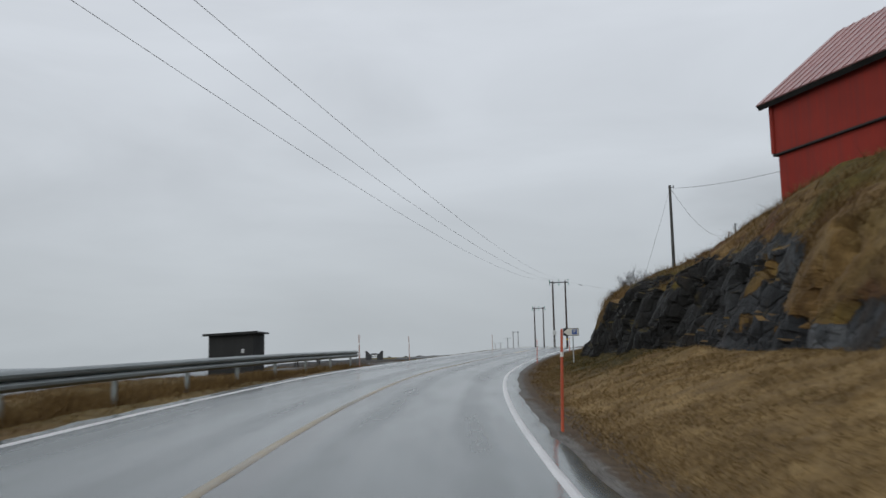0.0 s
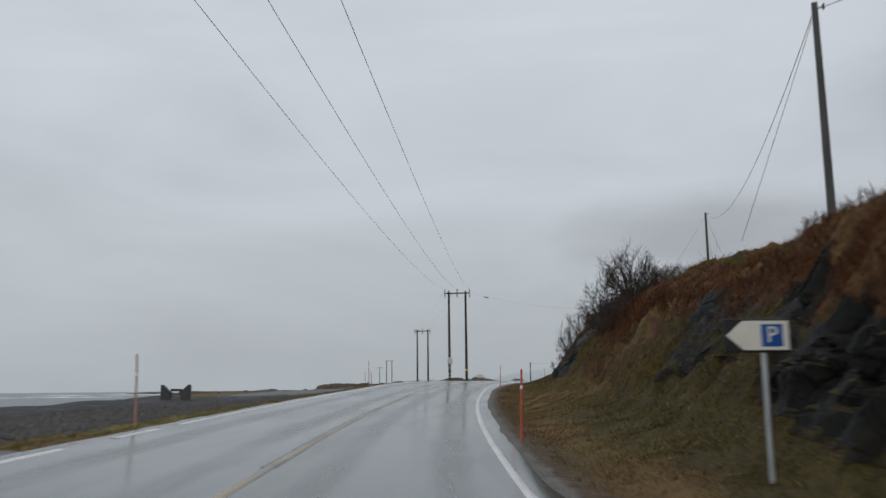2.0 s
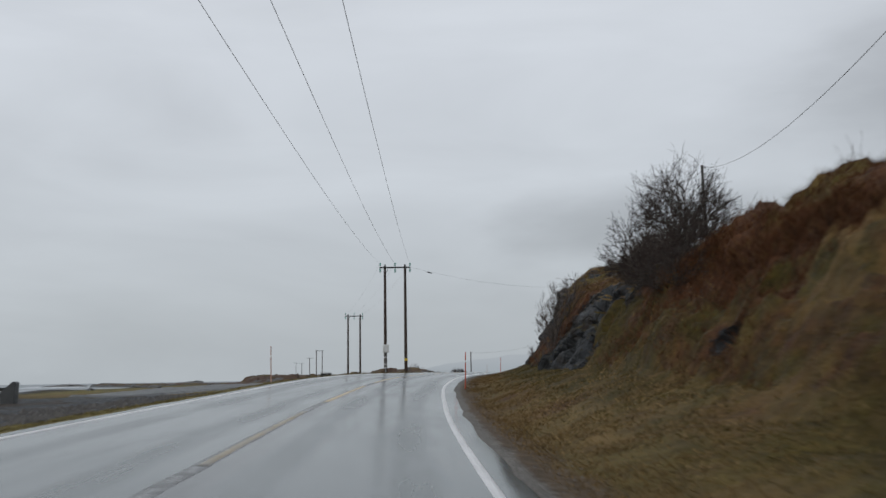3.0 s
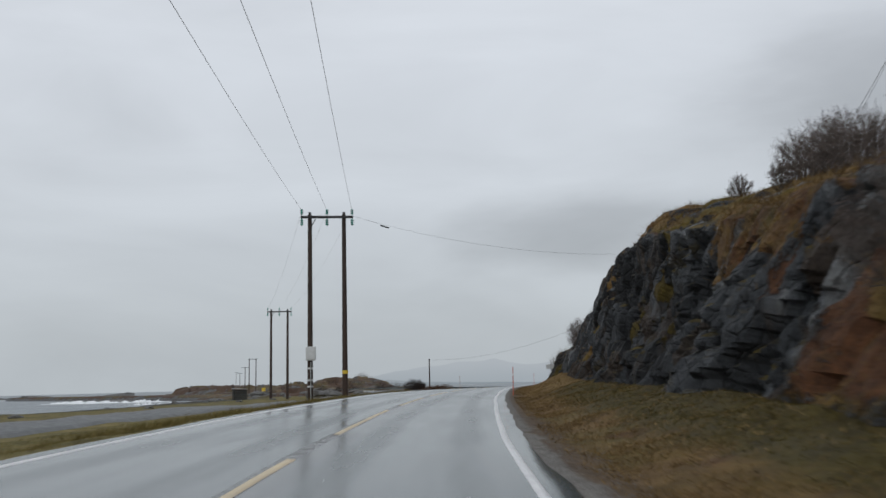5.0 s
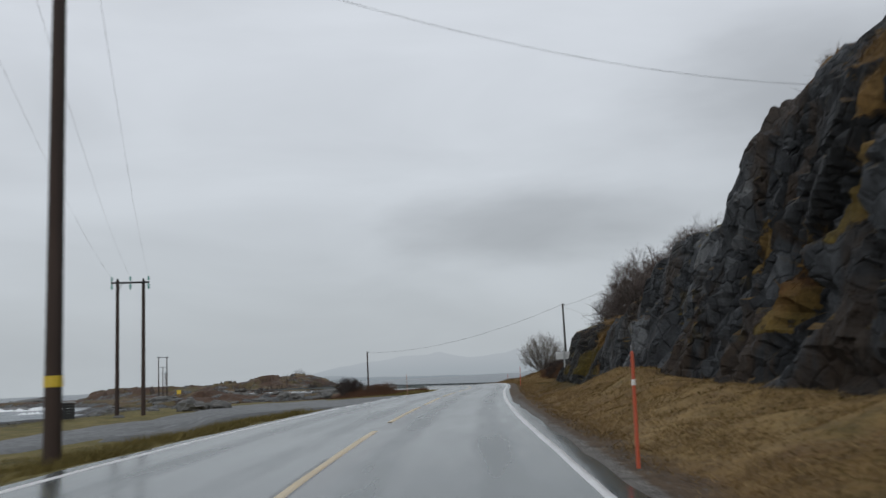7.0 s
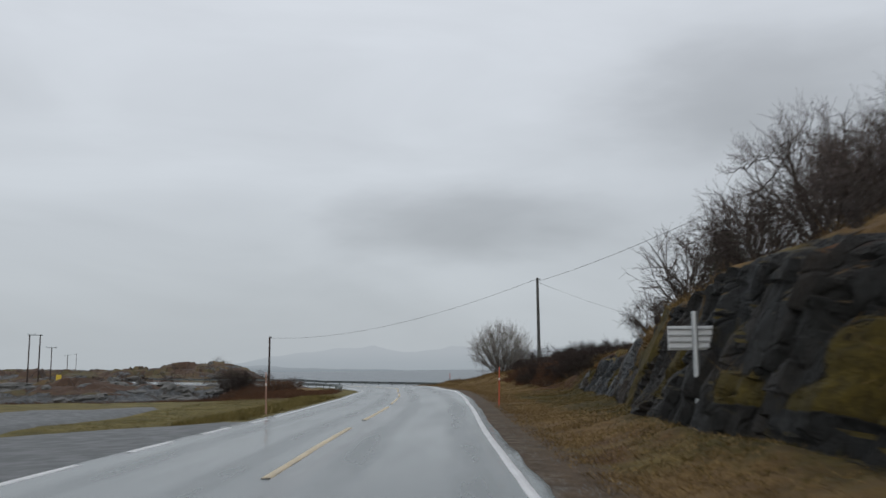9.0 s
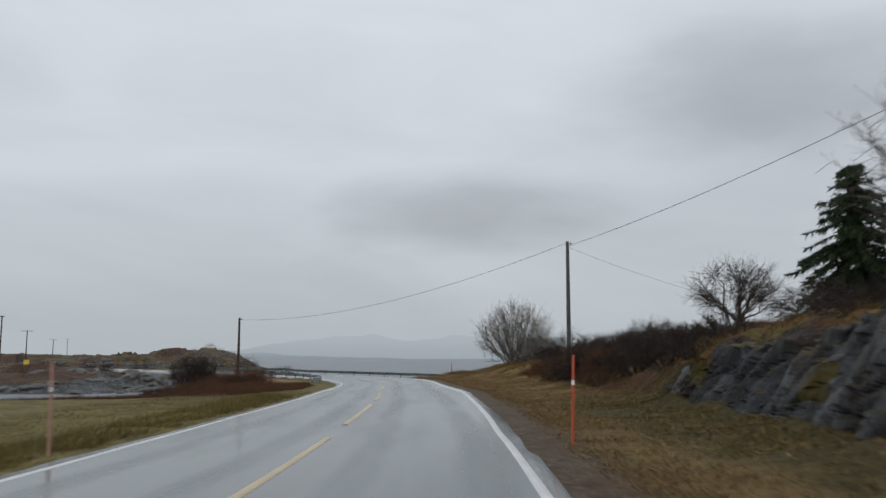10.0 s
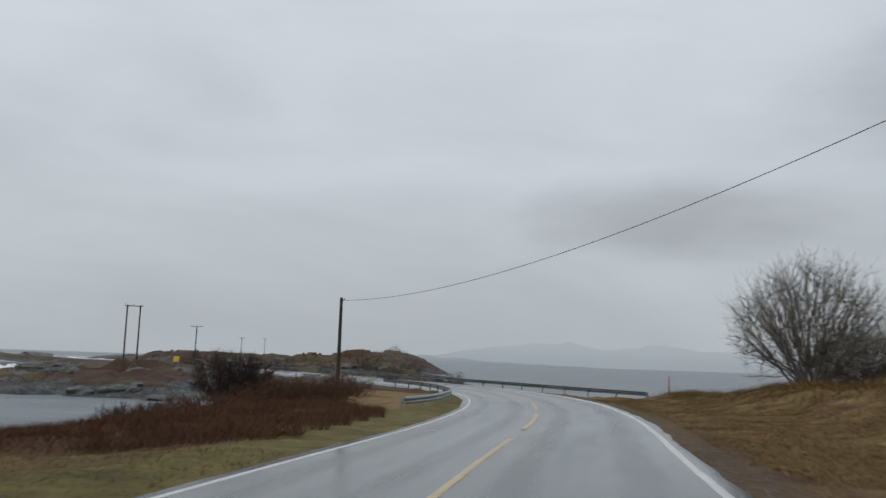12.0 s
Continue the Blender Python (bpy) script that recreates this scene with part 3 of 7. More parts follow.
# ---------------------------------------------------------------- the road's line
STEP = 15.0
CENTRE = np.array([
    (9.05, -59.26, -0.15), (5.58, -44.67, -0.09), (2.58, -29.98, -0.03), (0.08, -15.19, 0.03), (-1.92, -0.32, 0.1),
    (-3.54, 14.59, 0.43), (-4.35, 29.56, 0.75), (-4.28, 44.56, 1.02), (-3.64, 59.54, 1.35), (-2.42, 74.49, 1.74),
    (-0.35, 89.34, 2.2), (2.41, 104.08, 2.46), (5.6, 118.74, 2.59), (9.38, 133.25, 2.72), (13.65, 147.63, 2.76),
    (18.2, 161.92, 2.75), (22.9, 176.17, 2.68), (27.02, 190.58, 2.57), (30.8, 205.1, 2.45), (34.56, 219.62, 2.32),
    (37.2, 234.37, 2.11), (38.54, 249.3, 1.93), (37.59, 264.22, 1.84), (33.66, 278.66, 1.8), (27.83, 292.47, 1.8),
    (22.01, 306.3, 1.8), (16.03, 320.05, 1.8), (9.62, 333.61, 1.8), (2.5, 346.81, 1.8),
])
S0 = -60.0
S_END = S0 + STEP * (len(CENTRE) - 1)


def centre(s):
    """Points on the middle of the road at stations s (Catmull-Rom through the knots)."""
    u = np.clip((np.asarray(s, float) - S0) / STEP, 0, len(CENTRE) - 1.001)
    i = u.astype(int)
    t = (u - i)[..., None]
    n = len(CENTRE)
    a, b, c, d = (CENTRE[np.clip(i + k, 0, n - 1)] for k in (-1, 0, 1, 2))
    a = np.where((i == 0)[..., None], 2 * b - c, a)
    d = np.where((i == n - 2)[..., None], 2 * c - b, d)
    return 0.5 * (2 * b + (c - a) * t + (2 * a - 5 * b + 4 * c - d) * t**2 + (3 * b - a - 3 * c + d) * t**3)


def side(s):
    """Unit vectors to the right of the road."""
    d = centre(np.asarray(s) + 0.5) - centre(np.asarray(s) - 0.5)
    d = d[..., :2] / np.linalg.norm(d[..., :2], axis=-1, keepdims=True)
    return np.stack([d[..., 1], -d[..., 0]], -1)


def lane(s):
    """Offset of the white line on the hill side."""
    return np.interp(s, [-60, 75, 85, 100, 115, 130, 150, 165, 180, 188, 198, 207, 216, 228, 400], [3.05, 3.03, 2.85, 2.88, 3.15, 3.15, 2.9, 2.8, 2.75, 2.95, 3.2, 3.02, 2.95, 2.75, 2.75])


def sea_lane(s):
    """Offset of the white line on the sea side."""
    return np.interp(s, [-60, 12, 25, 40, 60, 90, 110, 130, 160, 172, 180, 188, 197, 207, 220, 400], [2.8, 2.8, 2.92, 3.1, 3.2, 2.98, 3.15, 3.35, 3.1, 3.05, 3.4, 3.55, 3.42, 3.2, 3.0, 2.8])


def bank(s):
    """Cross slope: positive where the left edge lies higher."""
    return np.interp(s, [-60, 90, 110, 125, 150, 170, 185, 200, 235, 262, 300], [0.045, 0.045, 0.03, 0.02, 0.0, -0.015, -0.045, -0.06, -0.06, -0.03, -0.02])


def at_road(s, lat, h=0.0):
    """World place at a station, an offset to the right and a height over the road's banked surface."""
    s, lat = np.broadcast_arrays(np.asarray(s, float), np.asarray(lat, float))
    c, n = centre(s), side(s)
    z = c[..., 2] - bank(s) * np.clip(lat, -4.0, 4.0) + h
    return np.stack([c[..., 0] + n[..., 0] * lat, c[..., 1] + n[..., 1] * lat, z], -1)


LINE_S = np.arange(S0, S_END - 1, 1.0)
LINE_P, LINE_N = centre(LINE_S), side(LINE_S)


def road_coords(x, y):
    """Station, offset to the right and road height for places (n,)."""
    p = np.stack([x, y], -1)
    out = np.zeros((len(p), 3))
    for k in range(0, len(p), 20000):
        q = p[k : k + 20000]
        d = ((q[:, None] - LINE_P[None, :, :2]) ** 2).sum(-1)
        i = d.argmin(1)
        r = q - LINE_P[i, :2]
        n = LINE_N[i]
        along = r[:, 0] * -n[:, 1] + r[:, 1] * n[:, 0]
        out[k : k + 20000] = np.stack([LINE_S[i] + along, (r * n).sum(1), LINE_P[i, 2]], 1)
    return out[:, 0], out[:, 1], out[:, 2]


# ---------------------------------------------------------------- lie of the land
# station; rock or bank foot (offset, height), its brow (offset, height), then heights 12, 20 and 40 m out
PROFILE_OUTCROP = [  # first outcrop
    (-60, 8.0, 0.8, 9.2, 2.6, 4.6, 7.0, 9.0),
    (10, 8.2, 0.9, 9.2, 3.2, 5.0, 8.0, 10.0),
    (25, 7.8, 0.8, 8.8, 3.1, 5.2, 8.2, 10.0),
    (38, 6.2, 0.4, 7.0, 2.65, 4.7, 7.8, 10.0),
    (44, 6.2, 0.4, 7.6, 2.6, 4.65, 7.0, 9.5),
    (48, 6.7, 0.6, 8.5, 2.8, 4.4, 6.8, 9.4),
    (60, 7.0, 0.7, 9.0, 2.95, 4.1, 6.4, 9.0),
]
PROFILE_HEATH = [  # heather slope
    (76, 7.2, 0.7, 9.35, 3.0, 4.5, 6.9, 10.0),
    (90, 6.8, 0.4, 9.3, 3.6, 4.7, 7.0, 10.5),
]
PROFILE_CUTTING = [  # high cutting
    (102, 6.9, 0.5, 9.3, 4.4, 5.1, 8.4, 12.0),
    (108, 7.0, 0.5, 9.2, 4.75, 5.6, 8.0, 12.0),
    (114, 7.1, 0.5, 9.0, 5.6, 6.5, 8.8, 12.0),
    (120, 7.2, 0.6, 8.95, 6.3, 7.5, 9.1, 12.2),
    (130, 7.1, 0.5, 9.5, 6.25, 9.0, 9.6, 12.5),
    (141.2, 7.2, 0.7, 9.65, 6.75, 8.9, 9.95, 12.0),
    (142.6, 7.3, 0.9, 9.5, 4.65, 6.3, 8.6, 10.4),
    (147, 7.2, 0.9, 8.75, 5.1, 5.2, 7.2, 9.0),
    (150.5, 7.0, 0.7, 8.5, 4.1, 4.9, 6.4, 8.0),
    (152.5, 6.8, 0.5, 8.0, 2.95, 4.3, 6.0, 7.4),
]
PROFILE_BANK = [  # low cutting and bank
    (157, 5.9, 0.3, 7.3, 2.6, 4.0, 5.3, 6.5),
    (162, 5.6, 0.3, 6.8, 2.8, 3.9, 5.2, 6.2),
    (167, 5.8, 0.3, 7.1, 2.75, 3.8, 5.0, 6.0),
    (172, 6.7, 0.3, 7.8, 2.6, 3.6, 4.7, 5.6),
    (181, 7.8, 0.3, 8.7, 1.8, 2.4, 3.4, 4.4),
    (190, 8.6, 0.35, 9.5, 1.55, 2.2, 3.0, 3.8),
    (200, 8.6, 0.4, 11.0, 1.9, 2.2, 2.6, 3.0),
    (218, 8.0, 0.5, 11.0, 1.8, 2.1, 2.5, 2.5),
    (233, 7.0, 0.35, 9.5, 0.95, 1.2, 1.2, 1.0),
    (243, 6.0, 0.15, 8.0, 0.45, 0.5, 0.2, -0.6),
    (252, 5.0, -0.1, 7.0, -0.1, -0.4, -1.5, -3.0),
    (262, 5.0, -0.2, 7.0, -0.3, -1.2, -3.0, -4.0),
]
RIGHT = np.array(PROFILE_OUTCROP + PROFILE_HEATH + PROFILE_CUTTING + PROFILE_BANK)
ROCKY = ((-60, 0.1), (9, 0.2), (14, 0.8), (18, 1.0), (46.5, 1.0), (49, 0.35), (55, 0.5), (60, 0.1), (76, 0.15), (80, 1.0), (188, 1.0), (191, 0.3), (194, 0.0), (300, 0.0))


def right_profile(s):
    """Knots (offset, height) of the cross section on the hill side at stations s: array (n, 9, 2)."""
    k = [np.interp(s, RIGHT[:, 0], RIGHT[:, c]) for c in range(1, 8)]
    fl, fh, bl, bh, h12, h20, h40 = k
    e = lane(s) + 0.28
    ragged = sstep(s, 84, 92) * (1 - sstep(s, 150, 156))
    fl = fl + ragged * (0.28 * np.sin(0.83 * s) + 0.2 * np.sin(2.1 * s + 1.0))
    o12 = np.maximum(12.0, bl + 1.5)
    lat = np.stack([e - 0.12, e + 0.5, e + 1.1, fl - 0.4, fl, bl, o12, np.full_like(s, 20.0), np.full_like(s, 40.0), np.full_like(s, 75.0), np.full_like(s, 150.0)], 1)
    h = np.stack([0 * s - 0.03, 0 * s - 0.05, 0 * s - 0.09, fh - 0.12 - 0.26 * sstep(s, 24, 34) * (1 - sstep(s, 58, 70)), fh, bh, h12, h20, h40, h40 - 0.5, 0 * s - 7.0], 1)
    return lat, h


def hill_height(s, lat):
    """Height over the road of the hill side at one place."""
    la, h = right_profile(np.array([float(s)]))
    return float(np.interp(lat, la[0], h[0]))


def hill_place(s, lat, sink=0.0):
    p = at_road(float(s), float(lat))
    base = at_road(float(s), 0.0)
    return (float(p[0]), float(p[1]), float(base[2]) + hill_height(s, lat) - sink)


def land_height(x, y):
    """Height of the shore land on the sea side, and of everything under the road."""
    x, y = np.asarray(x, float), np.asarray(y, float)
    s, lat, zr = road_coords(x, y)
    p3 = np.stack([x, y, 0 * x], 1)
    und = fbm(p3 / 9.0, 4, 3) - 0.5
    sm = fbm(p3 / 2.2, 3, 9) - 0.5
    # shelf on the sea side
    shelf = np.interp(s, [-60, 20, 36, 46, 58, 64, 90, 120, 150, 200, 215, 400], [0.0, 0.5, 0.75, 0.9, 1.05, 1.1, 1.35, 1.75, 1.85, 1.95, 1.9, 1.6])
    drop = sstep(-lat, np.interp(s, [41, 43.5, 47.0, 50.5, 150, 154, 166, 170], [4.2, 11, 11, 5.5, 5.8, 9, 9, 5.0]), np.interp(s, [41, 43.5, 47.0, 50.5, 150, 154, 166, 170], [7.5, 14, 14, 9.0, 9.5, 13, 13, 9.0]))
    z = zr - 0.12 - 0.12 * sstep(-lat, 3.6, 5.0) + (shelf - zr + 0.24) * drop
    z += und * 0.5 * sstep(-lat, 6, 14) + sm * 0.18 * sstep(-lat, 5, 8)
    shore = np.interp(s, [-60, 40, 60, 90, 120, 180, 215], [16, 17, 20, 30, 38, 42, 40]) + 8 * (fbm(p3 / 14.0, 3, 21) - 0.5)
    z += (-3.2 - z) * sstep(-lat, shore - 7, shore + 9)
    # inlet between the road and the far shore: brush slope down to the water
    wob = 5.0 * (fbm(p3 / 7.0, 3, 31) - 0.5)
    lip = np.interp(x, [14, 20, 24, 27], [0.0, 1.0, 9.0, 16.0])
    fall = np.interp(y + 0.5 * wob - lip, [209, 214, 221, 229, 236, 268], [1.95, 1.55, 1.05, -0.4, -1.6, -2.6])
    keep = 1 - (1 - sstep(x + 0.6 * wob, 16.0, 25.0)) * sstep(-lat, 5.0, 9.5)
    z = np.where((y > 205) & (y < 290), np.minimum(z, z * keep + fall * (1 - keep)), z)
    # far shore: low rocks first, a long point behind it with a knoll
    ang = np.hypot((x - 4) / np.where(x < 4, 40.0, 46.0), (y - 352) / 84.0)
    isl = 1 - sstep(ang + 0.28 * (fbm(p3 / 16.0, 3, 41) - 0.5), 0.72, 1.08)
    top = 1.5 + 2.4 * (fbm(p3 / 22.0, 4, 51) - 0.35) + 1.3 * (fbm(p3 / 5.0, 3, 61) - 0.5)
    top = top + 1.5 * (blocks(p3 / 6.0, 2) - 0.62) + 0.7 * (blocks(p3 / 2.4, 8) - 0.6)
    top = top * np.interp(x, [-32, -12, 2], [0.3, 0.62, 1.0])
    ang2 = np.hypot((x + 12) / np.where(x < -12, 62.0, 86.0), (y - 600) / 190.0)
    isl2 = 1 - sstep(ang2 + 0.2 * (fbm(p3 / 40.0, 3, 45) - 0.5), 0.7, 1.05)
    top2 = 3.0 + 4.0 * (fbm(p3 / 60.0, 4, 55) - 0.4) + 1.6 * (fbm(p3 / 9.0, 3, 65) - 0.5) + 2.8 * (blocks(p3 / 14.0, 4) - 0.62) + 1.5 * (blocks(p3 / 5.5, 6) - 0.6) + 4.0 * np.exp(-(((x - 34) / 30) ** 2 + ((y - 600) / 45) ** 2)) + 2.0 * np.exp(-(((x - 66) / 14) ** 2 + ((y - 590) / 40) ** 2))
    point = np.maximum(-3.0 + (top + 3.0) * isl, -3.0 + (top2 + 3.0) * isl2)
    near_road = 1 - sstep(np.abs(lat), 4.5, 13.0)
    point = point + (np.minimum(zr - 0.25, 1.6) - point) * near_road * (s > 255)
    z = np.where(y > 268, np.maximum(point, -3.2), z)
    # outside of the bend and behind the hill
    z = np.where((lat > 0) & (y <= 290), zr - 0.35 - 0.6 * sstep(lat, 4.0, 6.0) - 5.0 * sstep(lat, 9.0, 22.0), z)
    z = np.where(np.abs(lat) < 3.6, np.minimum(z, zr - 0.38), z)
    return z, s, lat


def land_z(x, y):
    return float(land_height(np.array([x]), np.array([y]))[0][0])


def build_ground():
    xs = np.concatenate([np.arange(-170, -60, 2.5), np.arange(-60, 62, 0.9), np.arange(62, 121, 2.5)])
    ys = np.concatenate([np.arange(-70, 0, 2.5), np.arange(0, 300, 0.9), np.arange(300, 440, 1.3), np.arange(440, 700, 3.5), np.arange(700, 860, 12)])
    X, Y = np.meshgrid(xs, ys)
    z, s, lat = land_height(X.ravel(), Y.ravel())
    sheet = (lat > -11.8) & (lat < 4) & (s < 262)
    z = np.where(sheet, z - 0.22, z)
    p3 = np.stack([X.ravel(), Y.ravel(), z * 2.0], 1)
    stone = sstep(0.9 - z, -0.2, 0.9) + 0.55 * sstep(fbm(p3 / 5.0, 4, 71), 0.5, 0.62)
    yy = Y.ravel()
    far = yy >= 265
    stone = np.where(far, sstep(1.1 - z, 0.0, 0.9) * 0.9 + 0.6 * sstep(fbm(p3 / 6.0, 4, 71), 0.5, 0.6), stone)
    stone = np.where(~far & (z > 1.0), 0.1 + 0.5 * sstep(-lat, 22, 34), stone)
    stone = np.where((s < 100) & (s > 50) & (lat < -5), np.maximum(stone, 0.85 * sstep(-lat, 6.0, 9.0)), stone)
    lawn = np.where(far, 0.22 * sstep(fbm(p3 / 9.0, 3, 87), 0.45, 0.6), sstep(s, 95, 120) * (1 - sstep(-lat, 26, 36)) * (yy < 212))
    br = 0.75 * sstep(fbm(p3 / 12.0, 3, 81), 0.4, 0.55) * (yy > 262) + sstep(Y.ravel(), 211, 214) * (Y.ravel() < 262) * (lat < -5) * 1.4
    P3 = np.stack([X, Y, z.reshape(X.shape)], -1)
    me = grid_mesh("ground", P3, [FIELD, SHORE], {"stone": stone, "brush": br, "lawn": lawn}, smooth=np.repeat(ys[:-1] < 262, len(xs) - 1))
    me.polygons.foreach_set("material_index", np.repeat((ys[:-1] >= 264).astype(np.int32), len(xs) - 1))
    ob = new("ground", me)
    return tagged(ob, "low stony shore land with yellow winter grass", "ground", kind="structure")


def build_sea():
    far = 4600.0
    r = np.concatenate([[0.0], np.geomspace(30, far, 60)])
    an = np.linspace(0, 2 * np.pi, 97)
    P3 = np.stack([r[:, None] * np.cos(an)[None] + 0.0, r[:, None] * np.sin(an)[None] + 150.0, np.full((len(r), len(an)), -0.5)], -1)
    ob = new("water", grid_mesh("water", P3, [SEA]))
    return tagged(ob, "choppy grey winter sea", "sea", kind="structure")


HILL_SHEET = []
MOSS = []


def build_hillside():
    """Verge, ditch, rock cutting and heathery slope as one swept sheet."""
    s = np.concatenate([np.arange(S0, 0, 0.5), np.arange(0, 192, 0.17), np.arange(192, 262.1, 0.35)])
    lat, h = right_profile(s)
    counts = (2, 3, 12, 3, 42, 24, 16, 12, 5, 4)
    L, H, V = [], [], []
    for k, n in enumerate(counts):
        t = np.linspace(0, 1, n, endpoint=False)[None]
        tl = t ** (1 - 0.3 * sstep(s, 104, 112) * (1 - sstep(s, 134, 140)))[:, None] if k == 4 else t
        L.append(lat[:, k, None] * (1 - tl) + lat[:, k + 1, None] * tl)
        H.append(h[:, k, None] * (1 - t) + h[:, k + 1, None] * t)
        V.append(k + t + 0 * s[:, None])
    L, H, V = (np.concatenate(a, 1) for a in (L, H, V))
    S = s[:, None] + 0 * L
    P3 = at_road(S.ravel(), L.ravel()).reshape(*L.shape, 3)
    P3[..., 2] = centre(S.ravel())[:, 2].reshape(L.shape) - bank(S) * np.clip(L, 0, 4.0) * (1 - sstep(L, 4, 7)) + H
    n2 = side(S.ravel())
    flat = P3.reshape(-1, 3)
    v, ss, ll = V.ravel(), S.ravel(), L.ravel()
    rocky = np.interp(ss, [a for a, _ in ROCKY], [b for _, b in ROCKY])
    face = sstep(v, 3.6, 4.15) * (1 - sstep(v, 4.95, 5.5))
    above = sstep(v, 4.9, 5.2) * (1 - sstep(v, 6.0, 6.6))
    patch = rfbm(flat / 2.6, 5, 5)
    rock = rocky * np.clip(face + 0.85 * above * sstep(patch + 0.13 * sstep(ss, 110, 114) * (1 - sstep(ss, 141, 144)), 0.5, 0.56) * (1 - 0.7 * sstep(ss, 150, 158)), 0, 1)
    mossier = 0.06 * sstep(ss, 152, 158) * (1 - sstep(ss, 172, 178))
    mossier = mossier - 0.035 * sstep(ss, 108, 114) * (1 - sstep(ss, 146, 152))
    soft = sstep(patch, 0.57 - mossier, 0.68 - mossier) * (v > 4.15)
    rock = np.clip(rock - 0.8 * soft, 0, 1)
    # an overgrown gully in the low cutting, and a grassy cap on the first outcrop
    ragged = (rfbm(flat / 1.5, 4, 61) - 0.5) * 5.0
    gully = np.exp(-((ss + ragged - 170.8) / 1.7) ** 2) * sstep(v, 3.6, 4.0) * (v < 6)
    cap = sstep(v + 0.25 * ragged, 4.45, 4.85) * sstep(ss, 34, 40) * (1 - sstep(ss, 48, 52)) * (v < 6)
    crown_turf = sstep(v + 0.22 * ragged, 4.45, 4.75) * np.exp(-(((ss - 104.5) / 5.0) ** 4)) * (v < 6.4)
    crown_turf = crown_turf * sstep(rfbm(flat / 1.1, 4, 83) + 0.12 * sstep(v, 4.8, 5.2), 0.42, 0.53)
    cap = np.maximum(np.maximum(cap, 0.85 * crown_turf), sstep(v + 0.22 * ragged, 4.3, 4.6) * (1 - sstep(ss, 16, 20)) * (v < 6))
    rock = np.clip(rock - 0.95 * gully - 0.9 * cap, 0, 1)
    # bare slabs lying open in the heather, a tangle-filled cleft in the high cutting
    up_h = flat[:, 2] - centre(ss)[:, 2]
    for s1, h1, ds, dh in ((55.7, 2.4, 1.1, 0.5), (53.4, 1.3, 0.9, 0.5), (66.5, 1.2, 0.8, 0.6), (49.5, 2.2, 1.4, 0.9)):
        rock = np.maximum(rock, 1.25 * np.exp(-(((ss + 0.25 * ragged - s1) / ds) ** 2 + ((up_h + 0.1 * ragged - h1) / dh) ** 2)) - 0.2)
    cleft = np.exp(-((ss + 0.5 * ragged - 95.4) / 2.7) ** 4) * sstep(v, 3.8, 4.2) * (v < 6)
    rock = np.clip(rock - 0.75 * cleft, 0, 1)
    # jointed faces: big leaning slabs, smaller blocks, chips, and the open joints between them
    warp = np.stack([rfbm(flat / 2.2, 3, 11), rfbm(flat / 2.2, 3, 12), rfbm(flat / 2.2, 3, 13)], 1) - 0.5
    lean = np.interp(ss, [0, 90, 135, 142, 152, 160, 200], [0.2, 0.35, 0.45, 0.05, 0.05, 0.3, 0.3])
    tall = np.interp(ss, [0, 90, 100, 138, 142, 152, 158, 200], [0.4, 0.3, 0.5, 0.5, 0.36, 0.36, 0.4, 0.5])
    q = np.stack([ll * 0.5, ss + lean * up_h, up_h * tall - np.interp(ss, [95, 101, 136, 142], [0.0, 0.16, 0.16, 0.0]) * ss], 1) + 1.1 * warp
    v1, e1, own1 = joints(q / 2.5, 1, 0.7)
    v2, e2, own2 = joints(q / 1.15 + 5.0 * warp * 0.2, 7, 0.8)
    v3, e3, _ = joints(q / 0.55, 17, 0.8)
    d = 0.62 * v1 + 0.46 * v2 + 0.24 * v3 - 0.36 * (1 - sstep(e1, 0.0, 0.18)) - 0.22 * (1 - sstep(e2, 0.0, 0.22))
    d = d + (rfbm(flat / 0.9, 3, 15) - 0.5) * 0.3 + (rfbm(flat / 4.5, 2, 29) - 0.5) * 0.8 + np.interp(ss, [0, 90, 104, 112, 141, 144], [-0.12, -0.12, -0.22, -0.32, -0.3, -0.15])
    amp = np.interp(ss, [-60, 40, 60, 90, 135, 160, 190], [0.8, 0.8, 0.6, 0.95, 1.0, 0.6, 0.5])
    out = d * amp * np.clip(rock + 0.7 * soft * face * rocky, 0, 1)
    side_on = 1 - sstep(v, 4.85, 5.15)
    flat[:, 0] -= n2[:, 0] * out * (0.25 + 0.75 * side_on)
    flat[:, 1] -= n2[:, 1] * out * (0.25 + 0.75 * side_on)
    flat[:, 2] += out * (0.15 + 0.5 * (1 - side_on))
    # tussocks and hollows in the grass
    billow = np.abs(rfbm(flat / 1.5, 3, 39) - 0.5) * 2.0
    heathy = ((ss > 46) & (ss < 82)) * sstep(v, 3.5, 4.3)
    hump = (rfbm(flat / 1.4, 3, 19) - 0.5) * 0.5 + heathy * ((rfbm(flat / 2.1, 4, 43) - 0.5) * 1.9 + 0.55 * (0.35 - billow) + 0.5 * (0.3 - 2.0 * np.abs(rfbm(flat / 0.75, 2, 93) - 0.5))) + ((rfbm(flat / 5.0, 3, 23) - 0.5) * 1.0 + (0.3 - billow) * 0.5) * sstep(v, 4.6, 5.3)
    flat[:, 2] += hump * sstep(v, 1.6, 3.2) * (1 - 0.8 * rock)
    brush = np.where(ss > 190, face * 0.9 * sstep(ss, 188, 192) * (1 - sstep(ss, 222, 228)) + above * 0.6 * (1 - sstep(ss, 224, 230)), np.where((ss > 43) & (ss < 80), 0.55 * above + 0.75 * face, 0.15 * above))
    tuft = sstep(rfbm(flat / 1.7, 4, 71), 0.43, 0.57)
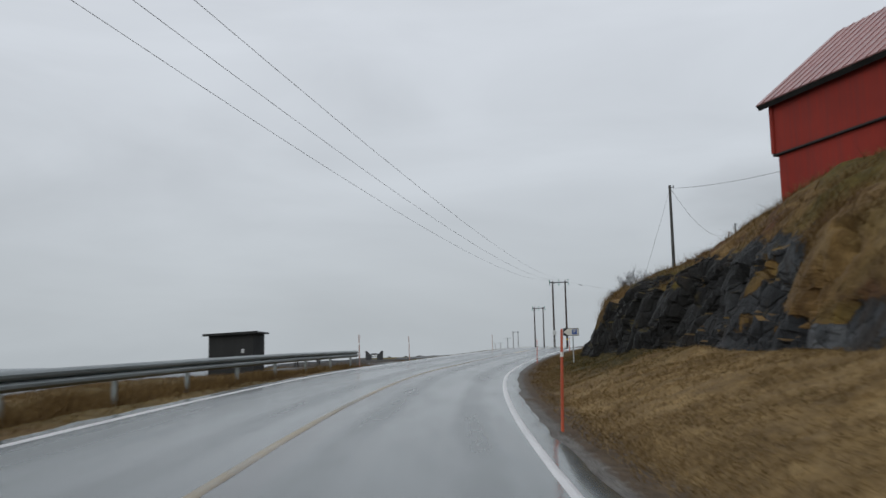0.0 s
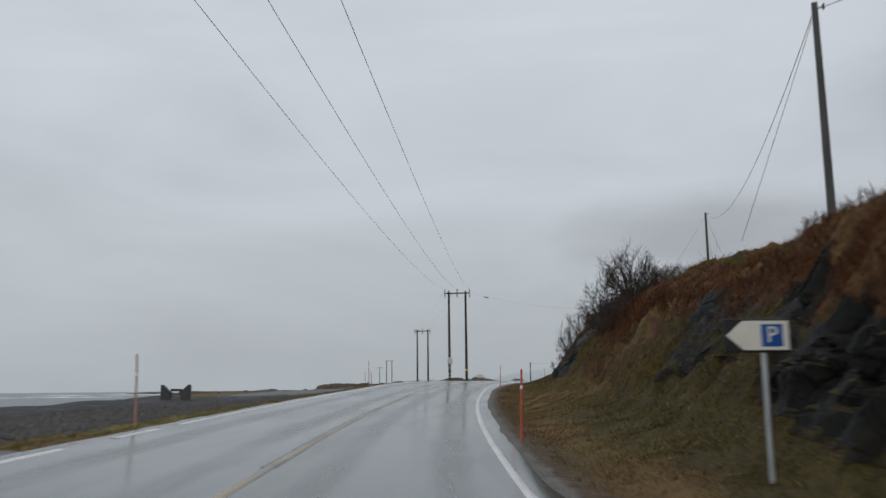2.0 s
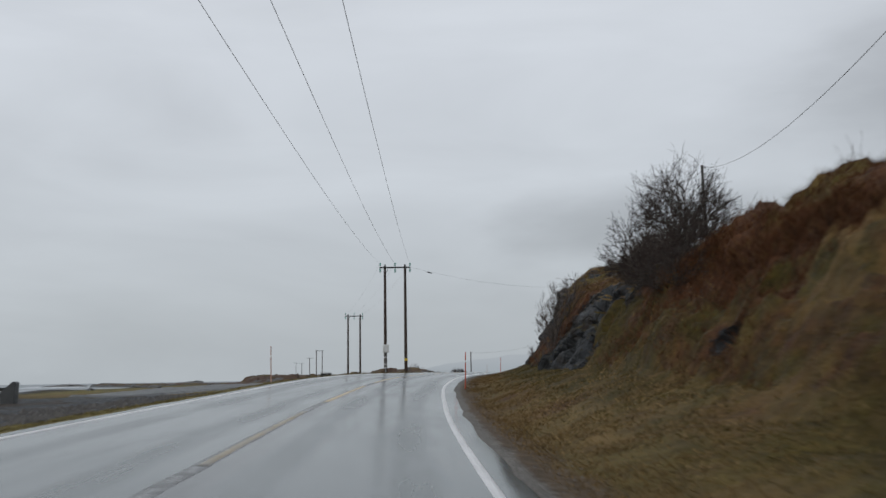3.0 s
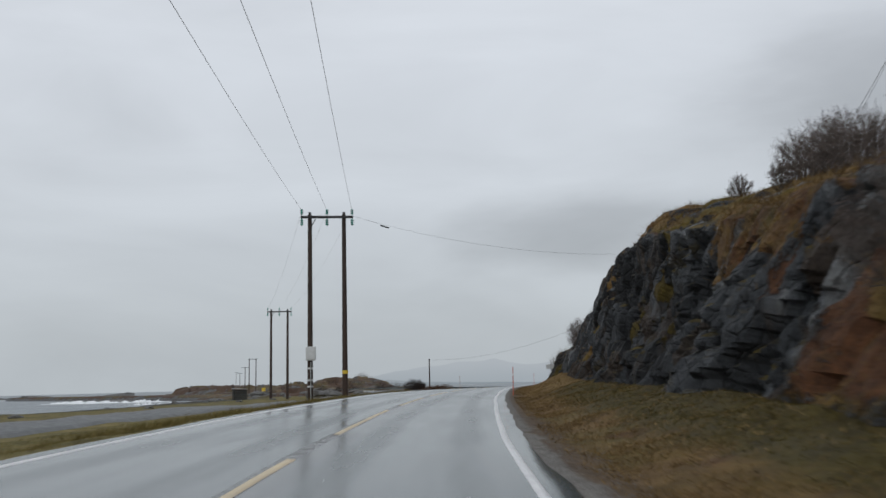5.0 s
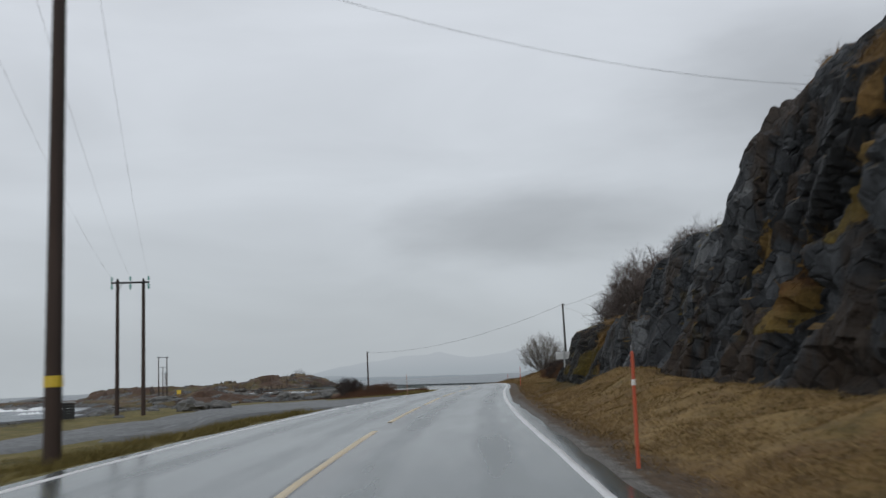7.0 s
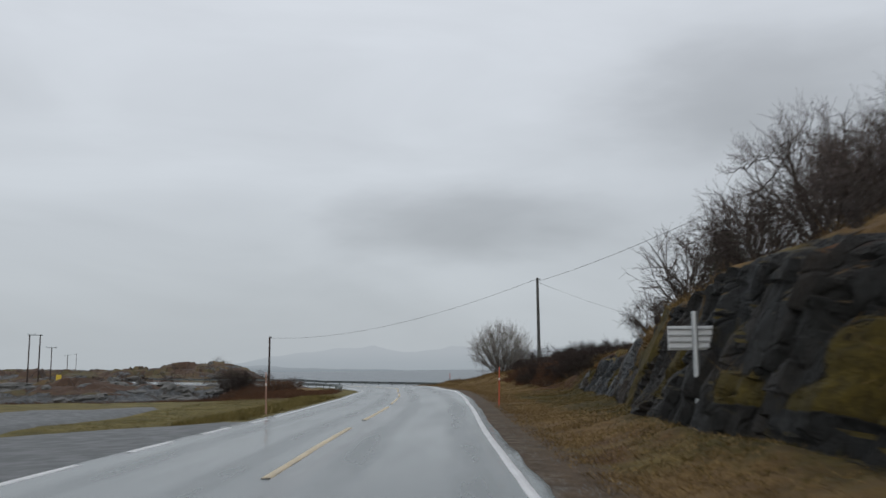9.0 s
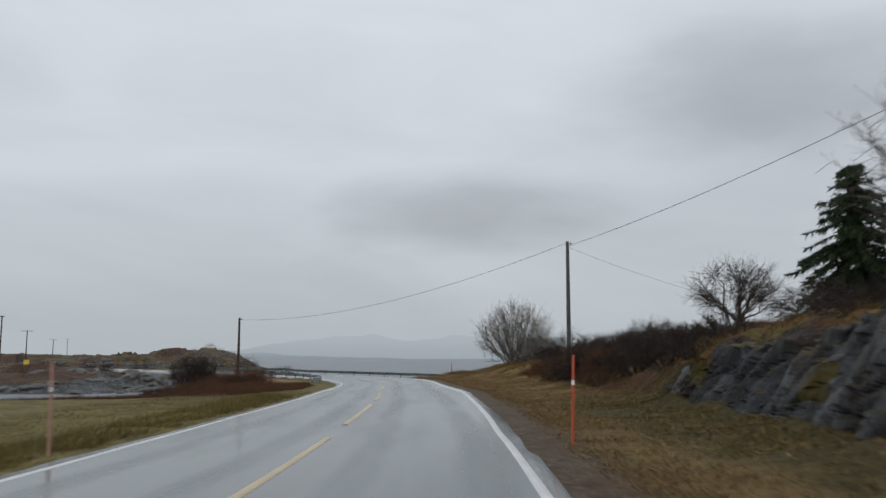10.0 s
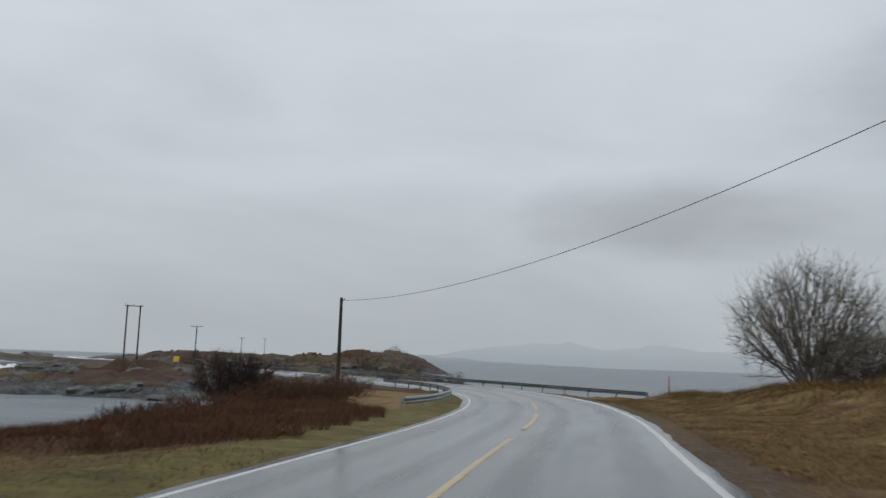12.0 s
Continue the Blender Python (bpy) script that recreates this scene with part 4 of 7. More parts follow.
    brush = np.maximum(np.maximum(brush, 1.1 * cleft), 0.75 * crown_turf)
    brush = np.clip(brush * np.where(ss > 43, 0.35 + 1.15 * tuft, 1.0), 0, 1)
    heath = sstep(v, 3.9, 4.3) * (1 - sstep(v, 6, 6.5)) * (sstep(ss, 48, 54) * (1 - sstep(ss, 76, 82)) + sstep(ss, 190, 196) * (1 - sstep(ss, 226, 232)))
    damp = np.interp(ss, [-60, 20, 32, 52, 62, 88, 96, 120, 128, 152, 158, 170, 178, 188, 197], [0, 0.05, 1.2, 1.2, 0.45, 0.9, 1.0, 0.8, 0.3, 0.3, 0.9, 0.7, 1.0, 0.9, 0.15])
    moss = damp * sstep(ll, 4.2, 6.2) * (1 - 0.9 * sstep(v, 4.55, 4.95)) * (1 - cap) * (1 - 0.85 * cleft)
    moss = np.maximum(np.maximum(moss, 0.75 * gully), 0.45 * crown_turf)
    straw = np.interp(ss, [-60, 18, 27, 60, 66, 84, 92, 122, 130, 150, 155, 166, 174, 188, 196, 300], [0.8, 0.8, 0.15, 0.08, 0.3, 0.2, 0.1, 0.2, 0.6, 0.55, 0.1, 0.35, 0.35, 0.15, 0.4, 0.4])
    straw = straw * (0.3 + 0.7 * sstep(ll, lane(ss) + 0.7, lane(ss) + 1.8)) * (1 - sstep(v, 3.9, 4.2) * (ss < 188)) + np.where(ss > 90, 0.12, 0.4) * cap + np.where(ss < 216, 0.12, 0.5) * heath * (1 - tuft)
    # rock darkness by station: wetness, and overhang shade put into the colour
    wet = np.interp(ss, [-60, 16, 24, 32, 50, 60, 80, 92, 98, 150, 157, 165, 172, 192], [0.1, 0.25, 0.95, 1.2, 1.2, 0.5, 0.3, 0.7, 0.1, 0.2, 1.0, 1.0, 0.4, 0.25])
    moss = np.maximum(moss, 0.8 * heath * (ss < 100) * sstep(rfbm(flat / 2.4, 3, 77), 0.55, 0.63))
    soil = (1 - sstep(ll + 0.5 * ragged * 0.2, lane(ss) + 0.75, lane(ss) + 1.7)) * np.interp(ss, [0, 200, 235], [1.0, 0.8, 0.3])
    grit = (1 - sstep(ll + 0.12 * ragged, lane(ss) + 0.5, lane(ss) + 0.75)) * np.interp(ss, [140, 160], [0.95, 0.4])
    pale = np.interp(ss, [-60, 20, 29, 84, 97, 112, 118, 134, 138, 152, 158, 168, 174, 192], [0.6, 0.5, -0.5, -0.3, 0.4, 0.2, -0.45, -0.4, 0.1, 0.15, -0.7, -0.5, 0.3, 0.3])
    tone = np.clip(0.55 * own1 + 0.45 * own2, 0, 1)
    MOSS.append(moss.reshape(L.shape))
    MOSS.append(straw.reshape(L.shape))
    ob = new("hillside", grid_mesh("hillside", P3, [HILL], {"stone": rock, "brush": brush, "moss": moss, "dry": straw, "wet": wet, "soil": soil, "grit": grit, "pale": pale, "tone": tone}, smooth=False))
    HILL_SHEET.extend((P3, rock.reshape(L.shape), V, S))
    return tagged(ob, "dark rock cutting under brown heathery grass slope", "hillside", kind="structure")


VERGE = []


def build_left_verge():
    """The finer sheet of grass along the sea side of the road."""
    s = np.arange(S0, 262.1, 0.6)
    offs = np.concatenate([np.linspace(-3.1, -6.0, 12), np.linspace(-6.4, -13.4, 15)])
    L = offs[None] - (sea_lane(s)[:, None] - 3.05 + 0.02)
    S = s[:, None] + 0 * L
    P3 = at_road(S.ravel(), L.ravel())
    z, _, _ = land_height(P3[:, 0], P3[:, 1])
    edge = at_road(S.ravel(), L.ravel())[:, 2]
    mixz = edge - 0.07 + (z - edge + 0.07) * sstep(-L.ravel(), 3.6, 6.0)
    P3[:, 2] = mixz + (fbm(P3 / 0.9, 3, 27) - 0.5) * 0.16 * sstep(-L.ravel(), 3.4, 4.2)
    P3[:, 2] -= 0.45 * sstep(-L.ravel(), 12.7, 13.5)
    P = P3.reshape(*L.shape, 3)
    stone = np.zeros(L.shape)
    stone += 0.85 * (S < 100) * (S > 50) * sstep(-L, 6.2, 7.8)
    VERGE.extend((P, S, L, stone))
    lawn = (0.25 + 0.65 * sstep(S, 48, 60)) * (1 - sstep(S, 204, 212) * sstep(-L, 5.0, 6.5))
    tan = 0.4 * (1 - sstep(S, 48, 60)) + 0.7 * sstep(S, 226, 236)
    br = 1.2 * sstep(S, 211, 216) * sstep(-L, 5.5 + 4.5 * sstep(S, 222, 236), 7.0 + 4.5 * sstep(S, 222, 236))
    ob = new("verge", grid_mesh("verge", P, [FIELD], {"stone": stone, "brush": br, "lawn": lawn, "dry": tan}))
    return tagged(ob, "strip of yellow-brown winter grass beside the road", "verge", kind="structure")


def build_road():
    s = np.arange(S0, S_END - 2, 0.75)
    w = lane(s)
    wl = sea_lane(s)
    right, left = w + 0.34 - 0.12 * sstep(s, 135, 150), -(wl + 0.30)
    rag = (fbm(np.stack([s, 0 * s, 0 * s], 1) / 1.1, 3, 91) - 0.5) * 0.18
    cols = [left - 0.25 + rag, left + rag, -wl, -wl * 0.5, 0 * s, w * 0.5, w, right + rag, right + rag + 0.25]
    L = np.stack(cols, 1)
    S = s[:, None] + 0 * L
    P3 = at_road(S.ravel(), L.ravel()).reshape(*L.shape, 3)
    P3[:, 0, 2] -= 0.22
    P3[:, -1, 2] -= 0.22
    ob = new("road", grid_mesh("road", P3, [ASPHALT], uv=np.stack([L, S], -1)))
    return tagged(ob, "rain-wet two-lane asphalt coast road", "road", kind="structure")


def stripe(name, a, b, lat, width, material, parent, h=0.006):
    """A painted stripe with real thickness along the road."""
    s = np.linspace(a, b, max(2, int((b - a) / 1.0) + 1))
    c = lat(s) if callable(lat) else lat + 0 * s
    rag = (fbm(np.stack([s * 3.1, c, 0 * s], 1), 2, 95) - 0.5) * 0.025
    L = np.stack([c - width / 2 - 0.01, c - width / 2 + rag, c + width / 2 + rag, c + width / 2 + 0.01], 1)
    P3 = at_road((s[:, None] + 0 * L).ravel(), L.ravel(), h).reshape(*L.shape, 3)
    P3[:, 0, 2] -= h + 0.004
    P3[:, -1, 2] -= h + 0.004
    ob = new(name, grid_mesh(name, P3, [material]))
    ob.parent = parent
    return ob


def build_marks(road):
    stripe("edge_line", S0, S_END - 3, lambda s: lane(s), 0.10, WHITE_PAINT, road)
    for a, b in ((S0, 40.0), (54.5, 149.0), (174.5, S_END - 3)):
        stripe("edge_line", a, b, lambda s: -sea_lane(s), 0.10, WHITE_PAINT, road)
    for a in (41.0, 45.1, 49.2, 52.6, 150.5, 154.6, 158.7, 162.8, 166.9, 171.2):
        stripe("edge_dash", a, a + 2.2, lambda s: -sea_lane(s), 0.12, WHITE_PAINT, road)
    off = lambda s: np.interp(s, [150, 160, 184, 196], [0.0, -0.1, -0.14, 0.0])
    # the tarred joint between the two lanes, with the paint on top of it
    stripe("tar_joint", 46.0, 130.0, lambda s: off(s) - 0.03 + 0.012 * np.sin(s * 0.31), 0.19, TAR, road, 0.005)
    stripe("centre_line", S0 + 1, 58.2, off, 0.10, YELLOW_WORN, road, 0.011)
    stripe("centre_dash", 61.4, 70.4, off, 0.10, YELLOW_WORN, road, 0.011)
    for a, b in ((74.0, 83.4), (86.5, 96.2), (100.2, 109.8), (113.6, 122.9), (126.3, 135.2), (138.1, 146.6), (148.5, 157.0)):
        stripe("centre_dash", a, b, off, 0.105, YELLOW_PAINT, road, 0.011)
    for k in range(14):
        stripe("centre_dash", 159.0 + 12 * k, 168.0 + 12 * k, off, 0.105, YELLOW_PAINT, road, 0.011)


def draped(name, s0, s1, l0, l1, material, label, lift=0.05, step=0.7):
    """A paved sheet laid over the shore land between two stations and two offsets."""
    s = np.arange(s0, s1 + 0.01, step)
    t = np.linspace(0, 1, max(3, int(abs(np.mean(l1(s)) - np.mean(l0(s))) / 0.7)))
    L = l0(s)[:, None] * (1 - t) + l1(s)[:, None] * t
    S = s[:, None] + 0 * L
    P3 = at_road(S.ravel(), L.ravel())
    z, _, _ = land_height(P3[:, 0], P3[:, 1])
    lat = L.ravel()
    edge = P3[:, 2]
    P3[:, 2] = edge + (z + lift - edge) * sstep(-lat, 3.4, 8.0)
    P = P3.reshape(*L.shape, 3)
    P[0, :, 2] -= 0.4
    P[-1, :, 2] -= 0.4
    P[:, -1, 2] -= 0.4
    if abs(np.mean(l0(s))) > 6:
        P[:, 0, 2] -= 0.4
    ob = new(name, grid_mesh(name, P, [material]))
    return tagged(ob, label, "parking area", kind="structure")


build_ground()
build_sea()
build_hillside()
build_left_verge()
ROAD = build_road()
build_marks(ROAD)
draped("pavement", 100, 197, lambda s: np.interp(s, [165, 180], [-13.6, -12.2]), lambda s: -20.5 + 0 * s, LOT, "wet grey asphalt of the shore parking area", 0.12)
draped("pavement", 151, 173, lambda s: -3.2 - 0 * s, lambda s: np.interp(s, [166, 168, 169.4, 170.6, 173], [-14.0, -11.5, -8.0, -4.7, -3.6]), LOT, "wet asphalt mouth of the parking area", 0.16)
draped("pavement", 42.0, 48.2, lambda s: -3.25 - 0 * s, lambda s: -12.5 + 0 * s, LOT, "wet asphalt mouth of the lay-by", 0.12)

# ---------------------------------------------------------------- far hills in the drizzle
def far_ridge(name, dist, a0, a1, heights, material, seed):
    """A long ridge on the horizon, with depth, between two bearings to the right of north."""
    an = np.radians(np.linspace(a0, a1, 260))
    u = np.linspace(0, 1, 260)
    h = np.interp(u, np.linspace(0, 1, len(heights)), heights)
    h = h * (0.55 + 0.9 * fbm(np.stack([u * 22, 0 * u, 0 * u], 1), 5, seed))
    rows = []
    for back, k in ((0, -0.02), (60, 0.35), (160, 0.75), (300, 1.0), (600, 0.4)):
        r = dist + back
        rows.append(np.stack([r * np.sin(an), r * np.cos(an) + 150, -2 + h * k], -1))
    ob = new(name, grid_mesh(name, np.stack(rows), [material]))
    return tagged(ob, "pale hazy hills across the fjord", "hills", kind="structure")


# both ridges glow evenly, with the haze put into their emission colours
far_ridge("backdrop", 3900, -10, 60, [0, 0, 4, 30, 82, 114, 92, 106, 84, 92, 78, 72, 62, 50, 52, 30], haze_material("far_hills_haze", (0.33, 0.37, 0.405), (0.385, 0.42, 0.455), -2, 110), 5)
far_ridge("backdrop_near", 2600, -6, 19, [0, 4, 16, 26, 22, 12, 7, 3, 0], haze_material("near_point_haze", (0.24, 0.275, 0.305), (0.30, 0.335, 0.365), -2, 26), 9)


# ---------------------------------------------------------------- poles and lines
def wood_pole_part(name, top, base, r0, r1, parent, material):
    bm = bmesh.new()
    bm_tube(bm, base, top, r0, r1, 12)
    return part(name, bm, material, parent)


def insulator(parent, place, up=True, size=1.0, material=None, name="insulator"):
    """A stack of glass sheds on a pin."""
    bm = bmesh.new()
    sgn = 1 if up else -1
    x, y, z = place
    bm_tube(bm, (x, y, z), (x, y, z + sgn * 0.34 * size), 0.018 * size, 0.018 * size, 6)
    for k in range(3):
        zz = z + sgn * (0.10 + 0.09 * k) * size
        bm_tube(bm, (x, y, zz), (x, y, zz + 0.055 * size), 0.085 * size, 0.05 * size, 10)
    return part(name, bm, material or GLASS_GREEN, parent, "green glass insulator")


def h_frame(x0, y0, x1, y1, top, base0, base1, over, label, box=False, big=True):
    """Twin tarred poles with one crossarm and three insulators."""
    cx, cy = (x0 + x1) / 2, (y0 + y1) / 2
    ob = thing("power_pole", pose(cx, cy, min(base0, base1)), label, "power pole", "twin-pole power line")
    zb = min(base0, base1)
    a, b = Vector((x0 - cx, y0 - cy, 0)), Vector((x1 - cx, y1 - cy, 0))
    d = (b - a).normalized()
    wood_pole_part("pole", a + Vector((0, 0, top - zb)), a + Vector((0, 0, base0 - zb - 0.4)), 0.16, 0.115, ob, POLE_WOOD)
    wood_pole_part("pole", b + Vector((0, 0, top - zb)), b + Vector((0, 0, base1 - zb - 0.4)), 0.16, 0.115, ob, POLE_WOOD)
    bm = bmesh.new()
    ln = (b - a).length + 2 * over
    m = Matrix.Translation((a + b) / 2 + Vector((0, 0, top - zb - 0.16))) @ Matrix.Rotation(math.atan2(d.y, d.x), 4, "Z") @ Matrix.Translation((0, -0.16, 0))
    bm_box(bm, (ln, 0.11, 0.14), m, 0.012)
    part("crossarm", bm, DARK_IRON, ob)
    tips = []
    for k, off in enumerate((-ln / 2 + 0.06, 0.0, ln / 2 - 0.06)):
        p = (a + b) / 2 + d * off + Vector((0, -0.16, top - zb - 0.1))
        insulator(ob, p, True, 1.15 if big else 0.8)
        if big:
            insulator(ob, p + Vector((0, 0, -0.14)), False, 1.3)
        tips.append(Vector((cx, cy, zb)) + p + Vector((0, 0, 0.34)))
    for q in ((a, b) if big else ()):
        bm = bmesh.new()
        bm_tube(bm, q + Vector((0, 0, top - zb - 0.02)), q + Vector((0, 0, top - zb + 0.14)), 0.06, 0.09, 8)
        part("pole_cap", bm, DARK_IRON, ob)
    bm = bmesh.new()
    bm_box(bm, (0.05, 0.05, 0.9), Matrix.Translation(a + Vector((0.1, -0.12, top - zb - 0.65))) @ Matrix.Rotation(0.5, 4, "Y"), 0.006)
    part("brace", bm, DARK_IRON, ob)
    if box:
        for q, zz, mat, lab in ((a, 4.2, BOX_GREY, "pale reflecting band"), (a, 3.55, BOX_GREY, "pale reflecting band"), (a, 3.2, BOX_GREY, "pale reflecting band"), (b, 3.9, SIGN_YELLOW, "small yellow tag")):
            bx = bmesh.new()
            bm_tube(bx, q + Vector((0, 0, zz - zb)), q + Vector((0, 0, zz - zb + (0.09 if mat is BOX_GREY else 0.2))), 0.166, 0.165, 12)
            part("band" if mat is BOX_GREY else "tag", bx, mat, ob, lab)
        bx = bmesh.new()
        bm_box(bx, (0.56, 0.34, 0.76), Matrix.Translation(a + Vector((0.03, -0.34, 5.05 - zb))), 0.03)
        case = part("switch_box", bx, BOX_GREY, ob, "pale grey steel switch box")
        bx = bmesh.new()
        bm_box(bx, (0.46, 0.02, 0.62), Matrix.Translation(a + Vector((0.03, -0.521, 5.05 - zb))), 0.008)
        part("door", bx, BOX_GREY, case)
        bx = bmesh.new()
        bm_tube(bx, a + Vector((0.03, -0.2, 4.6 - zb)), a + Vector((0.03, -0.2, base0 - zb)), 0.03, 0.03, 6)
        part("conduit", bx, STEEL, ob)
    return tips


def line_pole(x, y, top, base, r, label, arm=0.0, material=None, sunk=0.6):
    """A single line pole; arm: the length of its crossarm."""
    ob = thing("line_pole", pose(x, y, base), label, "power pole", "single line poles")
    wood_pole_part("pole", (0, 0, top - base), (0, 0, -sunk), r * 1.25, r * 0.85, ob, material or GREY_POLE)
    bm = bmesh.new()
    if arm:
        bm_box(bm, (arm, 0.1, 0.12), Matrix.Translation((0, -0.12, top - base - 0.15)), 0.01)
        part("crossarm", bm, DARK_IRON, ob)
        for k in (-0.46, 0, 0.46):
            insulator(ob, (arm * k, -0.12, top - base - 0.09), True, 0.8)
    else:
        bm_tube(bm, (0, 0, top - base - 0.18), (0.22, -0.05, top - base - 0.12), 0.025, 0.02, 6)
        bm_tube(bm, (0.22, -0.05, top - base - 0.2), (0.22, -0.05, top - base - 0.04), 0.035, 0.03, 8)
        part("bracket", bm, DARK_IRON, ob)
    return ob


def wire(a, b, sag, r, label, group="overhead wires", n=36):
    """A hanging cable between two places."""
    a, b = np.array(a, float), np.array(b, float)
    t = np.linspace(0, 1, n + 1)[:, None]
    p = a + (b - a) * t
    p[:, 2] -= (4 * sag * t * (1 - t))[:, 0]
    v, f = join_tubes([(p[i], p[i + 1], r, r) for i in range(n)], 5)
    ob = new("overhead_wire", mesh_of("overhead_wire", v, f, [CABLE], True))
    return tagged(ob, label, "cable", group)


def build_lines():
    z2a, z2b = land_z(-1.72, 183.7), land_z(0.12, 183.6)
    z1a, z1b = land_z(1.68, 132.85), land_z(3.6, 132.75)
    t1 = h_frame(1.68, 132.85, 3.6, 132.75, 12.92, z1a, z1b, 0.52, "tall twin-pole power mast of dark tarred wood with grey switch box", True)
    t2 = h_frame(-1.72, 183.75, 0.12, 183.65, 11.95, z2a, z2b, 0.45, "twin-pole power mast of dark tarred wood on the shore grass")
    z3 = land_z(-11.0, 343.4)
    t3 = h_frame(-11.9, 342.9, -10.0, 343.9, 11.9, z3, z3, 0.4, "twin-pole power mast of dark wood on the rocky far shore", big=False)
    t0 = [Vector((-11.54, -12.65, 9.16)), Vector((-10.42, -12.65, 9.16)), Vector((-9.3, -12.65, 9.16))]
    h_frame(-11.2, -12.5, -9.6, -12.5, 8.9, 0.1, 0.1, 0.35, "twin-pole power mast of dark tarred wood behind the guardrail")
    for p, q, sag, r in ((t0, t1, 2.33, 0.007), (t1, t2, 0.7, 0.004)):
        for a, b in zip(p, q):
            wire(a, b, sag, r, "thin dark power cable between twin-pole masts")
    for x, y, top, arm in ((-17.84, 432.4, 11.6, 3.2), (-29.4, 595.0, 12.2, 3.0), (-45.3, 814.0, 16.8, 3.4)):
        line_pole(x, y, top, max(land_z(x, y), 0.2), 0.15, "far single power pole with wide crossarm on the point", arm, POLE_WOOD)
    g1 = hill_place(57.2, 12.3)
    line_pole(8.5, 56.2, 12.25, g1[2], 0.095, "leaning-free weathered wooden line pole on the grassy hill")
    g2 = hill_place(118.0, 20.3)
    line_pole(24.87, 112.13, 17.9, g2[2], 0.11, "weathered wooden line pole on the crest of the hill")
    g3 = hill_place(218.7, 11.6)
    line_pole(44.2, 210.65, 11.4, g3[2], 0.12, "weathered wooden line pole on the brown roadside bank")
    line_pole(27.3, 253.5, 8.15, land_z(27.3, 253.5), 0.12, "dark wooden line pole above the inlet brush", 0, POLE_WOOD)
    line_pole(42.0, 150.0, 17.5, hill_place(158.5, 26.0)[2], 0.12, "weathered wooden line pole high on the hill")
    line_pole(34.0, 137.6, 13.4, hill_place(146.5, 22.0)[2], 0.11, "short weathered line pole behind the rock brow")
    wire((8.5, 56.2, 12.05), (13.75, 31.45, 9.2), 0.5, 0.011, "dark service cable from line pole to the red barn")
    wire((8.5, 56.2, 12.1), (24.87, 112.13, 17.7), 2.2, 0.012, "slack dark cable between hill poles")
    wire((8.5, 56.2, 12.0), (6.6, 57.6, 5.9), 0.02, 0.008, "thin steel stay wire of the hill pole", n=4)
    wire((24.87, 112.13, 17.6), hill_place(116.5, 15.5), 0.02, 0.008, "thin steel stay wire of the crest pole", n=4)
    wire((24.87, 112.13, 17.7), (42.0, 150.0, 17.3), 1.0, 0.012, "dark cable between hill poles")
    wire((42.0, 150.0, 17.3), (44.2, 210.65, 11.1), 1.35, 0.014, "dark cable coming down to the roadside pole")
    wire((44.2, 210.65, 11.33), (27.3, 253.5, 7.95), 1.4, 0.014, "slack dark cable crossing over the road")
    wire((44.2, 210.65, 11.05), (58.0, 203.5, 6.2), 0.5, 0.008, "thin service cable from the roadside pole")
    w = wire(t1[2] + Vector((0, 0, -0.35)), (34.0, 137.6, 13.0), 1.9, 0.006, "thin dark cable from mast to hill with a line marker")
    bm = bmesh.new()
    bm_tube(bm, (5.80, 133.1, 12.36), (6.15, 133.15, 12.27), 0.042, 0.042, 8)
    bm_tube(bm, (5.72, 133.09, 12.39), (5.80, 133.1, 12.36), 0.02, 0.055, 8)
    bm_tube(bm, (6.15, 133.15, 12.27), (6.25, 133.16, 12.24), 0.055, 0.02, 8)
    part("line_marker", bm, DARK_IRON, w, "dark clamp-on line marker")


build_lines()


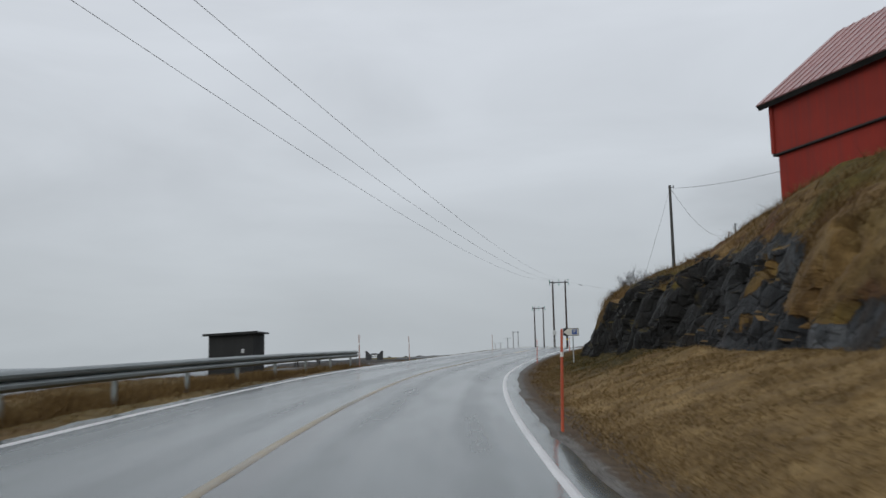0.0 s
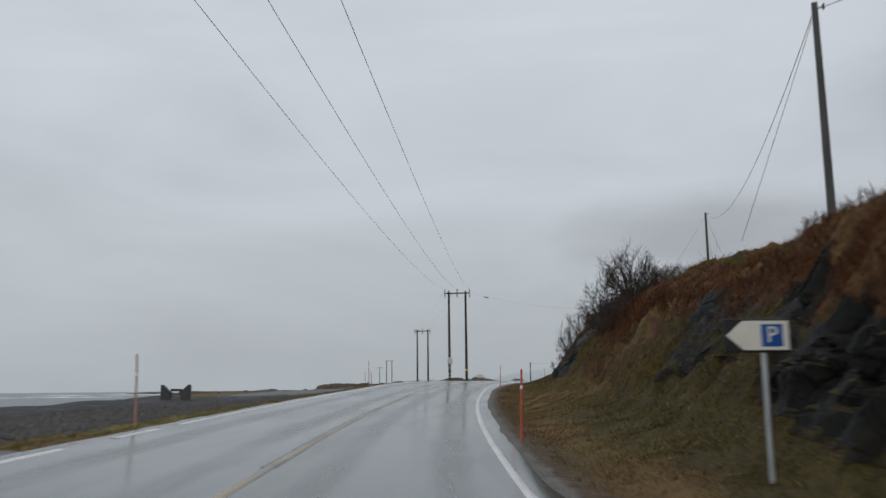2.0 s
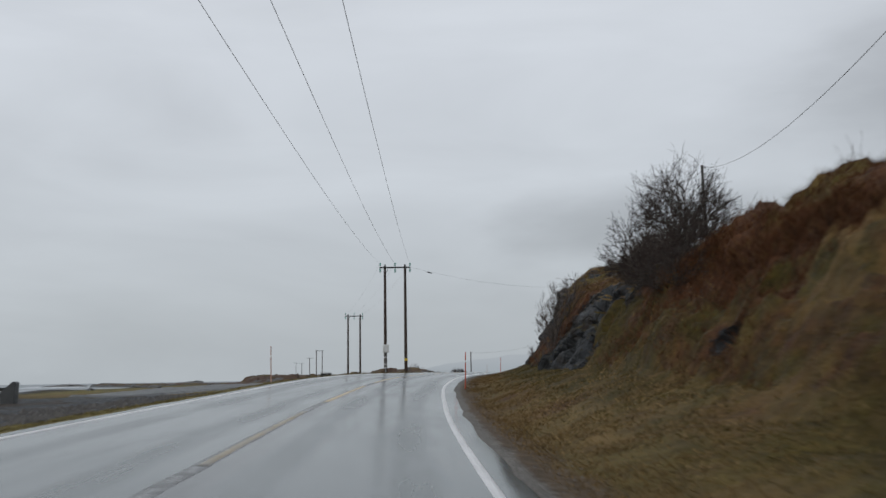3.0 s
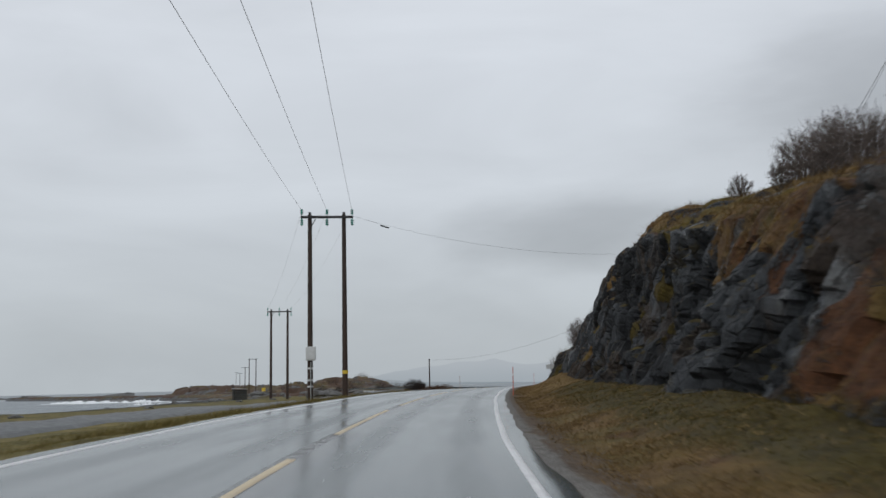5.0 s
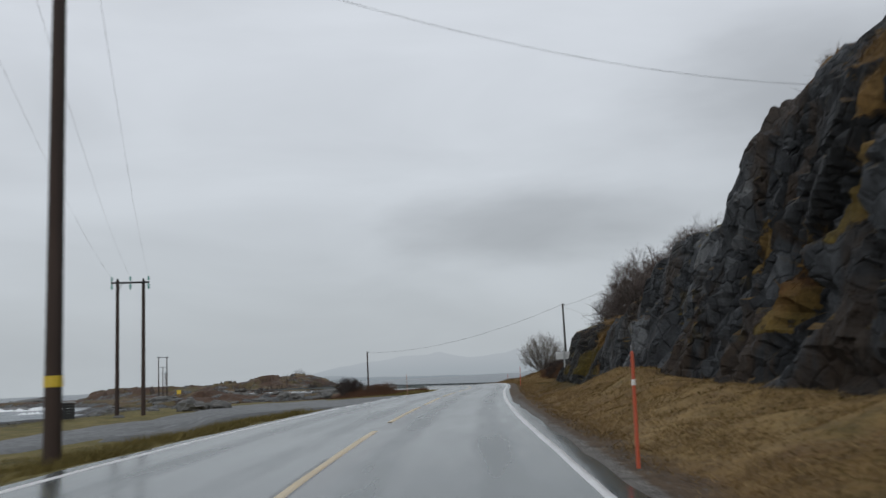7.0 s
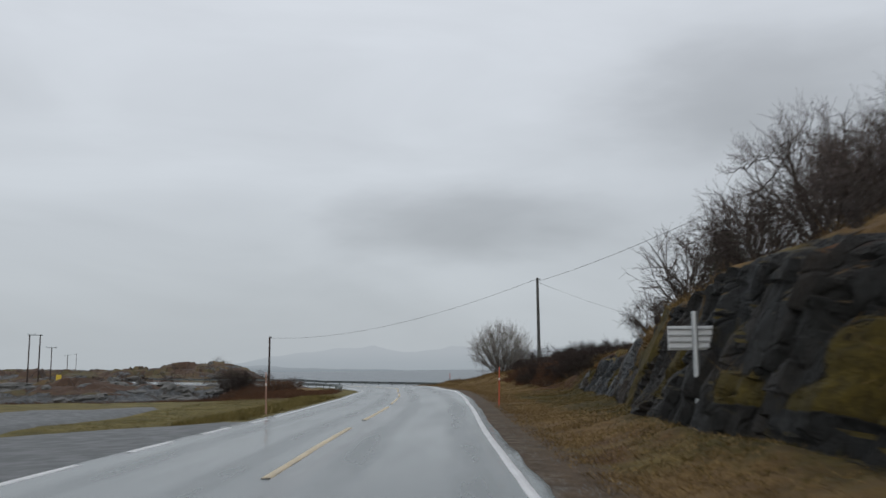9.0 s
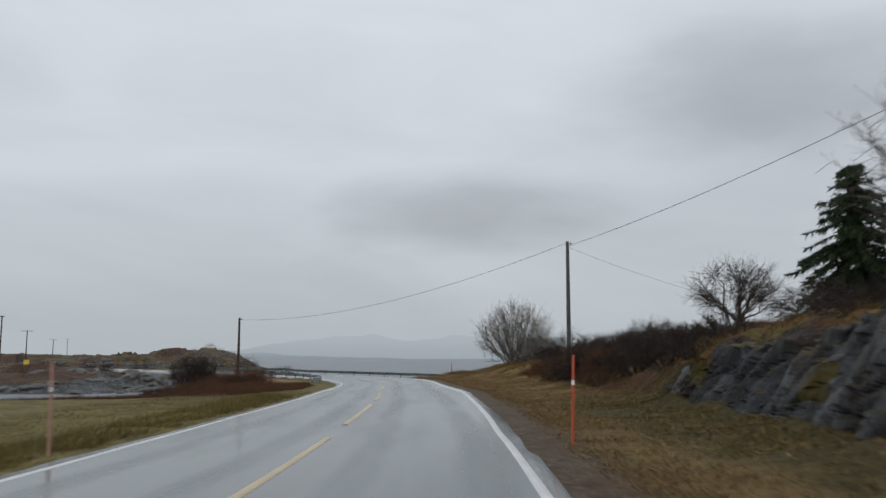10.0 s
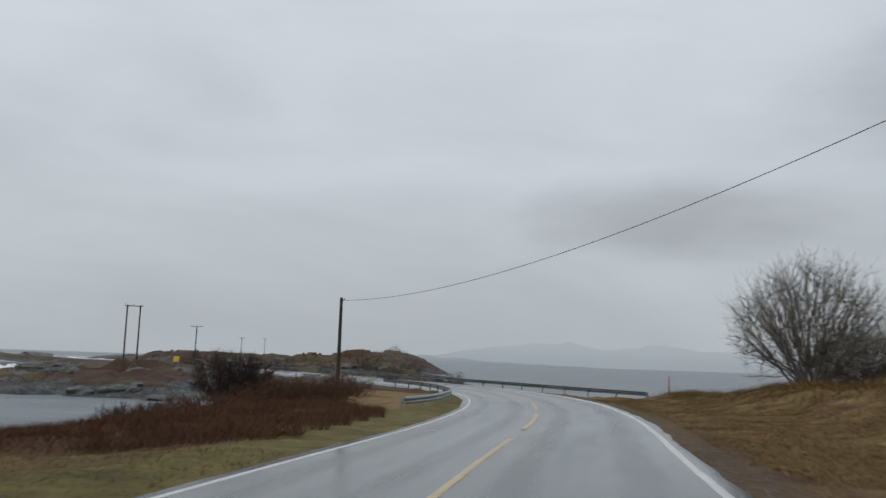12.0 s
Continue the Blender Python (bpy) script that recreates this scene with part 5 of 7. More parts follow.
# ---------------------------------------------------------------- guardrails
def guardrail(points, label, spacing=4.0, top=0.72, flare=False):
    """A W-beam on steel posts along ground places (x, y, z); the beam faces the road on its left or right alike."""
    pts = np.array(points, float)
    d = np.r_[0, np.cumsum(np.linalg.norm(np.diff(pts[:, :2], axis=0), axis=1))]
    u = np.arange(0, d[-1], 1.0)
    p = np.stack([np.interp(u, d, pts[:, k]) for k in range(3)], 1)
    t = np.gradient(p[:, :2], axis=0)
    t /= np.linalg.norm(t, axis=1)[:, None]
    n = np.stack([t[:, 1], -t[:, 0]], 1)
    prof = ((0.0, 0.0), (0.045, -0.02), (0.08, -0.055), (0.08, -0.10), (0.045, -0.135), (0.0, -0.155), (0.045, -0.175), (0.08, -0.21), (0.08, -0.255), (0.045, -0.29), (0.0, -0.31))
    ring = prof + tuple((o - 0.012, z) for o, z in prof[::-1])
    rows = []
    drop = np.zeros(len(u))
    if flare:
        drop = 0.35 * sstep(u, u[-1] - 4, u[-1])
    for o, z in ring + ring[:1]:
        rows.append(np.stack([p[:, 0] + n[:, 0] * o, p[:, 1] + n[:, 1] * o, p[:, 2] + top + z - drop], -1))
    ob = thing("guardrail", pose(*p[0]), label, "guardrail")
    inv = Matrix.Translation(-Vector(p[0]))
    beam = new("beam", grid_mesh("beam", np.stack(rows, 1) - p[0], [RAIL_STEEL], smooth=False))
    beam.parent = ob
    tpl = None
    k = 0.0
    while k < u[-1]:
        i = int(k)
        ang = math.atan2(t[i, 1], t[i, 0])
        m = Matrix.Translation(Vector(p[i] - p[0])) @ Matrix.Rotation(ang, 4, "Z")
        if tpl is None:
            bm = bmesh.new()
            bm_box(bm, (0.06, 0.10, 1.25), Matrix.Translation((0, 0.09, top - 0.02 - 0.625)), 0.008)
            bm_box(bm, (0.10, 0.05, 0.22), Matrix.Translation((0, 0.02, top - 0.155)), 0.004)
            bm.normal_update()
            tpl = part("post", bm, RAIL_STEEL, ob)
            tpl.matrix_basis = m
        else:
            q = new("post", tpl.data)
            q.parent = ob
            q.matrix_basis = m
        k += spacing
    return ob


guardrail([tuple(at_road(s, np.interp(s, [-55, 20, 35, 42], [-4.35, -4.35, -4.4, -4.55]), -0.06)) for s in np.arange(-55, 41.6, 1.5)], "grey weathered steel guardrail on posts above the shore", 4.0)
guardrail([tuple(at_road(s, -np.interp(s, [232, 240, 250, 285], [5.3, 4.5, 4.0, 3.9]), -0.1)) for s in np.arange(232.5, 285, 1.5)], "low pale steel guardrail inside the bend", 4.0, 0.62)
OUTER = [(50.4, 257.2, 1.45), (47.4, 261.8, 1.5), (44.4, 268.0, 1.55), (41.4, 274.0, 1.6), (38.3, 279.0, 1.65)] + [tuple(at_road(s, 4.3, -0.08)) for s in np.arange(289, 348, 2.0)]
guardrail(OUTER, "long grey steel guardrail round the outside of the bend", 3.0, 0.72)


# ---------------------------------------------------------------- red barn on the hill
def build_barn():
    ox, oy, oz = 7.78, 28.75, 5.0
    turn = 24.0
    length, width = 15.0, 6.6
    ob = thing("barn", pose(ox, oy, oz, 0, 0, turn), "red painted wooden barn with faded red sheet roof on the hill", "barn")
    belt, eave, ridge = 2.75, 4.72, 7.42
    bm = bmesh.new()
    bm_box(bm, (width - 0.16, length - 0.16, belt + 0.6), Matrix.Translation((width / 2, -length / 2, belt / 2 - 0.3)), 0.02)
    part("lower_wall", bm, BARN_RED, ob)
    bm = bmesh.new()
    outline = ((0, belt), (width, belt), (width, eave), (width / 2, ridge - 0.12), (0, eave))
    bm_prism(bm, outline, length, Matrix.Translation((0, -length / 2, 0)))
    part("upper_wall", bm, BARN_RED, ob)
    bm = bmesh.new()
    bm_box(bm, (width + 0.08, length + 0.08, 0.07), Matrix.Translation((width / 2, -length / 2, belt - 0.02)), 0.01)
    part("belt_board", bm, DARK_BOARD, ob, "dark drip board between the storeys")
    run, rise = width / 2, ridge - eave
    ang = math.atan2(rise, run)
    for sgn in (-1, 1):
        bm = bmesh.new()
        slope = math.hypot(run, rise) + 0.42
        m = Matrix.Translation((width / 2, -length / 2, ridge)) @ Matrix.Rotation(sgn * ang, 4, "Y") @ Matrix.Translation((sgn * slope / 2, 0, 0.02))
        bm_box(bm, (slope, length + 0.7, 0.05), m, 0.01)
        roof = part("roof", bm, ROOF_RED, ob, "faded red corrugated roof sheet")
        bm = bmesh.new()
        k = -length / 2 - 0.3
        while k < length / 2 + 0.3:
            m2 = Matrix.Translation((width / 2, -length / 2, ridge)) @ Matrix.Rotation(sgn * ang, 4, "Y") @ Matrix.Translation((sgn * slope / 2, k, 0.055))
            bm_box(bm, (slope, 0.05, 0.03), m2)
            k += 0.45
        part("sheet_ribs", bm, ROOF_RED, roof)
        bm = bmesh.new()
        m3 = Matrix.Translation((width / 2, -length / 2, ridge)) @ Matrix.Rotation(sgn * ang, 4, "Y") @ Matrix.Translation((sgn * (slope - 0.03), 0, -0.08))
        bm_box(bm, (0.05, length + 0.7, 0.2), m3, 0.008)
        part("fascia", bm, DARK_BOARD, ob, "dark eaves board")
        for e in (0.33, -length - 0.33):
            bm = bmesh.new()
            m4 = Matrix.Translation((width / 2, e, ridge)) @ Matrix.Rotation(sgn * ang, 4, "Y") @ Matrix.Translation((sgn * slope / 2, 0, -0.07))
            bm_box(bm, (slope, 0.04, 0.18), m4, 0.006)
            part("barge_board", bm, DARK_BOARD, ob)
    for x, y in ((0, 0), (width, 0), (0, -length), (width, -length)):
        bm = bmesh.new()
        bm_box(bm, (0.14, 0.14, eave - belt - 0.05), Matrix.Translation((x, y, (eave + belt) / 2 + 0.01)), 0.01)
        part("corner_board", bm, BARN_RED, ob)
    return ob


build_barn()


# ---------------------------------------------------------------- shore furniture
def build_hut():
    w, d = 2.42, 2.0
    zb = land_z(-16.3, 45.0)
    ob = thing("hut", pose(-16.4, 44.0, zb, 0, 0, 3), "small black-stained wooden hut with flat overhanging roof", "hut")
    h0, h1 = 2.74 - zb, 2.84 - zb
    n = 22
    for face, (a, b) in {"front": ((-w / 2, 0), (w / 2, 0)), "back": ((-w / 2, d), (w / 2, d)), "left": ((-w / 2, 0), (-w / 2, d)), "right": ((w / 2, 0), (w / 2, d))}.items():
        a2, b2 = Vector((*a, 0)), Vector((*b, 0))
        ln = (b2 - a2).length
        m = max(3, int(ln / 0.15))
        ang = math.atan2(b2.y - a2.y, b2.x - a2.x)
        bm = bmesh.new()
        mid = (a2 + b2) / 2
        bm_box(bm, (ln - 0.02, 0.02, h0 + 0.4), Matrix.Translation((mid.x, mid.y, h0 / 2 - 0.2)) @ Matrix.Rotation(ang, 4, "Z"))
        wall = part("wall", bm, DARK_BOARD, ob)
        for k in range(m):
            c = a2.lerp(b2, (k + 0.5) / m)
            hh = h0 + (h1 - h0) * (c.x + w / 2) / w
            bm = bmesh.new()
            bm_box(bm, (ln / m - 0.008, 0.034 + 0.01 * (k % 2), hh + 0.4), Matrix.Translation((c.x, c.y, hh / 2 - 0.2)) @ Matrix.Rotation(ang, 4, "Z"))
            part("board", bm, DARK_BOARD, wall)
    bm = bmesh.new()
    bm_box(bm, (w + 0.44, d + 0.44, 0.09), Matrix.Translation((0, d / 2, (h0 + h1) / 2 + 0.06)) @ Matrix.Rotation(-math.atan2(h1 - h0, w), 4, "Y"), 0.01)
    part("roof", bm, TARP, ob, "dark flat felt roof")
    bm = bmesh.new()
    bm_box(bm, (w + 0.54, 0.03, 0.13), Matrix.Translation((0, -0.26, (h0 + h1) / 2 + 0.05)) @ Matrix.Rotation(-math.atan2(h1 - h0, w), 4, "Y"), 0.006)
    part("fascia", bm, DARK_BOARD, ob)
    for x in (0.62,):
        bm = bmesh.new()
        bm_box(bm, (0.16, 0.03, 0.2), Matrix.Translation((x, -0.03, 0.62 * h0)), 0.006)
        part("notice", bm, BOX_GREY, ob, "small pale notice on the wall")
    return ob


def build_seat_shelter(x, y, turn, label):
    """Two upswept dark end boards with a bench between them."""
    zb = land_z(x, y)
    ob = thing("bench", pose(x, y, zb, 0, 0, turn), label, "bench")
    for sgn in (-1, 1):
        bm = bmesh.new()
        bm_prism(bm, ((sgn * 0.36, -0.15), (sgn * 0.95, -0.15), (sgn * 0.98, 0.98), (sgn * 0.86, 1.04), (sgn * 0.30, 0.50)), 0.9)
        bmesh.ops.bevel(bm, geom=list(bm.edges), offset=0.02, segments=1, affect="EDGES")
        part("end_block", bm, TARP, ob, "dark slanting end block")
    for z, y2, wd in ((0.42, -0.12, 0.2), (0.42, 0.12, 0.2), (0.66, 0.3, 0.16)):
        bm = bmesh.new()
        bm_box(bm, (0.8, wd if z < 0.5 else 0.05, 0.05 if z < 0.5 else wd), Matrix.Translation((0, y2, z)), 0.008)
        part("slat", bm, DARK_BOARD, ob)
    bm = bmesh.new()
    bm_box(bm, (0.34, 0.06, 0.12), Matrix.Translation((0.05, -0.3, 0.5)), 0.01)
    part("plate", bm, WHITE, ob, "small white plate")
    return ob


def build_bin_shelter(x, y):
    zb = land_z(x, y)
    ob = thing("bin_shelter", pose(x, y, zb, 0, 0, 12), "dark boarded waste-bin box with grey lid on the parking area", "bin shelter")
    for px, py, sx, sy in ((0, -0.55, 1.4, 0.05), (0, 0.55, 1.4, 0.05), (-0.7, 0, 0.05, 1.15), (0.7, 0, 0.05, 1.15)):
        for k in range(6):
            bm = bmesh.new()
            bm_box(bm, (sx, sy, 0.16), Matrix.Translation((px, py, 0.18 + 0.185 * k)), 0.008)
            part("board", bm, DARK_BOARD, ob)
    bm = bmesh.new()
    bm_box(bm, (1.56, 1.3, 0.07), Matrix.Translation((0, 0, 1.28)) @ Matrix.Rotation(0.06, 4, "Y"), 0.015)
    part("lid", bm, STEEL, ob, "grey steel lid")
    return ob


def build_table(x, y):
    zb = land_z(x, y) + 0.1
    ob = thing("picnic_table", pose(x, y, zb, 0, 0, 8), "dark weathered wooden picnic table beside the lay-by", "picnic table")
    for k in range(5):
        bm = bmesh.new()
        bm_box(bm, (1.7, 0.13, 0.04), Matrix.Translation((0, -0.29 + 0.145 * k, 0.74)), 0.006)
        part("top_board", bm, DARK_BOARD, ob)
    for y2 in (-0.72, 0.72):
        bm = bmesh.new()
        bm_box(bm, (1.7, 0.24, 0.04), Matrix.Translation((0, y2, 0.44)), 0.006)
        part("seat", bm, DARK_BOARD, ob)
    for x2 in (-0.6, 0.6):
        bm = bmesh.new()
        bm_box(bm, (0.06, 1.6, 0.1), Matrix.Translation((x2, 0, 0.38)), 0.006)
        bm_box(bm, (0.06, 0.7, 0.08), Matrix.Translation((x2, 0, 0.69)), 0.006)
        for sgn in (-1, 1):
            bm_box(bm, (0.055, 0.09, 0.95), Matrix.Translation((x2, sgn * 0.42, 0.32)) @ Matrix.Rotation(sgn * 0.45, 4, "X"), 0.006)
        part("trestle", bm, DARK_BOARD, ob)
    return ob


build_hut()
build_seat_shelter(-18.9, 95.4, 8, "low dark bench with upswept end blocks on the shore shelf")
build_bin_shelter(-5.0, 181.6)
build_table(-13.0, 46.6)


# ---------------------------------------------------------------- signs and snow markers
def letter(text, size, depth, parent, name, material, m):
    cu = bpy.data.curves.new(name, "FONT")
    cu.body, cu.size, cu.extrude = text, size, depth
    cu.align_x, cu.align_y = "CENTER", "CENTER"
    tmp = new(name + "_tmp", cu)
    dg = bpy.context.evaluated_depsgraph_get()
    me = bpy.data.meshes.new_from_object(tmp.evaluated_get(dg))
    bpy.data.objects.remove(tmp)
    me.materials.clear()
    me.materials.append(material)
    ob = new(name, me)
    ob.parent = parent
    ob.matrix_basis = m
    return ob


def build_parking_sign():
    x, y, zc = 1.40, 44.15, 2.54
    zb = hill_place(44.9, 5.7)[2]
    ob = thing("road_sign", pose(x, y, zb, 0, 0, 2), "white arrow parking sign with blue P on a steel post", "road sign")
    c = zc - zb
    bm = bmesh.new()
    bm_tube(bm, (0.09, 0.05, -0.5), (0.09, 0.05, c + 0.16), 0.032, 0.032, 10)
    part("post", bm, STEEL, ob)
    bm = bmesh.new()
    bm_box(bm, (0.78, 0.022, 0.38), Matrix.Translation((0, 0, c)), 0.008)
    plate = part("plate", bm, SIGN_BLACK, ob, "black bordered sign plate")
    bm = bmesh.new()
    bm_prism(bm, ((-0.36, 0.0), (-0.17, -0.165), (0.365, -0.165), (0.365, 0.165), (-0.17, 0.165)), 0.006, Matrix.Translation((0, -0.0145, c)))
    part("arrow", bm, SIGN_WHITE, plate, "white arrow field")
    bm = bmesh.new()
    bm_box(bm, (0.25, 0.006, 0.25), Matrix.Translation((0.17, -0.0205, c)), 0.002)
    part("panel", bm, SIGN_BLUE, plate, "blue parking panel")
    letter("P", 0.26, 0.002, plate, "letter", SIGN_WHITE, Matrix.Translation((0.17, -0.026, c)) @ Matrix.Rotation(math.pi / 2, 4, "X"))
    for z in (-0.1, 0.1):
        bm = bmesh.new()
        bm_box(bm, (0.1, 0.035, 0.03), Matrix.Translation((0.09, 0.026, c + z)), 0.004)
        part("clamp", bm, STEEL, ob)
    return ob


def build_back_sign():
    x, y, zc = 23.06, 157.66, 4.46
    zb = hill_place(162.3, 4.4)[2]
    ob = thing("road_sign", pose(x, y, zb, 0, 0, -17), "grey ribbed back of a road sign on a steel post", "road sign")
    c = zc - zb
    bm = bmesh.new()
    bm_tube(bm, (0.03, -0.06, -0.5), (0.03, -0.06, c + 0.42), 0.045, 0.045, 10)
    part("post", bm, STEEL, ob)
    bm = bmesh.new()
    bm_box(bm, (0.78, 0.02, 0.38), Matrix.Translation((0, 0, c)), 0.006)
    plate = part("plate", bm, BOX_GREY, ob)
    for k in range(4):
        bm = bmesh.new()
        bm_box(bm, (0.76, 0.03, 0.03), Matrix.Translation((0, -0.024, c - 0.15 + 0.1 * k)), 0.004)
        part("rib", bm, STEEL, plate)
    return ob


def build_marker(s, lat, h=1.45, lean=1.5, left=False):
    """An orange plastic snow marker with a pale reflecting sleeve."""
    p = at_road(s, lat)
    z = (float(p[2]) - 0.1) if left else hill_place(s, lat)[2]
    ob = thing("snow_marker", pose(float(p[0]), float(p[1]), z, 0, lean, 0), "thin pale pinkish snow marker on the seaward verge" if left else "thin orange snow marker with pale reflector sleeve at the verge", "snow marker", "snow markers along the road")
    bm = bmesh.new()
    bm_tube(bm, (0, 0, -0.3), (0, 0, h), 0.025, 0.020, 10)
    bm_tube(bm, (0, 0, h), (0, 0, h + 0.02), 0.020, 0.008, 10)
    part("stake", bm, PALE_ORANGE if left else ORANGE, ob)
    bm = bmesh.new()
    bm_tube(bm, (0, 0, h * 0.70), (0, 0, h * 0.70 + 0.07), 0.0265, 0.0255, 10)
    part("sleeve", bm, WHITE, ob, "pale reflecting sleeve")
    return ob


build_parking_sign()
build_back_sign()
for s, lat, h in ((13.0, 3.62, 1.32), (51.9, 3.65, 1.2), (84.8, 3.65, 1.2), (128.3, 3.9, 1.3), (178.1, 3.72, 1.42)):
    build_marker(s, lat, h)
for s, lat in ((38.6, -3.85), (53.4, -4.33), (89.5, -4.9), (10.0, -4.9), (178.5, -4.2)):
    build_marker(s, lat, 1.48, -1.0, True)


def build_delineator(x, y, z):
    ob = thing("delineator_post", pose(x, y, z), "slim dark delineator post with orange top and white reflector", "marker post")
    bm = bmesh.new()
    bm_tube(bm, (0, 0, -0.4), (0, 0, 1.2), 0.045, 0.04, 8)
    part("post", bm, GREY_POLE, ob)
    bm = bmesh.new()
    bm_tube(bm, (0, 0, 1.2), (0, 0, 1.85), 0.04, 0.035, 8)
    part("top", bm, ORANGE, ob, "faded orange top")
    bm = bmesh.new()
    bm_box(bm, (0.11, 0.03, 0.2), Matrix.Translation((0, -0.05, 0.62)), 0.006)
    part("reflector", bm, WHITE, ob, "white reflector plate")


build_delineator(49.5, 250.0, 1.6)


def build_yellow_box():
    x, y = -8.58, 367.6
    zb = land_z(x, y)
    ob = thing("warning_board", pose(x, y, zb, 0, 0, 0), "yellow board on a short post on the far rocks", "sign")
    bm = bmesh.new()
    bm_box(bm, (1.15, 0.08, 1.35), Matrix.Translation((0, 0, max(2.75 - zb, 0.75))), 0.02)
    part("board", bm, SIGN_YELLOW, ob)
    bm = bmesh.new()
    bm_tube(bm, (0, 0.07, -0.4), (0, 0.07, max(3.0 - zb, 1.0)), 0.05, 0.05, 8)
    part("post", bm, STEEL, ob)


build_yellow_box()


# ---------------------------------------------------------------- trees and shrubs
def branch_out(rng, p, d, length, r, level, out, twigs, spread, up, kids, bend=0.18):
    """Grow one limb in short bent steps, with side limbs along its outer part."""
    n = 4 if level > 0 else 3
    step = length / n
    for i in range(n):
        d = d + np.array([rng.normal(0, bend), rng.normal(0, bend), rng.normal(0, bend * 0.5) + up])
        d = d / np.linalg.norm(d)
        q = p + d * step
        r2 = r * (1 - 0.75 * (i + 1) / n) + 0.25 * r * (i + 1 < n) * 0 + 0.002
        r2 = max(r * (1 - 0.22 * (i + 1) * 4 / n / 1.3), 0.0035)
        (twigs if level <= 0 else out).append((p, q, max(r * (1 - 0.22 * i * 4 / n / 1.3), 0.0035), r2))
        if level > 0 and i >= 1:
            for _ in range(kids):
                a = rng.uniform(0, 2 * math.pi)
                side_v = np.array([math.cos(a), math.sin(a), rng.uniform(0.0, 0.5)])
                nd = d + side_v * spread
                nd /= np.linalg.norm(nd)
                branch_out(rng, p + d * step * rng.uniform(0.1, 1.0), nd, length * rng.uniform(0.38, 0.6), r2 * 0.62, level - 1, out, twigs, spread, up, kids, bend)
        p = q


def bare_shrub(name, x, y, z, height, width, stems, seed, label, category="shrub", level=2, kids=2, twig_material=None, group="", fan=1.0, thick=1.0):
    """Many stems fanning from the base, ending in fine bare twigs."""
    rng = np.random.default_rng(seed)
    limbs, twigs = [], []
    for k in range(stems):
        a = rng.uniform(0, 2 * math.pi)
        tilt = fan * width / height * rng.uniform(0.02, 1.0) ** 0.7
        d = np.array([math.cos(a) * tilt, math.sin(a) * tilt, 1.0])
        d /= np.linalg.norm(d)
        base = np.array([rng.normal(0, 0.08 * width), rng.normal(0, 0.08 * width), -0.25])
        branch_out(rng, base, d, height * rng.uniform(0.6, 0.85) / (1 + 0.35 * tilt), thick * (0.010 + 0.006 * height), level, limbs, twigs, 0.62, 0.05, kids)
    ob = thing(name, pose(x, y, z), label, category, group)
    v, f = join_tubes(limbs, 5)
    tagged(part_raw("wood", v, f, BARK, ob), kind="stuff")
    v, f = join_tubes(twigs, 3)
    tagged(part_raw("crown", v, f, twig_material or TWIG, ob, "fine bare winter twigs"), kind="stuff")
    return ob


def spruce(x, y, z, height, seed, label):
    """Whorls of drooping branches set with needle sprays."""
    rng = np.random.default_rng(seed)
    limbs, V, F = [(np.array([0, 0, -0.4]), np.array([0, 0, height * 0.98]), 0.13, 0.02)], [], []
    zz = 0.25
    while zz < height * 0.97:
        f = zz / height
        reach = height * 0.58 * (1 - f) ** 0.8 + 0.12
        for _ in range(13):
            a = rng.uniform(0, 2 * math.pi)
            ln = reach * rng.uniform(0.6, 1.15)
            n = max(3, int(ln / 0.22))
            p = np.array([0, 0, zz + rng.uniform(-0.12, 0.12)])
            d = np.array([math.cos(a), math.sin(a), rng.uniform(0.0, 0.3)])
            for i in range(n):
                d = d + np.array([0, 0, -0.10 + 0.16 * (i > n * 0.6)])
                d /= np.linalg.norm(d)
                q = p + d * ln / n
                limbs.append((p, q, 0.018 * (1 - i / n) + 0.004, 0.014 * (1 - i / n) + 0.003))
                for _ in range(12):
                    w = rng.normal(0, 1, 3)
                    w = w - d * (w @ d)
                    w /= np.linalg.norm(w)
                    tip = p + (q - p) * rng.uniform(0, 1) + (d * 0.6 + w + np.array([0, 0, -0.35])) * rng.uniform(0.14, 0.3)
                    o = np.cross(d, w) * rng.uniform(0.03, 0.06)
                    b = len(V)
                    root = p + (q - p) * rng.uniform(0, 1)
                    V += [root - o, root + o, tip]
                    F.append((b, b + 1, b + 2))
                p = q
        zz += 0.26 + 0.12 * f
    ob = thing("spruce", pose(x, y, z), label, "tree")
    v, f = join_tubes(limbs, 5)
    part_raw("trunk", v, f, BARK, ob)
    part_raw("needles", V, F, NEEDLES, ob, "dark green needle sprays")
    return ob


def bent(rng, a, b, n, lift, wob):
    """A limb from a to b in n steps, first rising, then leaning out."""
    t = np.linspace(0, 1, n + 1)[:, None]
    c = (a + b) / 2 + np.array([0, 0, lift])
    p = a * (1 - t) ** 2 + 2 * c * t * (1 - t) + b * t * t
    p[1:-1] += rng.normal(0, wob, (n - 1, 3))
    return p


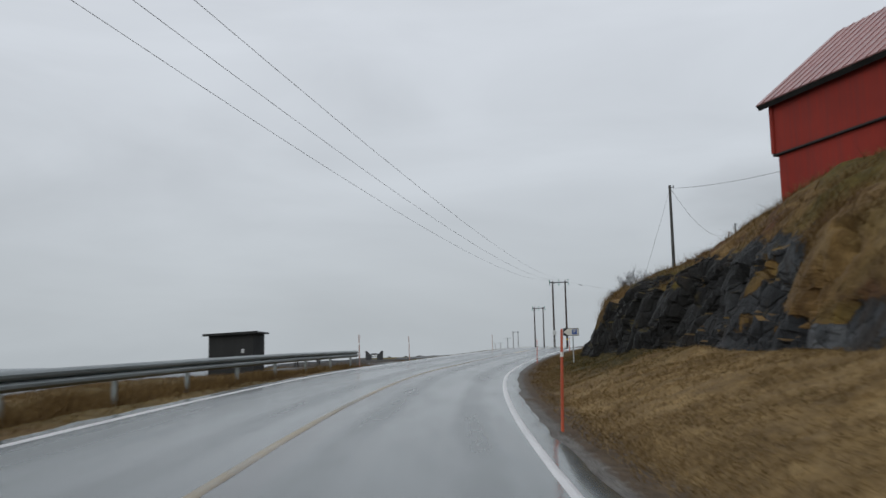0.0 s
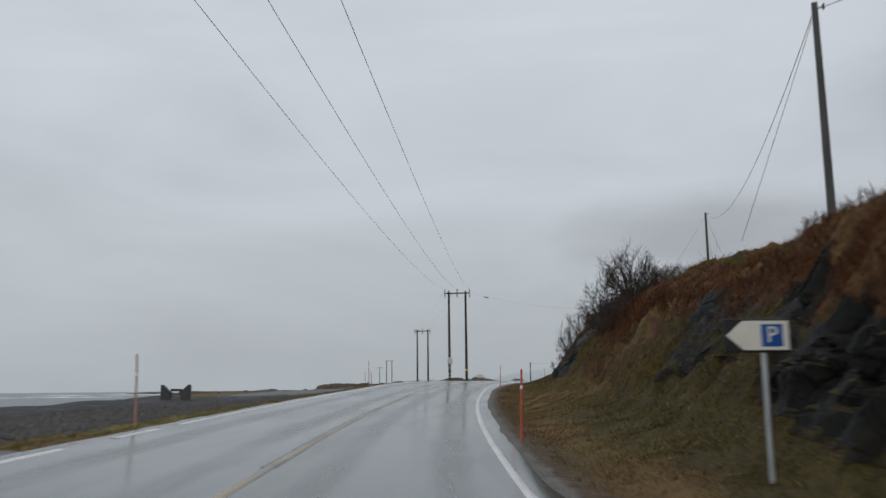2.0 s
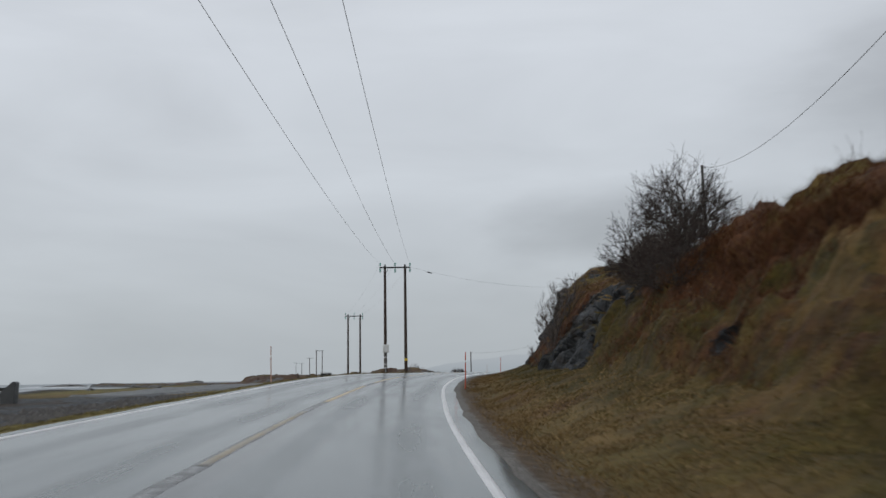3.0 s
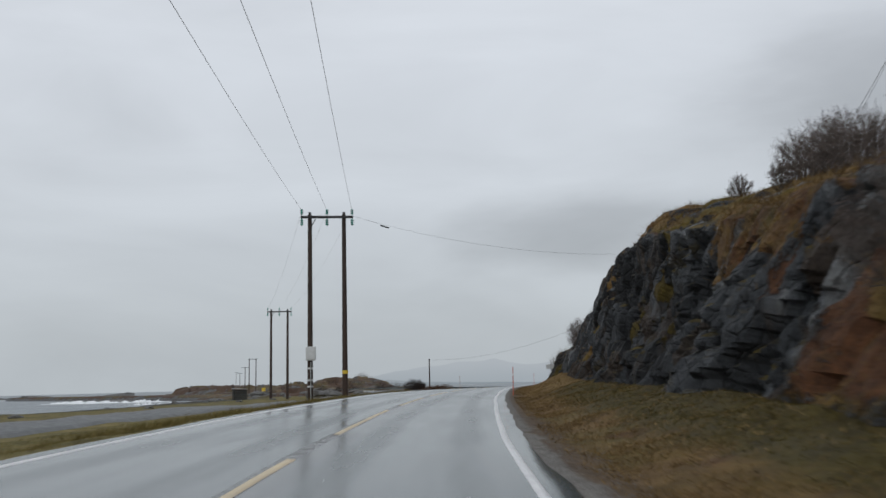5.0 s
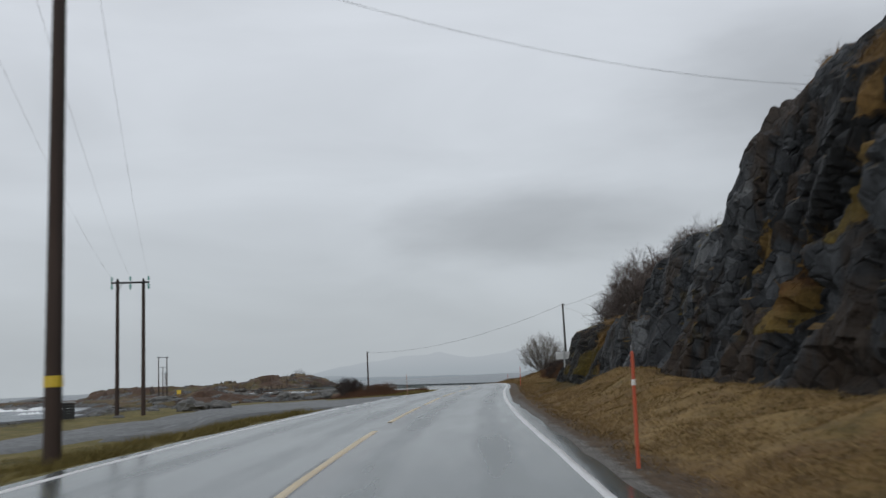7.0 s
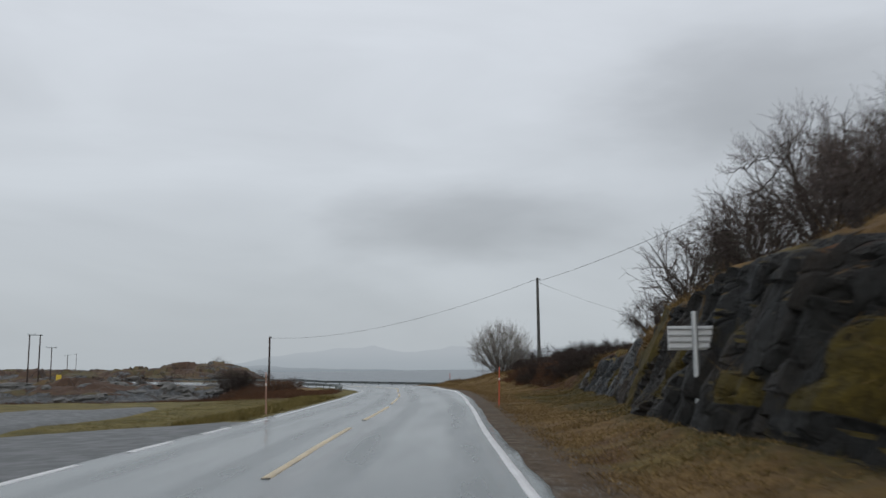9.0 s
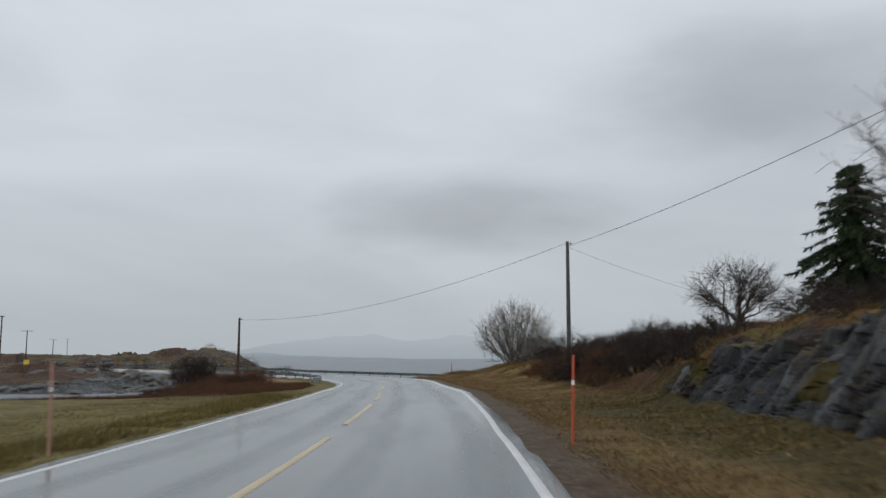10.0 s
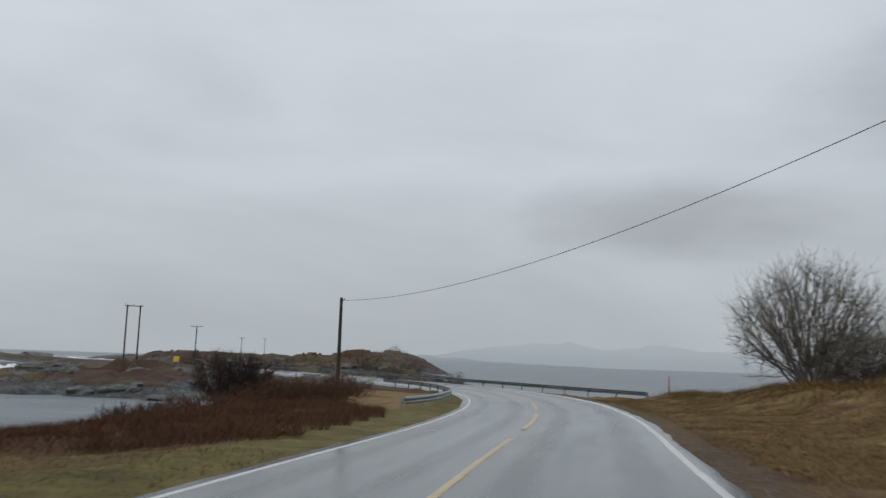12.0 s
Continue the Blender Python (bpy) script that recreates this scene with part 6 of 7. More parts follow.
def crowned(name, x, y, z, height, width, seed, label, category, limbs=18, kids=7, sprigs=9, twig_material=None, group="", trunk=0.0, squat=0.45, low=-0.25, rough=0.12, rise=0.3, bark=None):
    """A woody plant whose limbs fill a rounded crown of that height and width; trunk: bare height under it."""
    rng = np.random.default_rng(seed)
    H, R = height - trunk, width / 2
    mid = np.array([0, 0, trunk + squat * H])
    rad = np.array([R, R, (1 - squat) * H])
    wood, twigs = [], []
    base = np.array([0.0, 0, trunk])
    r0 = 0.008 + 0.011 * height
    if trunk:
        p = bent(rng, np.array([0, 0, -0.4]), base, 4, 0.0, 0.03 * height)
        wood += [(p[i], p[i + 1], r0 * (2.4 - 0.2 * i), r0 * (2.2 - 0.2 * i)) for i in range(4)]
        base = p[-1]
    lump = rng.uniform(0, 9, 3)

    def reach(d):
        k = 1 + rough * 2.6 * (float(fbm((d * 1.6 + lump)[None], 2, 5)[0]) - 0.5) + rng.normal(0, 0.4 * rough)
        q = mid + rad * d * k
        return np.array([q[0], q[1], max(q[2], trunk * 0.7 + 0.12)])

    for k in range(limbs):
        zc = low + (1 - low) * (k + 0.5) / limbs
        a = 2.39996 * k + rng.normal(0, 0.25)
        w = math.sqrt(max(1 - zc * zc, 0.0))
        d = np.array([math.cos(a) * w, math.sin(a) * w, zc])
        foot = base + np.array([rng.normal(0, 0.05 * R), rng.normal(0, 0.05 * R), -0.3 if not trunk else rng.uniform(-0.15, 0.1) * trunk])
        tip = reach(d)
        p = bent(rng, foot, mid + (tip - mid) * 0.92, 6, 0.14 * H * (1 - max(zc, 0)), 0.02 * height)
        wood += [(p[i], p[i + 1], r0 * (1 - 0.13 * i), r0 * (0.87 - 0.13 * i)) for i in range(6)]
        for _ in range(kids):
            i = int(rng.integers(1, 6))
            d2 = d + rng.normal(0, 0.42, 3)
            d2 /= np.linalg.norm(d2)
            start = p[i] + (p[i + 1] - p[i]) * rng.uniform(0, 1)
            q = bent(rng, start, reach(d2), 4, 0.02 * H, 0.015 * height)
            r1 = r0 * 0.34
            wood += [(q[j], q[j + 1], r1 * (1 - 0.2 * j), r1 * (0.8 - 0.2 * j) + 0.002) for j in range(4)]
            for _ in range(sprigs):
                j = int(rng.integers(0, 4))
                s0 = q[j] + (q[j + 1] - q[j]) * rng.uniform(0, 1)
                d3 = (q[-1] - mid) / rad + rng.normal(0, 0.75, 3) + np.array([0, 0, rise])
                d3 /= np.linalg.norm(d3)
                ln = min(R, H) * rng.uniform(0.14, 0.34)
                s1 = s0 + d3 * ln * 0.5
                s2 = s1 + (d3 + rng.normal(0, 0.35, 3) + np.array([0, 0, 0.15])) * ln * 0.5
                twigs += [(s0, s1, 0.0058, 0.0045), (s1, s2, 0.0045, 0.003)]
                s3 = s1 + (d3 + rng.normal(0, 0.7, 3)) * ln * 0.4
                twigs.append((s1, s3, 0.0042, 0.003))
    ob = thing(name, pose(x, y, z), label, category, group)
    v, f = join_tubes(wood, 5)
    tagged(part_raw("trunk" if trunk else "wood", v, f, bark or BARK, ob), kind="stuff")
    v, f = join_tubes(twigs, 3)
    tagged(part_raw("crown", v, f, twig_material or TWIG, ob, "fine bare winter twigs"), kind="stuff")
    return ob


def plant():
    # round shrub by the bend
    crowned("shrub", 47.4, 227.4, hill_place(234.3, 11.2)[2] - 0.1, 5.2, 6.1, 3, "large rounded bare grey-brown shrub on the roadside bank", "shrub", 32, 9, 8, TWIG_PALE, low=-0.15, squat=0.42, rise=1.5, bark=GREY_BARK)
    # dark hedge behind it and on the bank
    for k, (x, y, h, w) in enumerate(((50.6, 228.8, 2.5, 3.4), (53.0, 228.3, 2.9, 3.6), (55.6, 229.2, 2.7, 3.6), (58.4, 230.0, 2.9, 3.8), (61.4, 230.6, 2.8, 3.8), (52.0, 231.5, 2.6, 3.4), (64.5, 231.5, 3.0, 3.8))):
        crowned("bush", x, y, 3.35, h, w, 300 + k, "dense dark leafless hedge bush beside the round shrub", "bush", 16, 8, 9, BRUSH, "hedge behind the round shrub", low=-0.5, squat=0.5)
    # bushes over the first rock and on the slope
    for s, lat, h, w, seed in ((77.5, 9.2, 2.5, 2.6, 11), (80.6, 10.0, 1.1, 1.8, 12), (83.5, 10.2, 0.9, 1.8, 13), (79.0, 11.2, 2.0, 2.2, 14), (87.0, 10.6, 0.9, 1.6, 15), (75.6, 9.8, 1.9, 2.2, 16), (73.5, 9.0, 1.3, 2.2, 17)):
        q = hill_place(s, lat)
        crowned("shrub", q[0], q[1], q[2] - 0.1, h, w, seed, "bare dark shrub on the edge of the rock", "shrub", 16, 7, 8, BRUSH, "bare shrubs on the hill", low=-0.4)
    for s, lat, h, w, n, seed in ((46, 13.0, 1.3, 1.2, 8, 21), (48.5, 13.6, 1.1, 1.0, 8, 22), (64, 13.5, 1.0, 1.2, 8, 23), (72, 13.2, 1.9, 1.3, 9, 24), (93, 15.5, 1.6, 1.6, 10, 25), (33.0, 8.6, 0.8, 1.0, 8, 29), (38.6, 7.6, 0.7, 0.8, 7, 30)):
        q = hill_place(s, lat)
        bare_shrub("shrub", q[0], q[1], q[2], h, w, n, seed, "thin bare shrub standing in the heath", "shrub", 1, 2, group="bare shrubs on the hill")
    for k, (s, lat, h, w) in enumerate(((119.5, 13.2, 1.0, 0.9), (117.6, 14.2, 1.1, 0.9), (112.0, 14.6, 2.0, 2.4), (109.5, 14.0, 1.6, 2.0), (118.0, 16.2, 2.2, 2.6), (121.0, 16.8, 2.4, 2.8), (124.0, 17.6, 2.4, 3.0), (115.0, 15.8, 1.7, 2.2), (127.0, 18.4, 2.2, 2.6), (58.6, 18.9, 2.4, 1.9), (56.2, 19.6, 1.9, 1.5), (66.0, 17.2, 1.7, 2.0), (51.0, 19.8, 1.6, 1.4), (69.0, 16.6, 1.4, 1.6))):
        q = hill_place(s, lat)
        crowned("shrub", q[0], q[1], q[2] - 0.1, h, w, 170 + k, "upright bare shrub on the brow of the hill", "shrub", 14, 7, 8, group="bare shrubs on the brow", rise=0.8)
    q = hill_place(77.6, 10.4)
    crowned("tree", q[0], q[1], q[2] - 0.3, 3.3, 3.0, 19, "small bare dark tree above the bend in the rock", "tree", 16, 8, 10, BRUSH, trunk=0.8, rough=0.25, rise=0.8)
    for k, (s, lat, h, w) in enumerate(((92.6, 7.6, 2.2, 1.6), (94.4, 7.9, 2.6, 1.8), (96.0, 7.8, 2.0, 1.6), (94.8, 8.6, 2.0, 2.0), (93.4, 7.2, 1.6, 1.4), (97.2, 8.4, 1.5, 1.5), (97.6, 9.2, 1.4, 1.6))):
        q = hill_place(s, lat)
        crowned("shrub", q[0], q[1], q[2] - 0.2, h, w, 470 + k, "tangled bare brown shrub growing in the cleft of the rock", "shrub", 8, 5, 5, TWIG, "shrubs in the rock cleft", rise=0.9)
    # bushes at the end of the high rock
    for k, (s, lat, h, w) in enumerate(((154, 8.9, 2.1, 2.6), (156.6, 8.7, 1.9, 2.4), (158.6, 9.2, 1.6, 2.2), (152.4, 9.6, 1.9, 2.2), (150.0, 10.2, 1.4, 1.8))):
        q = hill_place(s, lat)
        crowned("shrub", q[0], q[1], q[2] - 0.1, h, w, 31 + k, "dense bare shrub on top of the rock cutting", "shrub", 18, 8, 8, TWIG, "bare shrubs on the rock")
    # grove above the lower cutting
    for k, (s, lat, h, w) in enumerate(((179.4, 10.7, 4.5, 3.9), (175.5, 11.6, 4.3, 4.2), (171.5, 12.0, 4.8, 4.2), (167, 11.8, 3.6, 3.4), (174, 14.8, 5.4, 4.6), (168.5, 15.0, 5.6, 4.6), (177.5, 18.5, 6.4, 5.0), (171, 19.0, 6.8, 5.2))):
        q = hill_place(s, lat)
        crowned("tree", q[0], q[1], q[2] - 0.1, 0.88 * h, w, 40 + k, "leafless dark-barked tree in the grove above the rock", "tree", 17 if k else 12, 9 if k else 7, 12 if k else 8, TWIG, "leafless trees above the rock", trunk=0.2 * h, low=-0.35, rough=0.2)
    for k, (s, lat, h, w) in enumerate(((173, 9.4, 1.8, 2.2), (178, 10.2, 1.8, 2.2), (168, 9.4, 2.0, 2.2), (183, 10.8, 1.0, 2.0), (164, 9.4, 1.8, 2.0), (188, 12.4, 1.3, 2.4), (192, 14.2, 1.3, 2.4))):
        q = hill_place(s, lat)
        crowned("shrub", q[0], q[1], q[2] - 0.1, h, w, 60 + k, "tangled bare undergrowth shrub above the rock", "shrub", 14, 6, 7, BRUSH, "undergrowth above the rock")
    spruce(48.5, 191.2, hill_place(201.0, 20.6)[2], 7.5, 71, "dark green spruce among leafless trees")
    crowned("tree", 47.6, 198.3, hill_place(207.6, 18.0)[2] - 0.1, 4.0, 4.3, 73, "small crooked leafless tree on the bank", "tree", 16, 9, 12, BRUSH, trunk=0.9, low=-0.2, rough=0.3)
    # low brush along the top of the bank
    for k in range(15):
        s = 194 + 2.7 * k
        q = hill_place(s, 11.4 + 2.2 * ((k * 7) % 5) / 5)
        crowned("bush", q[0], q[1], q[2] - 0.15, 0.5 + 0.45 * ((k * 5) % 4) / 4, 2.8 + 0.8 * (k % 3), 80 + k, "low dark leafless bush along the bank top", "bush", 14, 8, 12, BRUSH, "bushes along the bank", low=-0.5)
    for k in range(9):
        s = 189.5 + 1.7 * k
        q = hill_place(s, 9.5 + 1.2 * (k % 2))
        crowned("bush", q[0], q[1], q[2] - 0.15, 0.75 + 0.2 * (k % 3), 2.3, 430 + k, "dark tangled leafless bush on the slope of the bank", "bush", 15, 9, 13, BRUSH, "bushes on the bank slope", low=-0.5)
    for k in range(6):
        s = 198 + 2.5 * k
        q = hill_place(s, 8.9 + 0.7 * (k % 2))
        crowned("bush", q[0], q[1], q[2] - 0.15, 0.65 + 0.25 * (k % 3), 2.8, 100 + k, "dark red-brown brush at the foot of the bank", "bush", 16, 9, 13, BRUSH if k % 3 == 2 else RUST, "brush at the bank foot", low=-0.5)
    # brush by the inlet
    for k, (x, y, h, w) in enumerate(((17.9, 230.6, 1.2, 2.2), (19.4, 231.2, 1.5, 2.6), (20.7, 232.0, 1.2, 2.2), (21.9, 239.0, 2.7, 2.8), (23.2, 239.8, 2.2, 2.4), (16.6, 230.0, 0.9, 1.8))):
        crowned("bush", x, y, max(land_z(x, y), -0.4) - 0.1, h, w, 120 + k, "dense dark leafless bush at the inlet shore", "bush", 20, 10, 15, BRUSH, "brush at the inlet", low=-0.5, squat=0.5)
    rng = np.random.default_rng(4)
    for k in range(20):
        x = 20.5 + 0.42 * k
        y = 226 + 0.8 * k + rng.uniform(-2, 6)
        h = rng.uniform(0.5, 0.95)
        if abs(x - 27.3) < 1.2 and abs(y - 253.5) < 1.5:
            continue
        s, lat, _ = road_coords(np.array([x]), np.array([y]))
        if lat[0] > -6.5:
            continue
        crowned("bush", x, y, max(land_z(x, y), -0.4) - 0.15, h + 0.4 * (k > 8), rng.uniform(2.0, 3.2), 220 + k, "rust-brown winter brush on the inlet slope", "bush", 12, 6, 8, RUST, "rust-brown brush on the slope", low=-0.6)
    for k, (x, y, h) in enumerate(((32, 300, 1.8), (36, 310, 1.6), (41, 330, 2.4), (30, 335, 2.0), (12, 300, 1.4), (20, 345, 2.4), (-2, 345, 1.8), (45, 350, 2.2), (8, 318, 1.8), (24, 316, 2.2), (16, 330, 2.4), (2, 332, 1.6), (28, 352, 2.8), (38, 365, 3.0), (10, 358, 2.2), (41, 598, 3.6), (45, 602, 3.2), (33, 560, 4.0), (20, 520, 3.5))):
        crowned("bush", x, y, max(land_z(x, y), 0.0) - 0.1, h, h * 1.8, 140 + k, "dark leafless brush on the far rocky shore", "bush", 14, 6, 7, BRUSH, "brush on the far shore", low=-0.5)



plant()


# ---------------------------------------------------------------- shore rocks and surf
def boulder(name, x, y, z, sx, sy, sz, seed, label, group):
    bm = bmesh.new()
    bmesh.ops.create_icosphere(bm, subdivisions=3, radius=1.0)
    co = np.array([v.co for v in bm.verts])
    d = 0.72 + 0.42 * blocks(co * 1.5 + seed * 3.1, seed) + 0.12 * (fbm(co * 3.0 + seed, 2, seed) - 0.5)
    for v, k in zip(bm.verts, d):
        v.co = Vector((v.co.x * k * sx, v.co.y * k * sy, v.co.z * k * sz))
    me = bpy.data.meshes.new(name)
    bm.to_mesh(me)
    bm.free()
    me.materials.append(SHORE_ROCK)
    ob = new(name, me)
    ob.matrix_basis = pose(x, y, z, 0, 0, seed * 37 % 360)
    return tagged(ob, label, "rock", group)


def build_rocks():
    rng = np.random.default_rng(5)
    for k in range(80):
        x = rng.uniform(-30, 26)
        y = 274 + rng.uniform(0, 26) + abs(x) * 0.25
        z = land_z(x, y)
        if z < -1.2:
            continue
        w = rng.uniform(0.5, 1.7)
        boulder("shore_rock", x, y, max(z, -0.4) - 0.1, w * rng.uniform(0.9, 1.8), w, w * rng.uniform(0.4, 0.75), 200 + k, "rounded grey rock on the far inlet shore", "rocks on the far shore")
    for k in range(26):
        x, y = rng.uniform(-10, 60), rng.uniform(330, 430)
        z = land_z(x, y)
        if z < 0.3:
            continue
        w = rng.uniform(0.8, 2.2)
        boulder("shore_rock", x, y, z, w * 1.3, w, w * 0.5, 300 + k, "pale bare rock among heather on the point", "rocks on the point")
    for k in range(40):
        s = rng.uniform(58, 205)
        p = at_road(s, -rng.uniform(24, 40))
        z = land_z(float(p[0]), float(p[1]))
        if z < -0.9:
            continue
        w = rng.uniform(0.2, 0.6)
        boulder("shore_rock", float(p[0]), float(p[1]), z, w * 1.2, w, w * 0.5, 400 + k, "wet dark beach rock on the sea shore", "rocks on the beach")


def build_skerries():
    for k, (x, y, sx, sz) in enumerate(((-118, 724, 20, 3.6), (-132, 730, 14, 2.4), (-196, 800, 26, 3.0), (-240, 830, 20, 2.4), (-66, 424, 9, 1.3))):
        boulder("skerry", x, y, -1.0, sx, 7.0, sz, 600 + k, "low dark skerry in the surf", "skerries off the shore")


def build_heap():
    for k, (x, y, w) in enumerate(((3.4, 186.5, 1.5), (5.4, 187.2, 1.2))):
        boulder("shore_rock", x, y, land_z(x, y) + 0.15, w, w * 0.7, w * 0.5, 500 + k, "low dark rounded rock at the edge of the parking area", "rocks on the shore grass")


build_heap()
build_skerries()


def build_surf():
    """Broken white water: ragged ridges of foam off the shore."""
    rng = np.random.default_rng(12)
    V, F = [], []
    lines = [(-60, 404, 34, 3.0, 1.5), (-74, 416, 30, 2.4, 1.2), (-48, 392, 16, 2.0, 1.3), (-40, 340, 10, 1.2, 0.7), (-150, 705, 90, 2.0, 0.9), (-205, 700, 60, 1.6, 0.6), (-120, 640, 40, 2.0, 0.9), (-34, 362, 12, 1.0, 0.5)]
    for k in range(8):
        lines.append((rng.uniform(-330, -120), rng.uniform(430, 900), rng.uniform(25, 90), rng.uniform(1.5, 3.5), rng.uniform(0.3, 0.7)))
    for cx, cy, ln, wd, tall in lines:
        a = rng.normal(-0.15, 0.15)
        n = 44
        lift = 0.0
        for i in range(n):
            t = i / (n - 1) - 0.5
            fade = 1 - (2 * t) ** 2
            lift = 0.5 * lift + 0.5 * max(rng.uniform(-0.5, 1.7), 0.0)
            ww = wd * fade * rng.uniform(0.4, 1.0) + 0.05
            x = cx + math.cos(a) * t * ln
            y = cy + math.sin(a) * t * ln + rng.normal(0, 0.25 * wd)
            z = -0.47 + tall * fade * lift * 0.7
            b = len(V)
            V += [(x, y - ww, -0.485), (x, y - 0.3 * ww, z * 0.8 - 0.09), (x, y, z), (x, y + ww, -0.485)]
            if i:
                F += [(b - 4, b, b + 1, b - 3), (b - 3, b + 1, b + 2, b - 2), (b - 2, b + 2, b + 3, b - 1)]
    ob = new("surf", mesh_of("surf", V, F, [FOAM], True))
    tagged(ob, "broken white surf on the grey sea", "surf", kind="stuff")


build_rocks()
build_surf()


# ---------------------------------------------------------------- grass
def blades(name, roots, heights, material, label, rng, wide=0.02, lean=0.5):
    """One triangle a blade, leaning with the wind and by chance."""
    n = len(roots)
    a = rng.uniform(0, 2 * np.pi, n)
    w = wide * rng.uniform(0.6, 1.4, n)
    o = np.stack([np.cos(a) * w, np.sin(a) * w, 0 * a], 1)
    tip = roots + np.stack([rng.normal(0.12, lean, n) * heights, rng.normal(-0.1, lean, n) * heights, heights * rng.uniform(0.5, 1.0, n)], 1)
    v = np.stack([roots - o, roots + o, tip], 1).reshape(-1, 3)
    me = bpy.data.meshes.new(name)
    me.vertices.add(3 * n)
    me.vertices.foreach_set("co", v.reshape(-1))
    me.loops.add(3 * n)
    me.loops.foreach_set("vertex_index", np.arange(3 * n, dtype=np.int32))
    me.polygons.add(n)
    me.polygons.foreach_set("loop_start", np.arange(0, 3 * n, 3, dtype=np.int32))
    me.materials.append(material)
    me.validate()
    me.update()
    ob = new(name, me)
    return tagged(ob, label, "grass", kind="stuff")


def on_sheet(P3, weight, n, rng):
    """n random places on a sheet, by weight of its cells."""
    cell = P3[:-1, :-1]
    area = np.linalg.norm(np.cross(P3[1:, :-1] - cell, P3[:-1, 1:] - cell), axis=-1) * weight[:-1, :-1]
    pick = rng.choice(area.size, n, p=area.ravel() / area.sum())
    i, j = np.unravel_index(pick, area.shape)
    u, v = rng.uniform(0, 1, (n, 1)), rng.uniform(0, 1, (n, 1))
    return P3[i, j] * (1 - u) * (1 - v) + P3[i + 1, j] * u * (1 - v) + P3[i, j + 1] * (1 - u) * v + P3[i + 1, j + 1] * u * v


def pebbles(name, roots, low, high, label, category, rng, material):
    """Loose angular stones, one eight-sided lump each."""
    n = len(roots)
    size = (low + (high - low) * rng.uniform(0, 1, (n, 1, 1)) ** 2.2) * rng.uniform(0.6, 1.3, (n, 6, 1))
    octa = np.array([(1, 0, 0), (0, 1, 0), (-1, 0, 0), (0, -1, 0), (0, 0, 0.7), (0, 0, -0.5)], float)
    ang = rng.uniform(0, 6.28, n)
    cs, sn = np.cos(ang)[:, None], np.sin(ang)[:, None]
    shape = np.stack([octa[:, 0] * cs - octa[:, 1] * sn, octa[:, 0] * sn + octa[:, 1] * cs, octa[:, 2] + 0 * cs], -1) * size + roots[:, None]
    tri = np.array([(0, 1, 4), (1, 2, 4), (2, 3, 4), (3, 0, 4), (1, 0, 5), (2, 1, 5), (3, 2, 5), (0, 3, 5)])
    faces = (tri[None] + 6 * np.arange(n)[:, None, None]).reshape(-1, 3)
    ob = new(name, mesh_of(name, shape.reshape(-1, 3), faces.tolist(), [material]))
    return tagged(ob, label, category, kind="stuff")


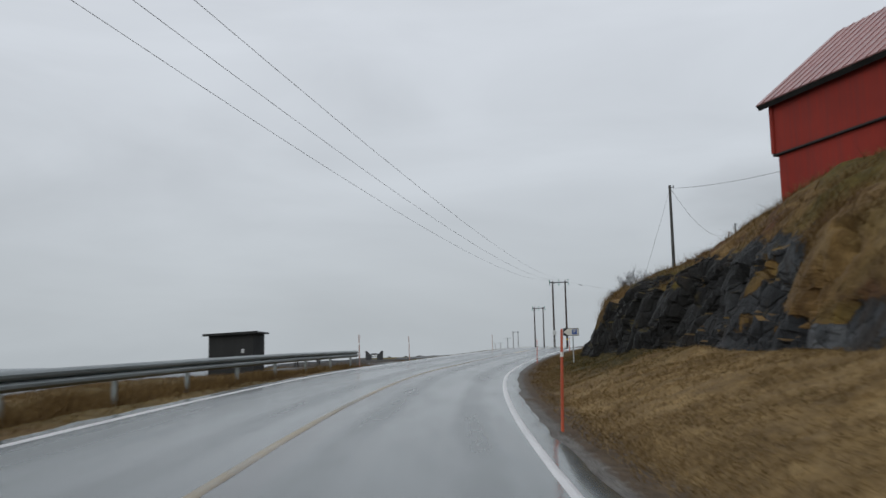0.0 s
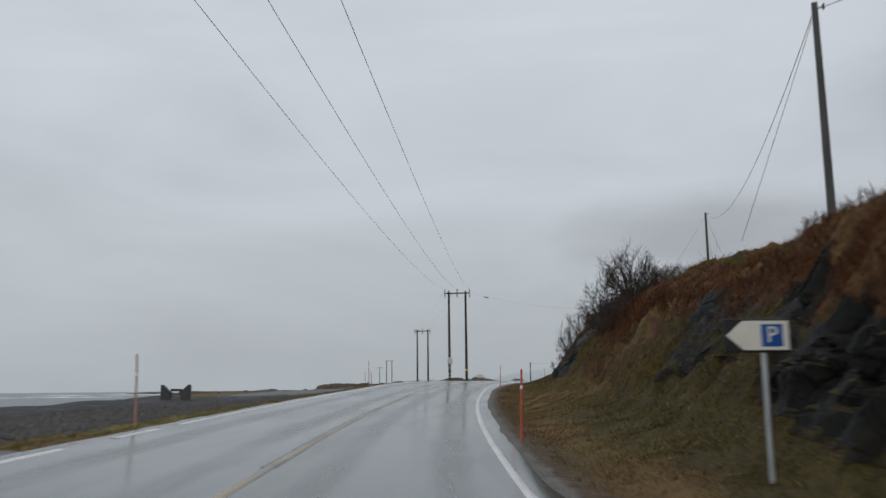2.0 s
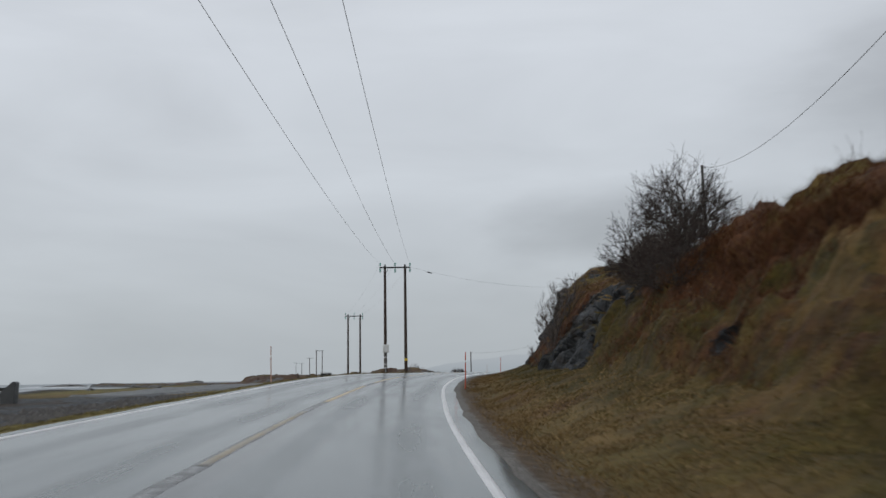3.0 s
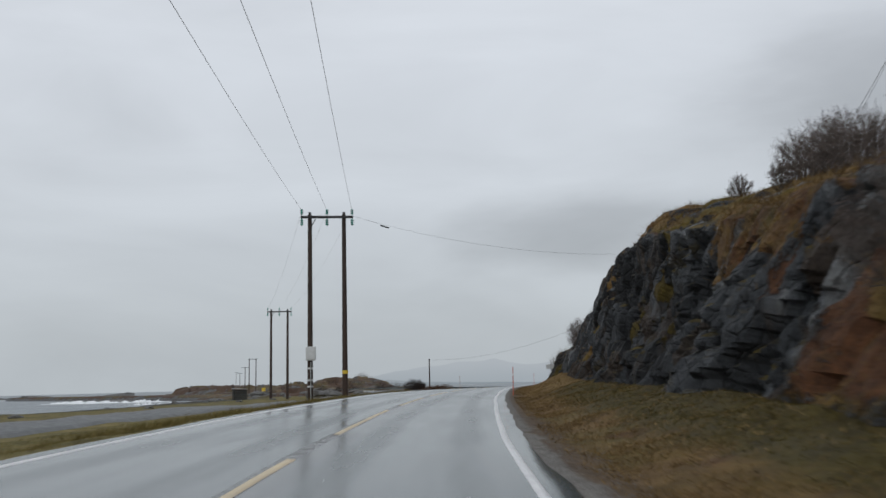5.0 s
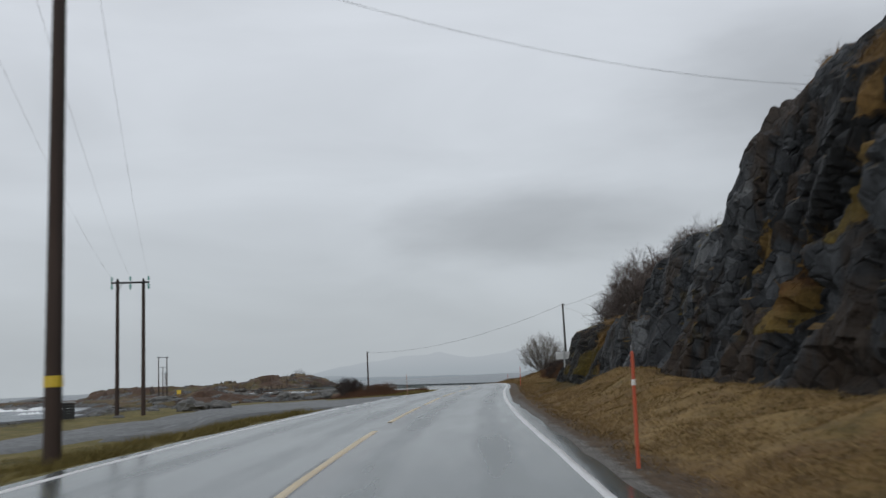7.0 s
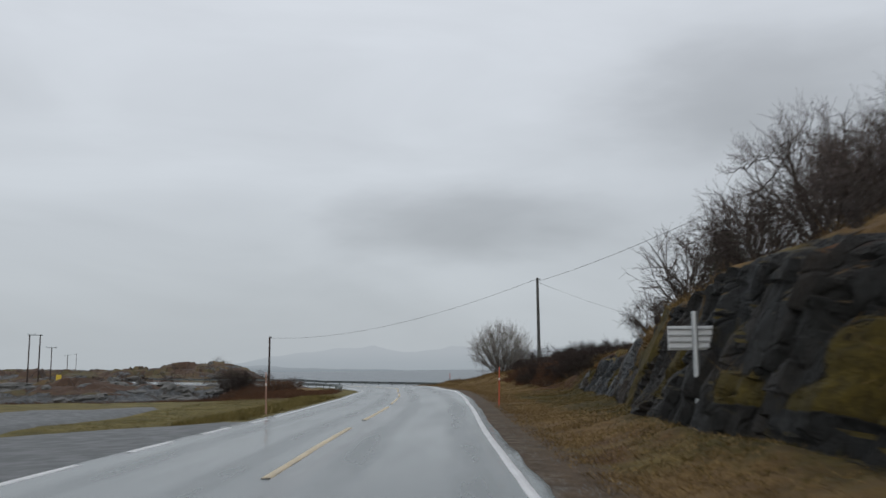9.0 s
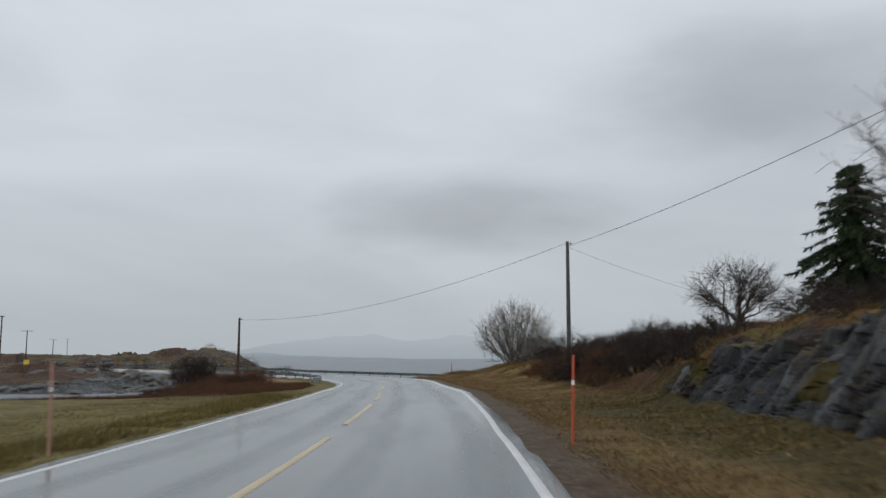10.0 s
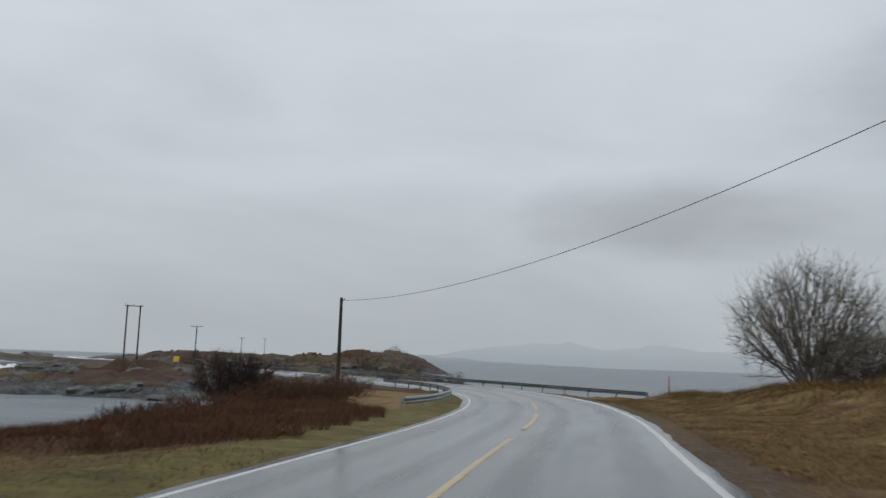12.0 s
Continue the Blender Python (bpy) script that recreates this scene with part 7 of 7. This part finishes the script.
def build_grass():
    rng = np.random.default_rng(77)
    P3, rock, V, S = HILL_SHEET
    bare = np.clip(1 - 1.6 * rock, 0, 1)
    clump = sstep(fbm(P3.reshape(-1, 3) / 0.8, 3, 33), 0.38, 0.6).reshape(S.shape)
    seen = (S > -4) & (S < 246)
    moss = MOSS[0]
    dry = np.clip(1 - 1.1 * moss - 0.7 * MOSS[1], 0.04, 1)
    verge = bare * (sstep(V, 0.5, 1.6) * (V < 4.3)) * seen * (0.25 + clump)
    slope = bare * ((V >= 4.3) & (V < 6.4)) * seen * (0.15 + clump) * (1 + 2.5 * sstep(V, 4.8, 4.95) * (1 - sstep(V, 5.1, 5.4)))
    r = on_sheet(P3, verge * dry, 200000, rng)
    blades("grass", r, rng.uniform(0.03, 0.10, len(r)), STRAW, "flattened straw-brown winter grass", rng, 0.006, 1.0)
    r = on_sheet(P3, verge * moss, 90000, rng)
    blades("moss_grass", r, rng.uniform(0.03, 0.10, len(r)), OLIVE, "damp olive moss and short grass", rng, 0.007, 0.7)
    straw = MOSS[1]
    r = on_sheet(P3, verge * straw, 130000, rng)
    blades("pale_grass", r, rng.uniform(0.03, 0.11, len(r)), PALE_STRAW, "pale tan dead grass on the verge", rng, 0.006, 1.0)
    gravel = ((V > 0.1) & (V < 1.7)) * seen * (0.15 + clump)
    pebbles("shoulder_gravel", on_sheet(P3, gravel, 9000, rng), 0.008, 0.026, "loose grey gravel along the road edge", "gravel", rng, GRAVEL)
    PV, SV, LV, st = VERGE
    pebbles("beach_stones", on_sheet(PV, st * (SV > 50) * (SV < 104), 5000, rng), 0.04, 0.22, "dark wet beach stones below the road verge", "stones", rng, BEACH)
    r = on_sheet(PV, (LV < -(sea_lane(SV) + 0.35)) * (LV > -12.4) * np.clip(1 - 1.3 * st, 0, 1) * (SV > -4) * (SV < 214), 150000, rng)
    r, old = r[road_coords(r[:, 0], r[:, 1])[0] > 50], r[road_coords(r[:, 0], r[:, 1])[0] <= 50]
    blades("shore_grass", old, rng.uniform(0.06, 0.22, len(old)), STRAW, "dead tan grass under the guardrail", rng, 0.008, 0.7)
    r2 = on_sheet(PV, (LV < -4.0) * (LV > -6.4) * (SV > -4) * (SV < 41) * (0.15 + sstep(fbm(PV.reshape(-1, 3) / 0.9, 3, 83), 0.4, 0.6).reshape(SV.shape)), 42000, rng)
    blades("rough_grass", r2, rng.uniform(0.15, 0.42, len(r2)), STRAW, "knee-high dead grass hiding the guardrail posts", rng, 0.009, 0.35)
    r3 = on_sheet(PV, (LV < -(sea_lane(SV) + 0.6)) * (LV > -(sea_lane(SV) + 3.2)) * (SV > 100) * (SV < 206) * ((SV < 150) | (SV > 174)) * (0.1 + sstep(fbm(PV.reshape(-1, 3) / 1.1, 3, 89), 0.42, 0.6).reshape(SV.shape)), 45000, rng)
    blades("fringe_grass", r3, rng.uniform(0.10, 0.30, len(r3)), LAWN, "tall yellow-brown grass fringe on the sea side", rng, 0.008, 0.4)
    blades("verge_grass", r, rng.uniform(0.03, 0.11, len(r)), LAWN, "yellow-green winter grass along the sea side", rng, 0.008, 0.7)
    gx, gy = np.meshgrid(np.arange(4, 36, 0.5), np.arange(208, 256, 0.5))
    gz, gs, gl = land_height(gx.ravel(), gy.ravel())
    G3 = np.stack([gx, gy, np.maximum(gz, -1).reshape(gx.shape)], -1)
    edge = 209.5 + 2.0 * (fbm(np.stack([gx.ravel(), 0 * gs, 0 * gs], 1) / 3.0, 2, 7) - 0.5)
    wt = ((gl < -5.2 - 4.5 * sstep(gy.ravel(), 222, 238)) & (gz > -0.45)).reshape(gx.shape) * sstep(gy.ravel(), edge, edge + 2.5).reshape(gx.shape) * (0.2 + sstep(fbm(G3.reshape(-1, 3) / 1.6, 3, 57), 0.4, 0.6).reshape(gx.shape))
    r = on_sheet(G3, wt, 160000, rng)
    blades("slope_brush", r, rng.uniform(0.15, 0.42, len(r)), RUST, "knee-high rust-brown brush on the inlet slope", rng, 0.009, 0.5)
    heathland = ((S > 45) & (S < 82)) | ((S > 192) & (S < 216))
    r = on_sheet(P3, slope * np.where(heathland, 0.3, 1.0) * np.clip(1.2 - moss, 0.1, 1), 130000, rng)
    blades("hill_grass", r, rng.uniform(0.12, 0.38, len(r)), STRAW, "long dead grass on the hill", rng, 0.009, 0.7)
    heath = slope * (((S > 43) & (S < 80)) | ((S > 188) & (S < 222)))
    heath = heath + bare * ((V > 3.8) & (V < 5.2)) * (((S > 43) & (S < 79)) | (S > 190)) * (S < 222)
    r = on_sheet(P3, heath * np.clip(1.1 - moss, 0.1, 1) * sstep(fbm(P3.reshape(-1, 3) / 4.0, 3, 37), 0.36, 0.56).reshape(S.shape), 130000, rng)
    blades("heather", r, rng.uniform(0.10, 0.32, len(r)), HEATHER, "red-brown winter heather and bracken", rng, 0.008, 0.6)


build_grass()
